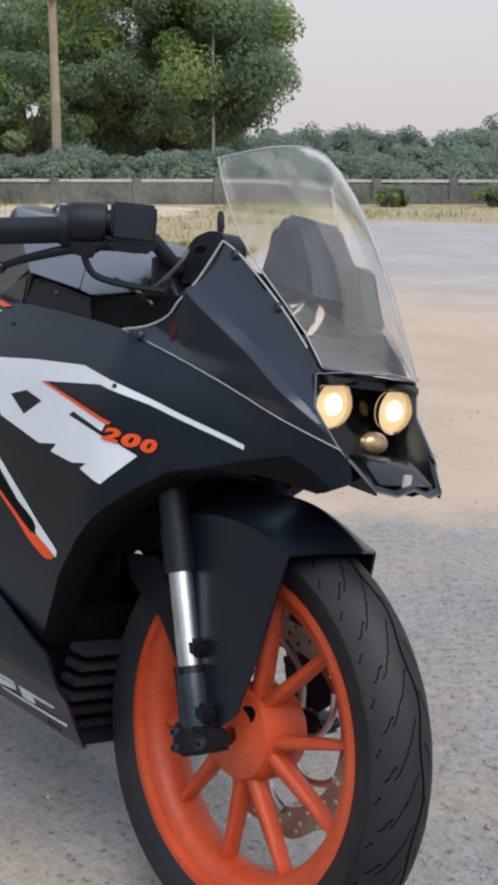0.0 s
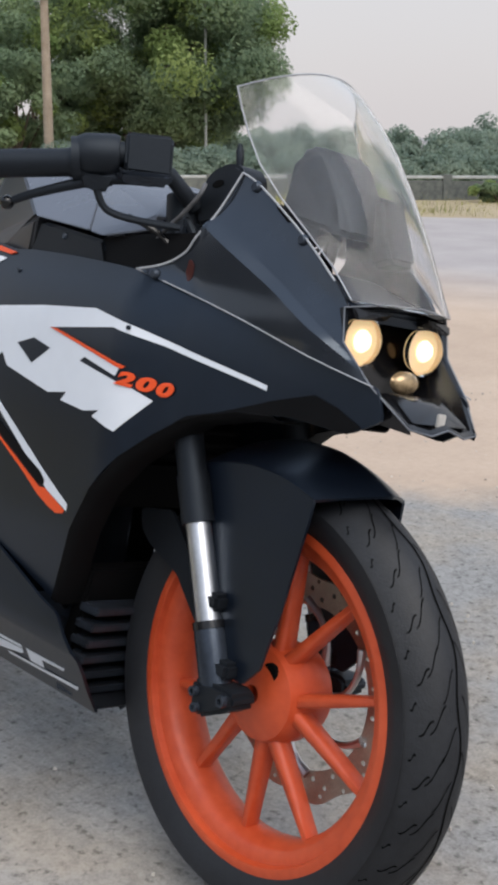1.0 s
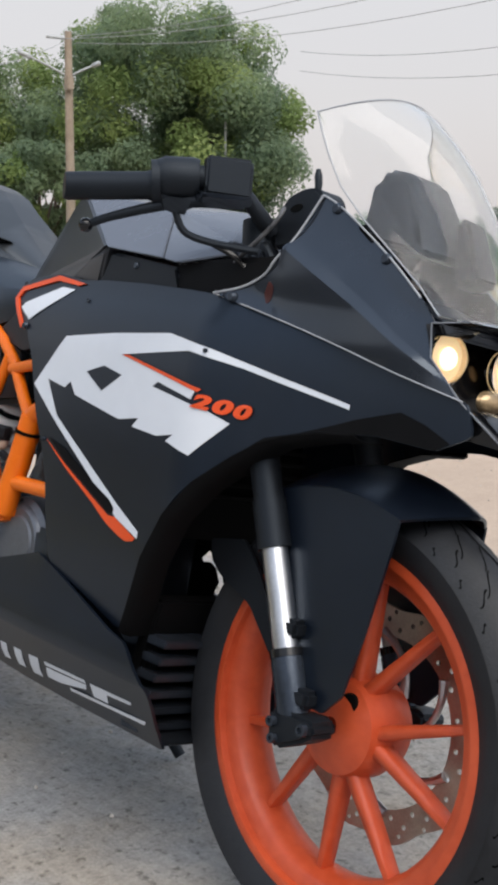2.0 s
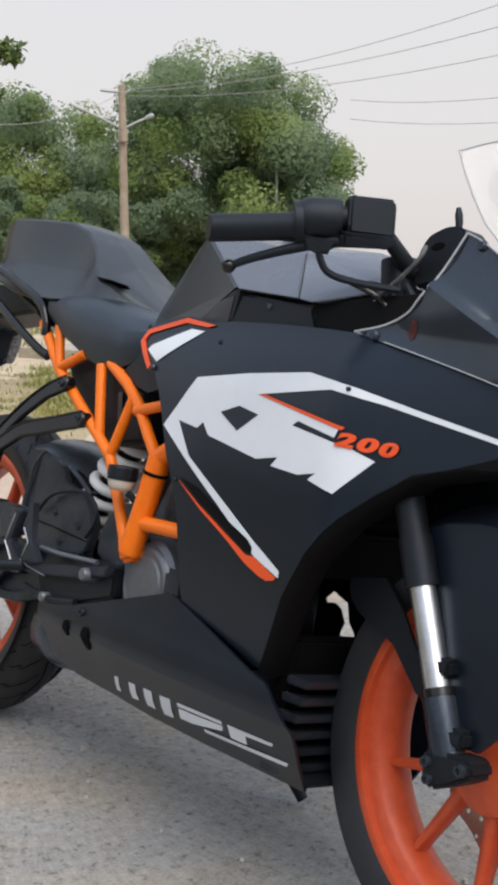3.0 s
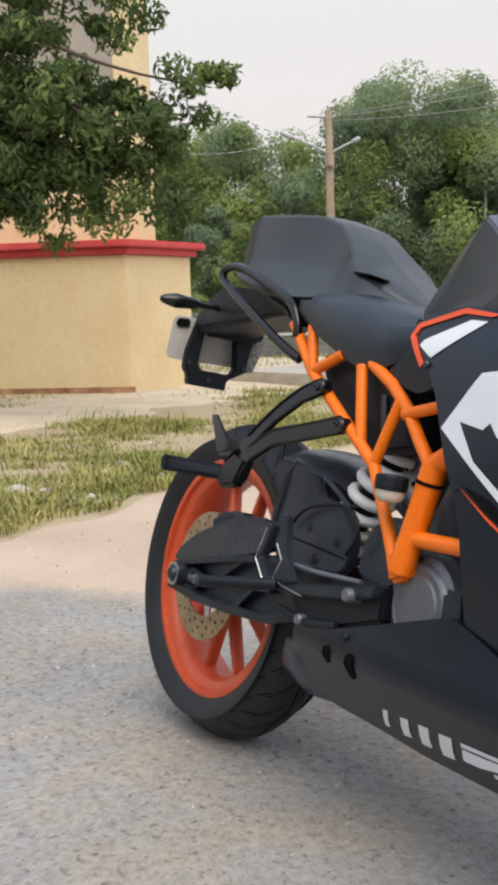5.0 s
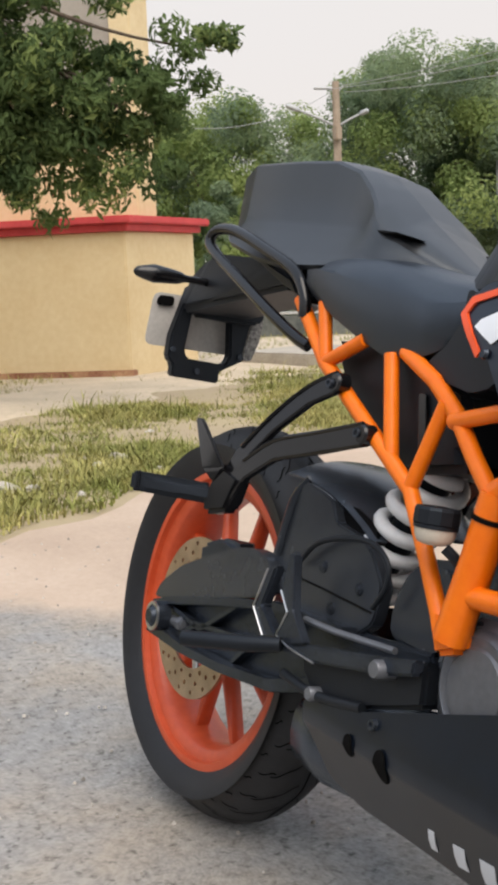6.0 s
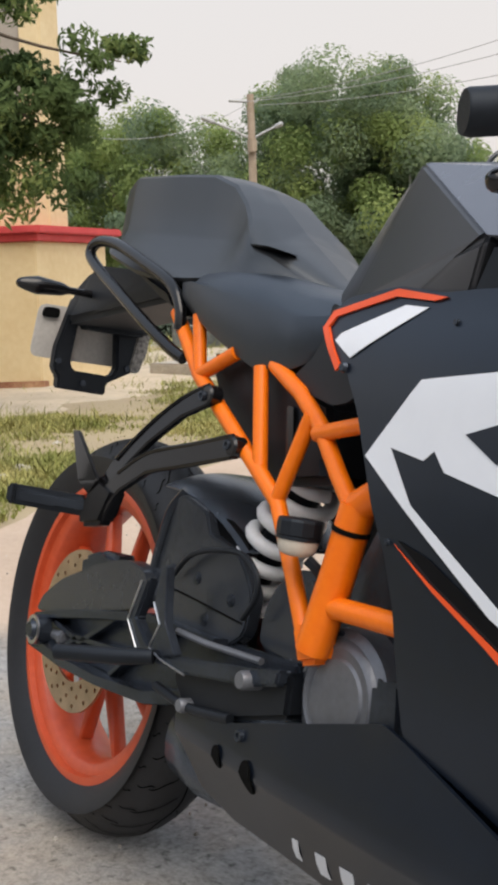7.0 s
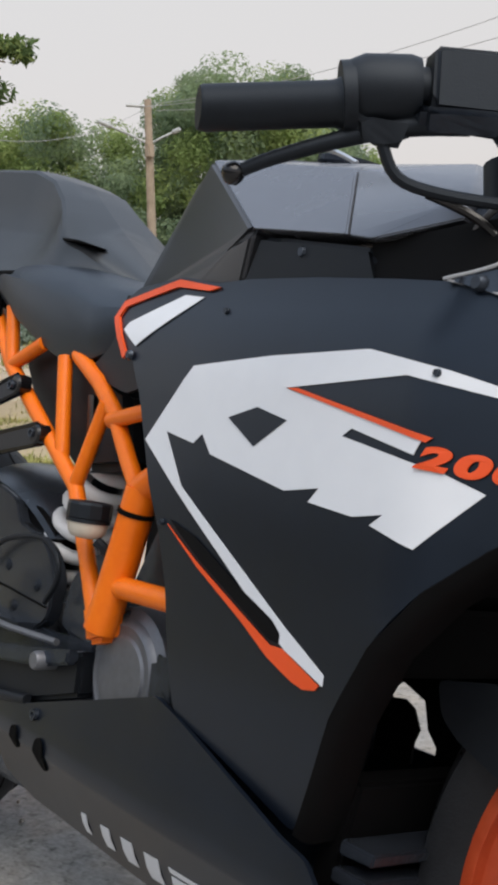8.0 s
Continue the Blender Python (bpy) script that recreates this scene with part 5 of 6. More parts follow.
    part("pillion_peg", hull([(0.232, -0.204, 0.526), (0.236, -0.204, 0.504), (0.148, -0.270, 0.526), (0.150, -0.270, 0.504), (0.205, -0.194, 0.526), (0.208, -0.194, 0.504), (0.126, -0.258, 0.526), (0.128, -0.258, 0.504)], 0.005), M_MATT, hang, "rubber-topped folding footpeg", mirror=mir)
    for k in range(6):
        q = Vector((0.222, -0.200, 0)).lerp(Vector((0.146, -0.258, 0)), 0.28 + 0.13 * k)
        part("peg_rib", hull([(q.x + a * 0.016 + b * 0.003, q.y + a * 0.013 - b * 0.004, z) for a in (-1, 1) for b in (-1, 1) for z in (0.502, 0.529)], 0.001), M_MATT, hang, mirror=mir)
    part("peg_tip", hull([(0.146, -0.272, 0.530), (0.122, -0.256, 0.530), (0.146, -0.272, 0.501), (0.122, -0.256, 0.501), (0.138, -0.280, 0.528), (0.115, -0.263, 0.528), (0.138, -0.280, 0.504), (0.115, -0.263, 0.504)], 0.003), M_MATT, hang, mirror=mir)
    part("heel_plate", hull([(0.208, -0.213, 0.548), (0.258, -0.208, 0.555), (0.152, -0.204, 0.612), (0.172, -0.203, 0.613), (0.208, -0.207, 0.548), (0.258, -0.203, 0.555), (0.152, -0.199, 0.612), (0.172, -0.198, 0.613), (0.235, -0.207, 0.530)], 0.002), M_GLOSS, hang, mirror=mir)
    for x, z in ((0.386, 0.680), (0.460, 0.625)):
        part("hanger_bolt", lathe([(0.0005, -0.148), (0.003, -0.148), (0.0035, -0.150), (0.0062, -0.150), (0.007, -0.144), (0.0005, -0.144)], 12, centre=(x, 0, z)), M_CAST, hang, mirror=mir)

S0, S1 = Vector((0.398, -0.055, 0.425)), Vector((0.540, -0.055, 0.632))
AX = (S1 - S0).normalized()
AU = Vector((AX.z, 0, -AX.x))


def coil(t0, t1, turns, r):
    """A helix round the shock's axis from share t0 to t1 of its length."""
    n = turns * 20
    return [S0.lerp(S1, t0 + (t1 - t0) * k / n) + r * math.cos(math.tau * turns * k / n) * AU + Vector((0, r * math.sin(math.tau * turns * k / n), 0)) for k in range(n + 1)]


shock = part("shock_absorber", tube([S0, S1], 0.020, 18), M_MATT, bike, "monoshock with white coil spring")
part("spring", tube(coil(0.10, 0.86, 6, 0.034), 0.0092, 10), M_SPRING, shock, "white coil spring")
part("lower_seat", tube([S0.lerp(S1, t) for t in (0.04, 0.06, 0.09)], 0.036, 22, radii=[0.030, 0.037, 0.034]), M_SPRING, shock)
part("preload_ring", tube([S0.lerp(S1, t) for t in (0.87, 0.90)], 0.030, 22), M_SPRING, shock)
part("rubber_cap", tube([S0.lerp(S1, t) for t in (0.90, 0.92, 1.05)], 0.036, 22, radii=[0.027, 0.031, 0.031]), M_BLACK_AND_SHADE, shock)
RES = (0.652, -0.166)
def cup(rows, n=24):
    """Rings of (radius, z) round the reservoir's upright axis."""
    return loft([[(RES[0] + r * math.cos(math.tau * k / n), RES[1] + r * math.sin(math.tau * k / n), z) for k in range(n)] for r, z in rows])


res = part("fluid_reservoir", cup([(0.010, 0.523), (0.017, 0.525), (0.0205, 0.530), (0.0222, 0.538), (0.0225, 0.546)]), M_MILKY, bike, "milky round brake fluid reservoir with black cap", smooth=50)
part("cap", cup([(0.0225, 0.5435), (0.0245, 0.545), (0.0245, 0.559), (0.0232, 0.562), (0.010, 0.563)], 12), M_MATT, res, "black ribbed cap", smooth=20)
part("clip", cup([(0.0238, 0.540), (0.0238, 0.544)], 24), M_MATT, res)
part("outlet", tube([(0.664, -0.160, 0.522), (0.672, -0.150, 0.512), (0.676, -0.135, 0.495)], 0.006, 8, 3), M_MATT, res)


def hugger_shell():
    """The guard over the tyre, rising away from it towards the engine, with a rounded shoulder."""
    rings = []
    for k in range(17):
        deg = 23 + 23 * k / 16
        a = radians(deg)
        ring = []
        for u in range(-10, 11):
            t = u / 10
            r = 0.388 + 0.0062 * (46 - deg) - 0.038 * abs(t) ** 2.8
            ring.append((REAR.x + r * math.cos(a), 0.098 * t, REAR.z + r * math.sin(a)))
        rings.append(ring)
    bm = loft(rings, close=False, caps=False)
    bmesh.ops.solidify(bm, geom=bm.faces[:], thickness=0.004)
    return bm


hugger = part("rear_hugger", hugger_shell(), M_HUGGER, bike, "dusty dark grey rear tyre hugger", smooth=60)
part("hugger_side", prism(rounded([(0.243, 0.438), (0.262, 0.452), (0.272, 0.492), (0.283, 0.530), (0.299, 0.553), (0.340, 0.545), (0.372, 0.536), (0.384, 0.510), (0.415, 0.505), (0.455, 0.496), (0.475, 0.480), (0.497, 0.452), (0.490, 0.404), (0.44, 0.372), (0.33, 0.378), (0.29, 0.385)], 0.012, 3), -0.106, -0.086, 0.006), M_HUGGER, hugger)
part("hugger_edge", tube([(0.262, -0.108, 0.448), (0.272, -0.108, 0.492), (0.283, -0.106, 0.530), (0.300, -0.098, 0.556)], 0.006, 8, 4), M_HUGGER, hugger)
# Black inset that paints the shade of the hugger's opening.
part("hugger_recess", prism(rounded([(0.376, 0.510), (0.372, 0.536), (0.405, 0.532), (0.452, 0.512), (0.462, 0.494), (0.392, 0.500)], 0.006, 3), -0.092, -0.080, 0.002), M_BLACK_AND_SHADE, hugger)
part("panel_seam", tube([(0.285, -0.1068, 0.430), (0.38, -0.1068, 0.425), (0.485, -0.1068, 0.418)], 0.0013, 6), M_GROOVE, hugger)
part("sprocket_guard", prism(rounded([(0.505, 0.395), (0.507, 0.440), (0.522, 0.472), (0.556, 0.498), (0.610, 0.500), (0.640, 0.43), (0.60, 0.385)], 0.02, 4), -0.098, -0.070, 0.008), M_HUGGER, bike, "dark grey rounded guard behind the frame", smooth=60)
# The shade behind the frame is put into this part's colour.
part("engine_back", hull(both([(0.60, 0.06, 0.42), (0.60, 0.06, 0.60), (0.66, 0.07, 0.70), (0.80, 0.08, 0.66), (0.80, 0.08, 0.42)]), 0.012), M_BLACK_AND_SHADE, bike, "engine parts behind the frame, shade put into their dead black")
part("tube_band", tube([(0.7075, -0.144, 0.557), (0.7085, -0.144, 0.562)], 0.0202, 16), M_GROOVE, bike)
for x, z in ((0.308, 0.452), (0.372, 0.452), (0.402, 0.405), (0.455, 0.440)):
    part("hugger_bolt", lathe([(0.0005, -0.110), (0.004, -0.110), (0.0045, -0.1085), (0.0075, -0.1085), (0.0085, -0.104), (0.0005, -0.104)], 12, centre=(x, 0, z)), M_CAST, hugger)
part("chain_hose", tube([(0.328, -0.116, 0.447), (0.370, -0.12, 0.480), (0.427, -0.12, 0.496), (0.485, -0.12, 0.500), (0.520, -0.12, 0.482), (0.524, -0.12, 0.455), (0.504, -0.12, 0.427)], 0.0036, 8, 5), M_MATT, hugger)
part("side_stand", tube([(0.66, 0.09, 0.27), (0.74, 0.15, 0.15), (0.80, 0.200, 0.055)], 0.010, 10), M_MATT, bike, "black side stand")

# ---------------------------------------------------------------- ground
def ground_material():
    m = bpy.data.materials.new("grey_gravel_and_dust")
    m.use_nodes = True
    n, l = m.node_tree.nodes, m.node_tree.links
    b = n["Principled BSDF"]
    tc = n.new("ShaderNodeTexCoord")

    def noise_node(scale, detail=6, rough=0.6):
        t = n.new("ShaderNodeTexNoise")
        t.inputs["Scale"].default_value, t.inputs["Detail"].default_value, t.inputs["Roughness"].default_value = scale, detail, rough
        l.new(tc.outputs["Object"], t.inputs["Vector"])
        return t

    def math_node(op, a, bb):
        t = n.new("ShaderNodeMath")
        t.operation = op
        for i, v in enumerate((a, bb)):
            if isinstance(v, (int, float)):
                t.inputs[i].default_value = v
            else:
                l.new(v, t.inputs[i])
        return t.outputs[0]

    def ramp_node(src, stops):
        r = n.new("ShaderNodeValToRGB")
        while len(r.color_ramp.elements) < len(stops):
            r.color_ramp.elements.new(0.5)
        for e, (p, c) in zip(r.color_ramp.elements, stops):
            e.position, e.color = p, (*c, 1)
        l.new(src, r.inputs[0])
        return r.outputs[0]
    patches, grain, grit = noise_node(1.3), noise_node(42, 9, 0.8), noise_node(170, 5, 0.75)
    gravel = ramp_node(math_node("ADD", math_node("MULTIPLY", patches.outputs[0], 0.24), math_node("ADD", math_node("MULTIPLY", grain.outputs[0], 0.43), math_node("MULTIPLY", grit.outputs[0], 0.33))),
                       [(0.40, (0.185, 0.180, 0.172)), (0.48, (0.275, 0.268, 0.257)), (0.58, (0.375, 0.365, 0.350))])
    # beige dusty patches and dark grit strewn over the grey
    beige = n.new("ShaderNodeMixRGB")
    beige.blend_type = "MULTIPLY"
    l.new(gravel, beige.inputs[1])
    l.new(ramp_node(noise_node(3.1, 4).outputs[0], [(0.40, (0.985, 1.0, 1.02)), (0.64, (1.10, 1.01, 0.90))]), beige.inputs[2])
    beige.inputs[0].default_value = 1.0
    strewn = n.new("ShaderNodeMixRGB")
    strewn.blend_type = "MULTIPLY"
    l.new(beige.outputs[0], strewn.inputs[1])
    l.new(ramp_node(noise_node(62, 3).outputs[0], [(0.30, (0.50, 0.51, 0.50)), (0.44, (1.0, 1.0, 1.0))]), strewn.inputs[2])
    strewn.inputs[0].default_value = 1.0
    gravel = strewn.outputs[0]
    dust = ramp_node(math_node("ADD", math_node("MULTIPLY", patches.outputs[0], 0.6), math_node("MULTIPLY", grain.outputs[0], 0.4)),
                     [(0.32, (0.39, 0.30, 0.23)), (0.52, (0.49, 0.385, 0.30)), (0.66, (0.56, 0.455, 0.365))])
    road = ramp_node(math_node("ADD", math_node("MULTIPLY", patches.outputs[0], 0.6), math_node("MULTIPLY", grain.outputs[0], 0.4)),
                     [(0.32, (0.31, 0.285, 0.28)), (0.66, (0.42, 0.39, 0.38))])
    # the dust lies along the verge, beyond the gravel apron
    sep = n.new("ShaderNodeSeparateXYZ")
    l.new(tc.outputs["Object"], sep.inputs[0])
    line = math_node("ADD", math_node("MULTIPLY", sep.outputs[0], -0.648), math_node("MULTIPLY", sep.outputs[1], 0.763))
    line = math_node("ADD", line, math_node("MULTIPLY", math_node("SUBTRACT", patches.outputs[0], 0.5), 0.9))
    mr = n.new("ShaderNodeMapRange")
    mr.inputs["From Min"].default_value, mr.inputs["From Max"].default_value = 0.87, 1.13
    l.new(line, mr.inputs["Value"])
    mix = n.new("ShaderNodeMixRGB")
    l.new(mr.outputs[0], mix.inputs[0])
    l.new(gravel, mix.inputs[1])
    l.new(dust, mix.inputs[2])
    mr2 = n.new("ShaderNodeMapRange")
    mr2.inputs["From Min"].default_value, mr2.inputs["From Max"].default_value = 4.6, 6.6
    l.new(sep.outputs[1], mr2.inputs["Value"])
    mix2 = n.new("ShaderNodeMixRGB")
    l.new(mr2.outputs[0], mix2.inputs[0])
    l.new(mix.outputs[0], mix2.inputs[1])
    l.new(road, mix2.inputs[2])
    l.new(mix2.outputs[0], b.inputs["Base Color"])
    b.inputs["Roughness"].default_value = 0.92
    b.inputs["Specular IOR Level"].default_value = 0.25
    bp = n.new("ShaderNodeBump")
    bp.inputs["Strength"].default_value, bp.inputs["Distance"].default_value = 0.42, 0.012
    l.new(math_node("ADD", grain.outputs[0], math_node("MULTIPLY", grit.outputs[0], 0.5)), bp.inputs["Height"])
    l.new(bp.outputs[0], b.inputs["Normal"])
    return m


def ground_sheet():
    bm = bmesh.new()
    marks = [-900, -400, -150, -70, -40, -25] + [x * 0.5 for x in range(-36, 13)] + [10, 25, 60, 200, 900]
    ys = [-900, -200, -60, -20, -8] + [y * 0.5 for y in range(-8, 41)] + [25, 40, 70, 150, 400, 900]
    grid = [[bm.verts.new((x, y, 0.006 * noise.noise((x * 0.9, y * 0.9, 0)) - 0.003 if abs(x) < 20 and abs(y) < 22 else -0.003)) for x in marks] for y in ys]
    for a, b in zip(grid, grid[1:]):
        for i in range(len(a) - 1):
            bm.faces.new((a[i], a[i + 1], b[i + 1], b[i]))
    return bm


tagged(part("ground", ground_sheet(), ground_material()), "grey gravelly ground with pale pinkish dust", "ground", kind="structure")
M_STONE = surface("pale_gravel", (0.40, 0.37, 0.33), 0.9, vary=0.3, scale=20, bump=0.4, bump_scale=90, random_tint=0.35)


def pebbles():
    rnd = random.Random(5)
    verts, faces = [], []
    for _ in range(1500):
        x, y = rnd.uniform(-2.2, 2.4), rnd.uniform(-1.2, 3.2)
        r = rnd.uniform(0.0015, 0.0045) * (1.7 if rnd.random() < 0.06 else 1)
        a0 = rnd.uniform(0, 6.28)
        base = len(verts)
        for k in range(5):
            a = a0 + math.tau * k / 5
            q = r * rnd.uniform(0.7, 1.2)
            verts.append((x + q * math.cos(a), y + q * math.sin(a), -0.002))
        for k in range(5):
            a = a0 + math.tau * k / 5
            q = r * rnd.uniform(0.45, 0.75)
            verts.append((x + q * math.cos(a), y + q * math.sin(a), r * rnd.uniform(0.45, 0.8)))
        for k in range(5):
            j = (k + 1) % 5
            faces.append((base + k, base + j, base + 5 + j, base + 5 + k))
        faces.append(tuple(base + 5 + k for k in range(5)))
    me = bpy.data.meshes.new("pebbles")
    me.from_pydata(verts, [], faces)
    me.materials.append(M_STONE)
    return new("pebbles", me)


tagged(pebbles(), "loose pale grit scattered over the ground", "gravel", kind="stuff")

# ---------------------------------------------------------------- verge with grass
EDGE_A, EDGE_B = Vector((-1.43, -0.97)), Vector((-10.71, 14.85))     # the line where the grass begins
ED = (EDGE_B - EDGE_A).normalized()
EN = Vector((-ED.y, ED.x))
M_VERGE = surface("verge_soil", (0.42, 0.335, 0.225), 0.95, vary=0.2, scale=1.8, second=(0.37, 0.305, 0.185), bump=0.5, bump_scale=30)
M_GRASS = surface("grass", (0.165, 0.215, 0.040), 0.7, vary=0.3, scale=1.5, second=(0.42, 0.37, 0.145), random_tint=0.45, spec=0.2)
M_SAND = surface("pale_sand_path", (0.50, 0.42, 0.31), 0.95, vary=0.18, scale=2.2, bump=0.3, bump_scale=40)


def verge_point(s, d):
    p = EDGE_A + ED * s + EN * d
    return p.x, p.y


def edge_off(s):
    return 0.22 * noise.noise((s * 0.9, 0, 7)) + 0.10 * noise.noise((s * 3.1, 2, 7))


def verge():
    bm = bmesh.new()
    rows = []
    S = [k * 0.25 for k in range(-16, 61)]
    D = [0, 0.12, 0.3, 0.6, 1, 1.6, 2.4, 3.5, 5, 8, 14, 26, 60]
    for s in S:
        row = []
        for i, d in enumerate(D):
            off = edge_off(s) if i < 5 else 0
            x, y = verge_point(s * (1 if d < 10 else 2.2) - (0 if d < 10 else 8), d + off)
            z = 0.0 - 0.006 if i == 0 else min(0.028, 0.01 + 0.02 * d) + 0.012 * noise.noise((x * 1.5, y * 1.5, 3))
            row.append(bm.verts.new((x, y, z)))
        rows.append(row)
    for a, b in zip(rows, rows[1:]):
        for i in range(len(a) - 1):
            bm.faces.new((a[i], b[i], b[i + 1], a[i + 1]))
    bmesh.ops.recalc_face_normals(bm, faces=bm.faces[:])
    if bm.faces[0].normal.z < 0:
        bmesh.ops.reverse_faces(bm, faces=bm.faces[:])
    return bm


tagged(part("verge", verge(), M_VERGE), "grassy earth verge beside the dusty road", "verge", kind="structure")


def blades(name, count, region, seed, tall, label, mat):
    """Grass as many thin bent blades in one sheet of stuff."""
    rnd = random.Random(seed)
    verts, faces = [], []
    made = 0
    while made < count:
        s, d = region(rnd)
        x, y = verge_point(s, d + edge_off(s) * max(0, 1 - d))
        if 0 < 0.85 * (x + 8.29) + 0.52 * (y - 3.5) < 1.25 + 0.5 * noise.noise((x * 1.7, y * 1.7, 4)) and rnd.random() < 0.96:
            continue                                    # the trodden path by the building
        clump = 1.5 * noise.noise((x * 1.1, y * 1.1, 11)) + 0.6 * noise.noise((x * 4.3, y * 4.3, 12)) + 0.25
        if rnd.random() > 0.38 + clump:
            continue
        made += 1
        h = tall * rnd.uniform(0.3, 1.1) * (0.55 + 0.9 * max(0, clump)) * (2.0 if rnd.random() < 0.03 else 1)
        a, lean = rnd.uniform(0, 6.28), rnd.uniform(0.1, 1.3)
        w = rnd.uniform(0.002, 0.0048) * (1 + d * 0.12)
        dx, dy = math.cos(a), math.sin(a)
        base = len(verts)
        z = 0.01
        for t, k in ((0, 1.0), (0.55, 0.75), (1.0, 0.08)):
            cx, cy, cz = x + dx * lean * h * t * t, y + dy * lean * h * t * t, z + h * t
            verts.append((cx - dy * w * k, cy + dx * w * k, cz))
            verts.append((cx + dy * w * k, cy - dx * w * k, cz))
        faces.append((base, base + 1, base + 3, base + 2))
        faces.append((base + 2, base + 3, base + 5, base + 4))
    me = bpy.data.meshes.new(name)
    me.from_pydata(verts, [], faces)
    me.materials.append(mat)
    return tagged(new(name, me), label, "grass", kind="stuff")


blades("grass", 115000, lambda r: (r.uniform(-2, 9), abs(r.gauss(0, 1)) * 1.9 + 0.05), 21, 0.055, "short patchy green and straw-coloured verge grass", M_GRASS)
blades("grass", 16000, lambda r: (r.uniform(7, 22), r.uniform(0.0, 9)), 22, 0.10, "rough green field grass at the roadside", M_GRASS)


def verge_stone(x, y, r, seed):
    """A pale broken lump with an uneven outline, half sunk in the grass."""
    r *= 0.75
    bm = bmesh.new()
    bmesh.ops.create_icosphere(bm, subdivisions=2, radius=1.0)
    for v in bm.verts:
        q = 1 + 0.45 * noise.noise(v.co * 1.3 + Vector((seed * 3.7, 0, 0)))
        v.co = Vector((v.co.x * r * 1.5 * q, v.co.y * r * q, max(-0.3, v.co.z) * r * 0.75 * q))
    ob = tagged(part("stone", bm, M_STONE, smooth=25), "pale broken stone lying in the verge grass", "stone", group="stones in the verge")
    ob.location = (x, y, 0.03)
    ob.rotation_euler = (0, 0, seed * 1.3)


for k, (x, y, r) in enumerate(((-3.57, 1.36, 0.055), (-3.42, 1.20, 0.035), (-3.66, 1.22, 0.03), (-3.08, 0.65, 0.06), (-3.02, 0.75, 0.035), (-3.11, 1.36, 0.028), (-4.4, 1.9, 0.03), (-2.75, 0.86, 0.025))):
    verge_stone(x, y, r, k)


def field():
    """Rough field that runs from the road to the boundary wall."""
    near, far = (Vector((-12.7, 7.7)), Vector((-5.6, 12.2))), (Vector((-24.36, 14.64)), Vector((-3.0, 28.0)))
    bm = bmesh.new()
    rows = []
    for i in range(41):
        t = i / 40
        a, b = near[0].lerp(near[1], t), far[0].lerp(far[1], t)
        a = a + Vector((-1, 0.3)) * 0.35 * noise.noise((t * 14, 0, 5))
        rows.append([bm.verts.new((*a.lerp(b, q), -0.006 if q == 0 else min(0.036, 0.01 + q * 0.3))) for q in (0, 0.03, 0.1, 0.25, 0.5, 0.75, 1.0)])
    for p, q in zip(rows, rows[1:]):
        for k in range(len(p) - 1):
            bm.faces.new((p[k], q[k], q[k + 1], p[k + 1]))
    bmesh.ops.recalc_face_normals(bm, faces=bm.faces[:])
    if bm.faces[0].normal.z < 0:
        bmesh.ops.reverse_faces(bm, faces=bm.faces[:])
    return bm


def field_spot(r):
    t, q = r.random(), r.random() ** 1.2
    p = Vector((-12.7, 7.7)).lerp(Vector((-5.6, 12.2)), t).lerp(Vector((-24.36, 14.64)).lerp(Vector((-3.0, 28.0)), t), q) - EDGE_A
    return p.dot(ED), p.dot(EN)


tagged(part("field", field(), M_VERGE), "rough green field before the old wall", "field", kind="structure")
blades("grass", 14000, field_spot, 23, 0.11, "rough green tufts in the field", M_GRASS)

# ---------------------------------------------------------------- building behind the verge
M_CREAM = surface("cream_wall_paint", (0.68, 0.525, 0.295), 0.85, vary=0.06, scale=2.0, second=(0.73, 0.60, 0.37), bump=0.12, bump_scale=80)
M_RED = surface("red_coping_paint", (0.55, 0.045, 0.055), 0.6, vary=0.15, scale=5, second=(0.62, 0.08, 0.08))
# Grey that puts the upper wall's shade into its colour; the roof shares it.
M_GREYWALL = surface("wall_shade_grey", (0.34, 0.31, 0.27), 0.9, vary=0.1, scale=2)
house = tagged(new("building"), "cream painted low building with red coping", "building")
C0 = Vector((-8.29, 3.50))
LEFT_DIR = Vector((-0.64, -0.77)).normalized()
RIGHT_DIR = Vector((-0.52, 0.85)).normalized()


def wall_box(a, b, depth, z0, z1, bevel=0.01):
    """A wall from plan point a to b, going back by depth."""
    d = (b - a).normalized()
    nrm = Vector((-d.y, d.x)) * depth
    return hull([(p.x, p.y, z) for p in (a, b, a + nrm, b + nrm) for z in (z0, z1)], bevel)


RW = 1.15
block_pts = [C0, C0 + LEFT_DIR * 6.0, C0 + LEFT_DIR * 6.0 + RIGHT_DIR * RW, C0 + RIGHT_DIR * RW]
part("wall", hull([(p.x, p.y, z) for p in block_pts for z in (-0.05, 1.33)], 0.01), M_CREAM, house)


def grown(pts, m):
    return [pts[0] - LEFT_DIR * m - RIGHT_DIR * m, pts[1] + LEFT_DIR * m - RIGHT_DIR * m, pts[2] + LEFT_DIR * m + RIGHT_DIR * m, pts[3] - LEFT_DIR * m + RIGHT_DIR * m]


part("coping", hull([(p.x, p.y, z) for p in grown(block_pts, 0.05) for z in (1.332, 1.395)], 0.008), M_RED, house, "red painted coping")
part("coping", hull([(p.x, p.y, z) for p in grown(block_pts, 0.11) for z in (1.397, 1.465)], 0.012), M_RED, house, "red painted coping")
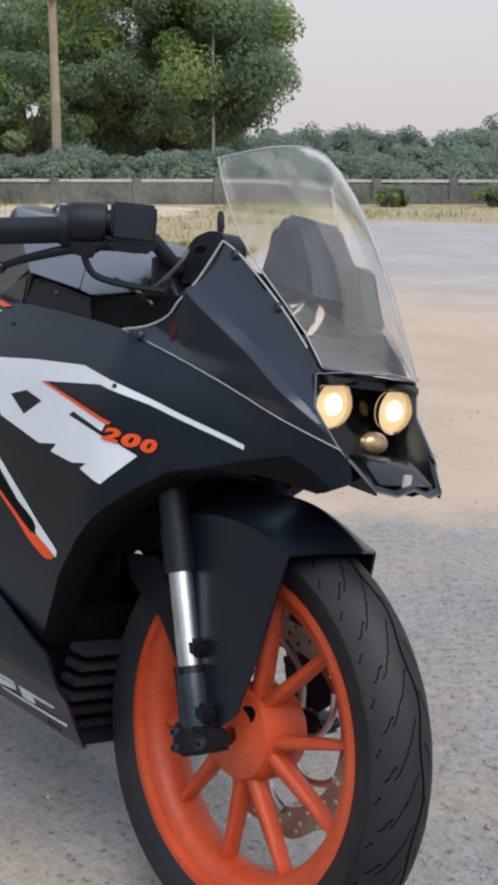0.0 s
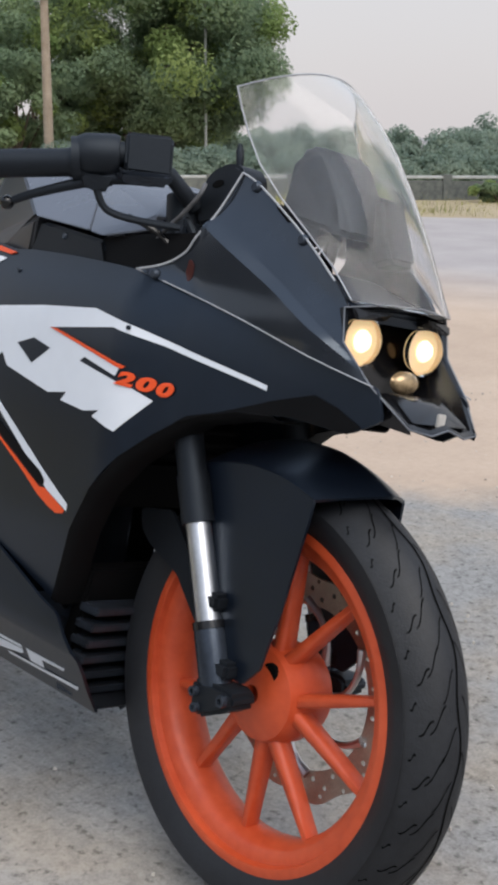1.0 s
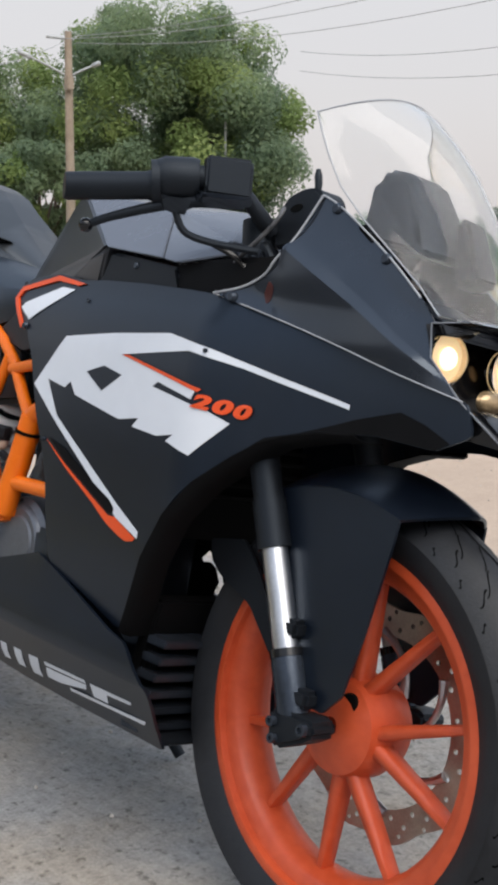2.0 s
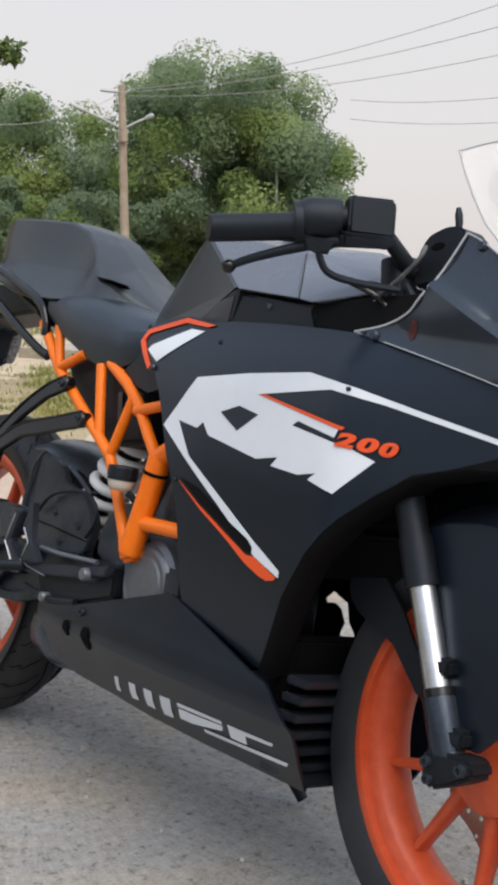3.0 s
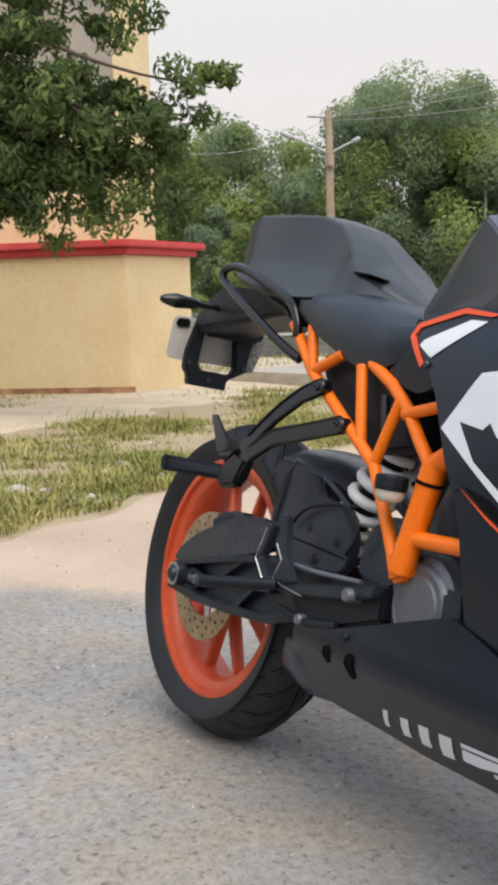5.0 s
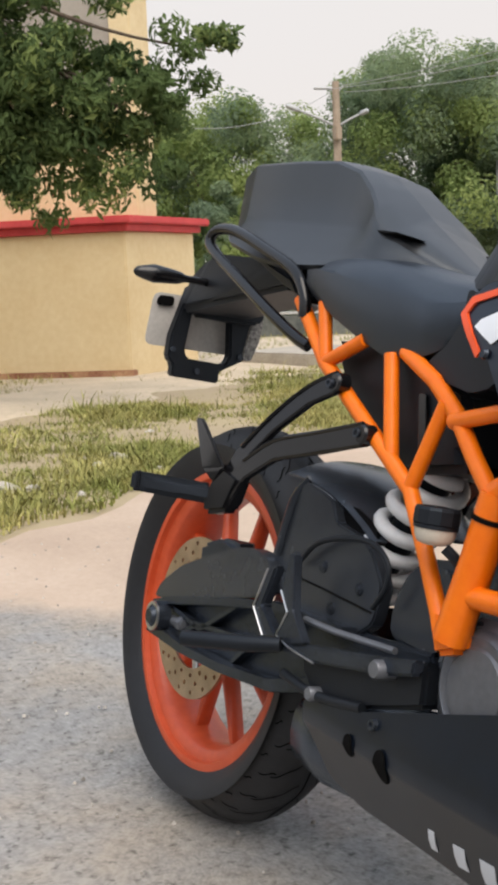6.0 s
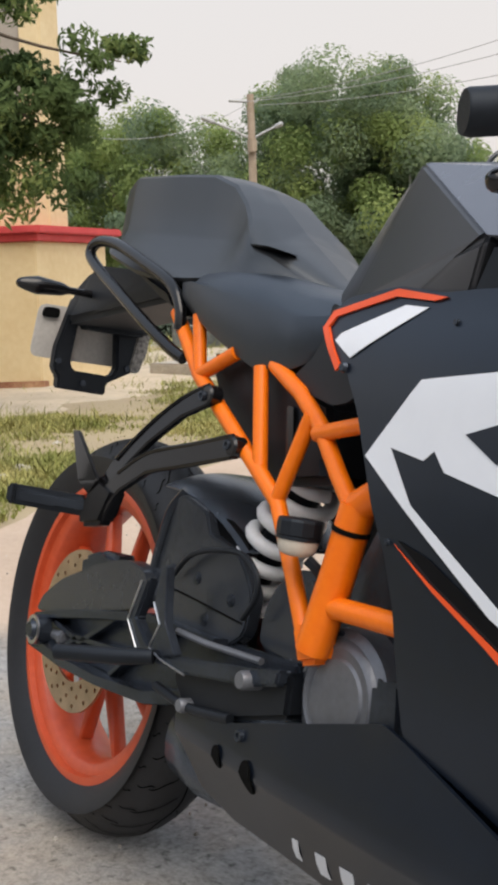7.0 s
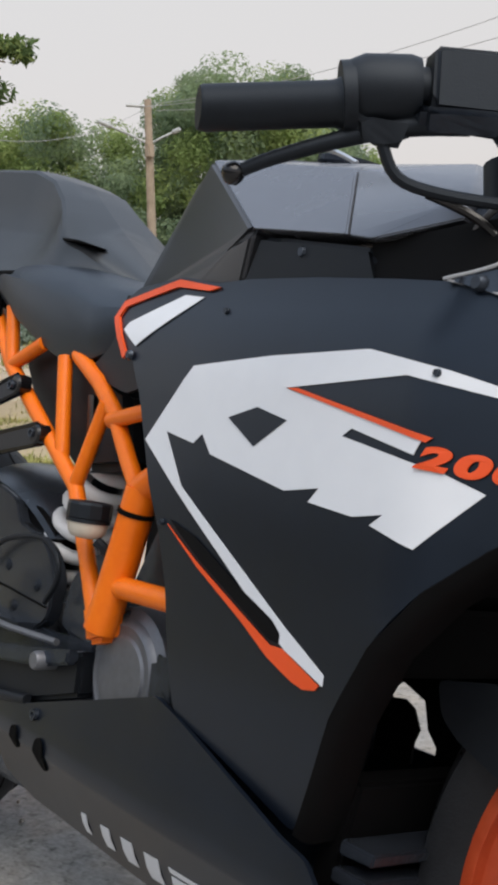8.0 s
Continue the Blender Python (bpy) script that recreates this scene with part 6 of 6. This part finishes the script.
part("plinth", hull([(p.x, p.y, z) for p in grown(block_pts, 0.02)[:2] + [block_pts[1] + RIGHT_DIR * 0.3, block_pts[0] + RIGHT_DIR * 0.1] for z in (-0.04, 0.10)], 0.006), surface("worn_red_brick", (0.30, 0.085, 0.05), 0.9, vary=0.4, scale=7, second=(0.50, 0.30, 0.17), bump=0.3), house, "worn red brick plinth")
P0 = C0 + LEFT_DIR * 0.05 + RIGHT_DIR * 0.33
part("pillar", hull([(p.x, p.y, z) for p in (P0, P0 + LEFT_DIR * 0.20, P0 + LEFT_DIR * 0.20 + RIGHT_DIR * 0.30, P0 + RIGHT_DIR * 0.30) for z in (1.466, 6.5)], 0.012), M_CREAM, house, "cream painted pillar")
U0 = P0 + LEFT_DIR * 0.201 + RIGHT_DIR * 0.05
part("upper_wall", hull([(p.x, p.y, z) for p in (U0, U0 + LEFT_DIR * 5.0, U0 + LEFT_DIR * 5.0 + RIGHT_DIR * 0.2, U0 + RIGHT_DIR * 0.2) for z in (1.466, 2.6)], 0.01), M_CREAM, house)
part("upper_band", hull([(p.x, p.y, z) for p in (U0 - RIGHT_DIR * 0.02, U0 + LEFT_DIR * 5.0 - RIGHT_DIR * 0.02, U0 + LEFT_DIR * 5.0 + RIGHT_DIR * 0.2, U0 + RIGHT_DIR * 0.2) for z in (2.602, 6.5)], 0.01), M_GREYWALL, house, "upper wall with its shade put into grey")
part("roof", hull([(p.x, p.y, z) for p in (P0 - LEFT_DIR * 0.3 - RIGHT_DIR * 0.3, U0 + LEFT_DIR * 5.2 - RIGHT_DIR * 0.3, U0 + LEFT_DIR * 5.2 + RIGHT_DIR * 1.0, P0 - LEFT_DIR * 0.3 + RIGHT_DIR * 1.0) for z in (6.502, 6.65)], 0.01), M_GREYWALL, house)


def sand_strip():
    bm = bmesh.new()
    rows = []
    for k in range(41):
        s = -5.0 + k * 0.3
        w0 = -1.45 + 0.35 * noise.noise((s * 0.8, 3, 3)) + 0.2 * noise.noise((s * 2.7, 8, 3))
        row = []
        for d in (w0, w0 * 0.5, 0.2, 0.8, 2.2):
            p = C0 + RIGHT_DIR * s + Vector((-RIGHT_DIR.y, RIGHT_DIR.x)) * d
            row.append(bm.verts.new((p.x, p.y, (0.022 if d == w0 else 0.046) + 0.006 * noise.noise((p.x * 2, p.y * 2, 0)))))
        rows.append(row)
    for a, b in zip(rows, rows[1:]):
        for i in range(len(a) - 1):
            bm.faces.new((a[i], b[i], b[i + 1], a[i + 1]))
    bmesh.ops.recalc_face_normals(bm, faces=bm.faces[:])
    if bm.faces[0].normal.z < 0:
        bmesh.ops.reverse_faces(bm, faces=bm.faces[:])
    return bm


tagged(part("path", sand_strip(), M_SAND), "pale sandy path along the building", "path", kind="structure")

M_CONCRETE = surface("worn_concrete", (0.36, 0.33, 0.28), 0.9, vary=0.25, scale=4, bump=0.3, bump_scale=40)
tagged(part("concrete_step", hull([(x, y, z) for x, y in ((-9.0, 4.95), (-7.75, 5.15), (-8.25, 6.3), (-9.4, 6.1)) for z in (-0.02, 0.15)], 0.02), M_CONCRETE), "low worn concrete step beside the building", "step")

# ---------------------------------------------------------------- trees
def leafy(name, low, high, through_leaf=0.5, scale=0.6):
    """Leaves: colour that changes from clump to clump and leaf to leaf, with light passing through them."""
    m = bpy.data.materials.new(name)
    m.use_nodes = True
    n, l = m.node_tree.nodes, m.node_tree.links
    b, out = n["Principled BSDF"], n["Material Output"]
    tc, ns, rp = n.new("ShaderNodeTexCoord"), n.new("ShaderNodeTexNoise"), n.new("ShaderNodeValToRGB")
    ns.inputs["Scale"].default_value, ns.inputs["Detail"].default_value = scale, 4
    l.new(tc.outputs["Object"], ns.inputs["Vector"])
    rp.color_ramp.elements[0].position, rp.color_ramp.elements[0].color = 0.36, (*low, 1)
    rp.color_ramp.elements[1].position, rp.color_ramp.elements[1].color = 0.64, (*high, 1)
    l.new(ns.outputs["Fac"], rp.inputs[0])
    ge, mr, hs = n.new("ShaderNodeNewGeometry"), n.new("ShaderNodeMapRange"), n.new("ShaderNodeHueSaturation")
    mr.inputs["To Min"].default_value, mr.inputs["To Max"].default_value = 0.86, 1.16
    l.new(ge.outputs["Random Per Island"], mr.inputs["Value"])
    l.new(mr.outputs[0], hs.inputs["Value"])
    l.new(rp.outputs[0], hs.inputs["Color"])
    l.new(hs.outputs[0], b.inputs["Base Color"])
    b.inputs["Roughness"].default_value, b.inputs["Specular IOR Level"].default_value = 0.7, 0.12
    tr, mx = n.new("ShaderNodeBsdfTranslucent"), n.new("ShaderNodeMixShader")
    l.new(hs.outputs[0], tr.inputs["Color"])
    mx.inputs[0].default_value = through_leaf
    l.new(b.outputs[0], mx.inputs[1])
    l.new(tr.outputs[0], mx.inputs[2])
    l.new(mx.outputs[0], out.inputs["Surface"])
    return m


M_BARK = surface("bark", (0.13, 0.10, 0.075), 0.9, vary=0.35, scale=6, bump=0.5, bump_scale=40)
# The distant trees' leaf tones are raised to put some haze into the colour.
M_LEAF = leafy("tree_leaves", (0.185, 0.255, 0.165), (0.31, 0.385, 0.215), through_leaf=0.55)
# Yellow-green tone that also stands for leaf clumps caught by the sun.
M_LEAF_LIGHT = leafy("lit_yellow_green_leaves", (0.205, 0.285, 0.105), (0.35, 0.42, 0.16), through_leaf=0.55)
M_LEAF_DARK = leafy("dark_leaves", (0.075, 0.12, 0.05), (0.17, 0.24, 0.09), scale=1.5)
# Paler, bluer base: distance haze is painted into these far leaves.
M_LEAF_FAR = leafy("far_leaves_haze_in_colour", (0.23, 0.30, 0.24), (0.31, 0.37, 0.29), through_leaf=0.6, scale=0.5)


def leaf_mesh(name, clumps, per, size, seed, mat, parent, flat=0.7, droop=0.0, wide=0.45):
    """A crown: many small leaf blades in clumps (centre, radius); droop turns their tips down."""
    rnd = random.Random(seed)
    verts, faces = [], []
    for (cx, cy, cz), cr in clumps:
        for _ in range(per):
            u = Vector((rnd.gauss(0, 1), rnd.gauss(0, 1), rnd.gauss(0, 1))).normalized()
            q = cr * (rnd.random() ** 0.4)
            p = Vector((cx, cy, cz)) + Vector((u.x * q, u.y * q, u.z * q * flat))
            nrm = (u * 1.3 + Vector((rnd.uniform(-0.8, 0.8), rnd.uniform(-0.8, 0.8), rnd.uniform(-0.2, 1.0)))).normalized()
            a = nrm.orthogonal().normalized()
            a = Matrix.Rotation(rnd.uniform(0, 6.28), 3, nrm) @ a
            if droop:
                a = (a + Vector((0, 0, -droop))).normalized()
                nrm = (nrm - a * nrm.dot(a)).normalized()
            b = nrm.cross(a)
            s = size * rnd.uniform(0.6, 1.4)
            base = len(verts)
            for x, y in ((-1, 0), (-0.2, wide), (1, 0.05), (-0.2, -wide)):
                bend = -0.18 * x * x
                verts.append(tuple(p + a * (x * s) + b * (y * s) + nrm * (bend * s)))
            faces.append((base, base + 1, base + 2, base + 3))
    me = bpy.data.meshes.new(name)
    me.from_pydata(verts, [], faces)
    me.materials.append(mat)
    ob = new(name, me)
    ob.parent = parent
    return ob


def make_tree(x, y, height, radius, trunk_h, seed, label, clumps=70, per=240, leaf=0.10, mat=None, light=0.25, trunk_r=0.16, lean=(0, 0)):
    rnd = random.Random(seed)
    t = tagged(new("tree"), label, "tree")
    t.location = (x, y, 0)
    hz = (height - trunk_h) * 0.5
    low = trunk_h + 0.84 * hz
    centres = []
    for k in range(clumps):
        u = Vector((rnd.gauss(0, 1), rnd.gauss(0, 1), rnd.gauss(0, 1))).normalized()
        q = rnd.uniform(0.50, 1.0)
        wob = 1 + 0.22 * noise.noise((u.x * 2 + seed, u.y * 2, u.z * 2))
        up = max(0, u.z)
        c = Vector(((u.x * radius + up * lean[0]) * q * wob, (u.y * radius + up * lean[1]) * q * wob, low + u.z * hz * (1.16 if u.z > 0 else 0.84) * q * wob))
        centres.append((tuple(c), radius * rnd.uniform(0.15, 0.27)))
    part("trunk", tube([(0, 0, -0.1), (0.05, 0.02, trunk_h * 0.5), (0.0, 0.08, trunk_h), (0.1, 0.05, trunk_h + hz)], trunk_r, 10, 3, radii=[trunk_r * 1.3, trunk_r, trunk_r * 0.8, trunk_r * 0.35]), M_BARK, t)
    for k in range(8):
        c = Vector(centres[k * (clumps // 8)][0]) * 0.8
        s = Vector((0, 0.05, trunk_h * rnd.uniform(0.7, 1.2)))
        part("limb", tube([s, s.lerp(c, 0.45) + Vector((0, 0, 0.12 * radius)), c], trunk_r * 0.4, 7, 3, radii=[trunk_r * 0.55, trunk_r * 0.32, trunk_r * 0.1]), M_BARK, t)
    cut = int(len(centres) * light)
    leaf_mesh("crown", centres[cut:], per, leaf, seed, mat or M_LEAF, t, flat=0.85)
    if cut:
        leaf_mesh("crown", centres[:cut], per, leaf, seed + 1, M_LEAF_LIGHT, t, flat=0.85)
    return t


make_tree(-20.5, 17.0, 6.30, 3.0, 0.6, 31, "large dense green roadside tree", clumps=190, per=780, leaf=0.055, lean=(-0.45, -0.65))
make_tree(-26.3, 14.1, 5.83, 3.12, 1.0, 32, "bushy yellow-green tree behind the pole", clumps=90, per=640, leaf=0.06, light=0.6)
make_tree(-30.3, 13.8, 6.37, 3.33, 1.0, 33, "bushy green tree behind the building", clumps=80, per=560, leaf=0.065, light=0.5)
make_tree(-25.2, 20.4, 6.15, 3.12, 0.9, 34, "dense dark green tree in the row", clumps=70, per=560, leaf=0.06)
make_tree(-20.9, 13.2, 3.3, 1.7, 0.2, 37, "low shaded tree filling the row behind the pole", clumps=54, per=420, leaf=0.055, trunk_r=0.08)
make_tree(-21.6, 11.7, 3.0, 1.6, 0.2, 38, "low shaded tree filling the row behind the pole", clumps=50, per=420, leaf=0.055, light=0.5, trunk_r=0.08)
make_tree(-23.1, 15.0, 3.61, 1.87, 0.4, 35, "low dark green tree under the taller ones", clumps=44, per=420, leaf=0.055, trunk_r=0.08)
make_tree(-26.9, 10.5, 5.30, 2.91, 0.8, 36, "leafy green tree beside the building", clumps=70, per=560, leaf=0.065, light=0.5)
rnd = random.Random(9)
for k in range(18):
    t = k / 17
    x, y = -19.0 + 9.6 * t + rnd.uniform(-0.5, 0.5), 9.8 + 13.2 * t + rnd.uniform(-0.8, 0.8)
    make_tree(x, y, rnd.uniform(0.56, 0.72), rnd.uniform(1.0, 1.4), 0.02, 60 + k, "scrub behind the old wall, haze put into its bluish green", clumps=40, per=260, leaf=0.05, mat=M_LEAF_FAR, light=0, trunk_r=0.03)
for k in range(14):
    t = k / 13
    x, y = -34.2 + 12.5 * t, 18.1 + 15.6 * t
    make_tree(x + rnd.uniform(-1, 1), y + rnd.uniform(-1, 1), rnd.uniform(0.95, 1.40), rnd.uniform(1.7, 2.3), 0.08, 90 + k, "bush behind the wall, haze put into its pale green", clumps=32, per=230, leaf=0.07, mat=M_LEAF_FAR, light=0, trunk_r=0.05)

for k, (x, y, r) in enumerate(((-8.6, 13.9, 0.35), (-8.1, 14.2, 0.45), (-9.6, 12.6, 0.25))):
    make_tree(x, y, 0.34, r, 0.05, 120 + k, "low green bush in front of the boundary wall", clumps=26, per=200, leaf=0.05, light=0.3, trunk_r=0.02)

# overhanging branch in front of the building
branch = tagged(new("tree"), "tree reaching over with drooping dark green branches", "tree")
part("trunk", tube([(-7.94, -0.87, -0.10), (-7.89, -0.77, 1.54), (-7.63, -0.25, 2.98), (-7.17, 0.43, 3.60)], 0.14, 10, 4, radii=[0.2, 0.16, 0.11, 0.06]), M_BARK, branch)
rnd = random.Random(14)
stems = [[(-7.22, 0.49, 3.70), (-6.50, 1.53, 2.98), (-5.87, 2.36, 2.51), (-5.62, 3.04, 2.36)], [(-7.01, 0.59, 3.39), (-6.39, 1.53, 2.57), (-6.08, 2.05, 2.00), (-6.03, 2.31, 1.76)],
         [(-7.22, 0.49, 3.90), (-6.49, 1.32, 3.39), (-5.97, 2.15, 3.08), (-5.83, 2.63, 3.00)], [(-7.00, 0.27, 3.08), (-6.49, 1.21, 2.41), (-6.18, 1.68, 2.00), (-6.18, 1.84, 1.74)], [(-7.11, 0.38, 3.49), (-6.39, 1.63, 2.67), (-5.92, 2.31, 2.10), (-5.77, 2.68, 1.90)],
         [(-7.22, 0.27, 3.70), (-6.59, 1.00, 2.98), (-6.33, 1.36, 2.46), (-6.28, 1.52, 2.05)], [(-7.22, 0.27, 3.49), (-6.69, 0.90, 2.67), (-6.43, 1.21, 2.15), (-6.38, 1.37, 1.90)],
         [(-7.10, 0.45, 3.30), (-6.60, 1.30, 2.45), (-6.35, 1.75, 1.95), (-6.28, 1.90, 1.72)], [(-7.10, 0.35, 3.10), (-6.62, 1.20, 2.20), (-6.42, 1.58, 1.85), (-6.36, 1.72, 1.66)],
         [(-7.05, 0.40, 3.20), (-6.50, 1.50, 2.50), (-6.20, 2.10, 1.98), (-6.12, 2.30, 1.74)], [(-7.05, 0.45, 3.40), (-6.45, 1.60, 2.60), (-6.10, 2.25, 2.25), (-5.95, 2.60, 2.10)],
         [(-7.20, 0.10, 3.40), (-6.90, 0.70, 2.60), (-6.80, 0.90, 2.10), (-6.75, 1.00, 1.75)]]
cl = []
for st in stems:
    part("twig", tube(st, 0.02, 7, 4, radii=[0.035, 0.022, 0.012, 0.005]), M_BARK, branch)
    for k in range(34):
        t = rnd.uniform(0.12, 1.0) * 3
        i = min(2, int(t))
        p = Vector(st[i]).lerp(Vector(st[i + 1]), t - i)
        cl.append((tuple(p + Vector((rnd.gauss(0, 0.18), rnd.gauss(0, 0.18), rnd.gauss(-0.05, 0.18)))), rnd.uniform(0.09, 0.22)))
# Extra crown clumps out of view, added to shade the building's left face.
for k in range(110):
    cl.append(((-7.45 + rnd.gauss(0, 0.7), 0.1 + rnd.gauss(0, 0.55), 3.2 + rnd.gauss(0, 0.8)), rnd.uniform(0.25, 0.45)))
leaf_mesh("leaves", cl, 120, 0.035, 77, M_LEAF_DARK, branch, flat=0.75, droop=0.7, wide=0.36)
# Every third clump gets extra leaves in the sunlit tone.
leaf_mesh("leaves", cl[::3], 60, 0.037, 78, M_LEAF_LIGHT, branch, flat=0.75, droop=0.7, wide=0.36)

# ---------------------------------------------------------------- lamp pole and wires
M_POLE = surface("weathered_pole", (0.33, 0.26, 0.19), 0.85, vary=0.2, scale=5, second=(0.42, 0.34, 0.26), bump=0.3, bump_scale=30)
M_LAMP = surface("grey_lamp_metal", (0.40, 0.41, 0.41), 0.5, metal=0.3, vary=0.1)
POLE = Vector((-18.16, 12.33, 0))
pole = tagged(new("street_lamp"), "weathered utility pole with two street lamp arms", "street lamp")
pole.location = POLE
part("pole", tube([(0, 0, -0.1), (0, 0, 2.5), (0, 0, 4.60)], 0.085, 14, radii=[0.105, 0.085, 0.07]), M_POLE, pole)
A = Vector((0.55, 0.84, 0)).normalized()
for sgn, out, rise in ((1, 0.62, 0.26), (-1, 0.97, 0.43)):
    def arm_at(q, sgn=sgn, out=out, rise=rise):
        return A * (sgn * (0.05 + (out - 0.05) * q)) + Vector((0, 0, 3.78 + rise * q ** 0.9))
    part("arm", tube([arm_at(q) for q in (0, 0.3, 0.55, 0.75)], 0.024, 8, 4), M_LAMP, pole)
    part("lamp_head", tube([arm_at(q) for q in (0.68, 0.76, 0.95, 1.0)], 0.05, 10, radii=[0.02, 0.05, 0.05, 0.02]), M_LAMP, pole)
part("junction_box", block(0.10, -0.06, 3.62, 0.16, 0.14, 0.26, 0.02), M_POLE, pole)
part("crossarm", tube([A * -0.42 + Vector((0, 0, 4.50)), A * 0.10 + Vector((0, 0, 4.46))], 0.03, 8), M_LAMP, pole)
M_WIRE = surface("grey_wire", (0.36, 0.36, 0.37), 0.7, vary=0.1)
for a, b in (((-18.12, 12.43, 4.52), (-5.88, 12.79, 5.04)), ((-18.30, 12.12, 4.46), (-5.88, 13.00, 4.68)), ((-18.10, 12.46, 4.40), (-5.89, 13.22, 4.26)), ((-17.53, 17.94, 4.73), (-4.83, 14.03, 3.85)), ((-17.53, 17.94, 4.32), (-4.84, 14.46, 3.44)), ((-18.20, 12.27, 4.42), (-17.54, 8.04, 3.65))):
    a, b = Vector(a), Vector(b)
    pts = [a.lerp(b, t / 12) - Vector((0, 0, 0.35 * 4 * (t / 12) * (1 - t / 12))) for t in range(13)]
    tagged(part("overhead_wire", tube(pts, 0.006, 5), M_WIRE), "thin sagging overhead power line", "wire", group="overhead wires")
tagged(part("thin_post", tube([(-18.6, 16.7, 0), (-18.6, 16.7, 3.95)], 0.03, 8), M_LAMP), "thin pale grey post among the trees", "post")

# low boundary wall across the field
M_COPING = surface("pale_coping", (0.46, 0.47, 0.46), 0.85, vary=0.2, scale=3)
M_WALL = surface("old_dark_wall", (0.085, 0.10, 0.105), 0.9, vary=0.4, scale=1.5, second=(0.19, 0.20, 0.18), bump=0.3, bump_scale=20)
wallA, wallB = Vector((-13.6, 7.9)), Vector((-7.4, 16.8))
bw = tagged(new("boundary_wall"), "low dark weathered boundary wall with a pale coping", "wall")
d = (wallB - wallA).normalized()
nrm = Vector((-d.y, d.x))
count = 9
L = (wallB - wallA).length
for k in range(count):
    a, b = wallA + d * (L * k / count + 0.06), wallA + d * (L * (k + 1) / count - 0.06)
    part("panel", wall_box(a, b, 0.08, -0.1, 0.34 + 0.02 * math.sin(k * 7), 0.008), M_WALL, bw)
    part("coping", wall_box(a, b, 0.13, 0.36, 0.40, 0.006), M_COPING, bw)
    p = wallA + d * (L * k / count)
    part("post", hull([(p.x + u * 0.07 * d.x + v * 0.10 * nrm.x, p.y + u * 0.07 * d.y + v * 0.10 * nrm.y, z) for u in (-1, 1) for v in (-0.2, 1) for z in (-0.1, 0.42)], 0.01), M_WALL, bw)

# plain unseen wall added behind the camera to darken the flank's reflections
M_REFLECTED_WALL = surface("dark_reflected_wall", (0.22, 0.225, 0.215), 0.9, vary=0.3, scale=1.2, bump=0.3, bump_scale=15)
tagged(part("unseen_wall_south", hull([(x, y, z) for x in (-30, 40) for y in (-10.4, -10.0) for z in (-0.1, 3.0)], 0.02), M_REFLECTED_WALL), "plain dark wall added out of view to dim reflections", "wall", kind="structure")
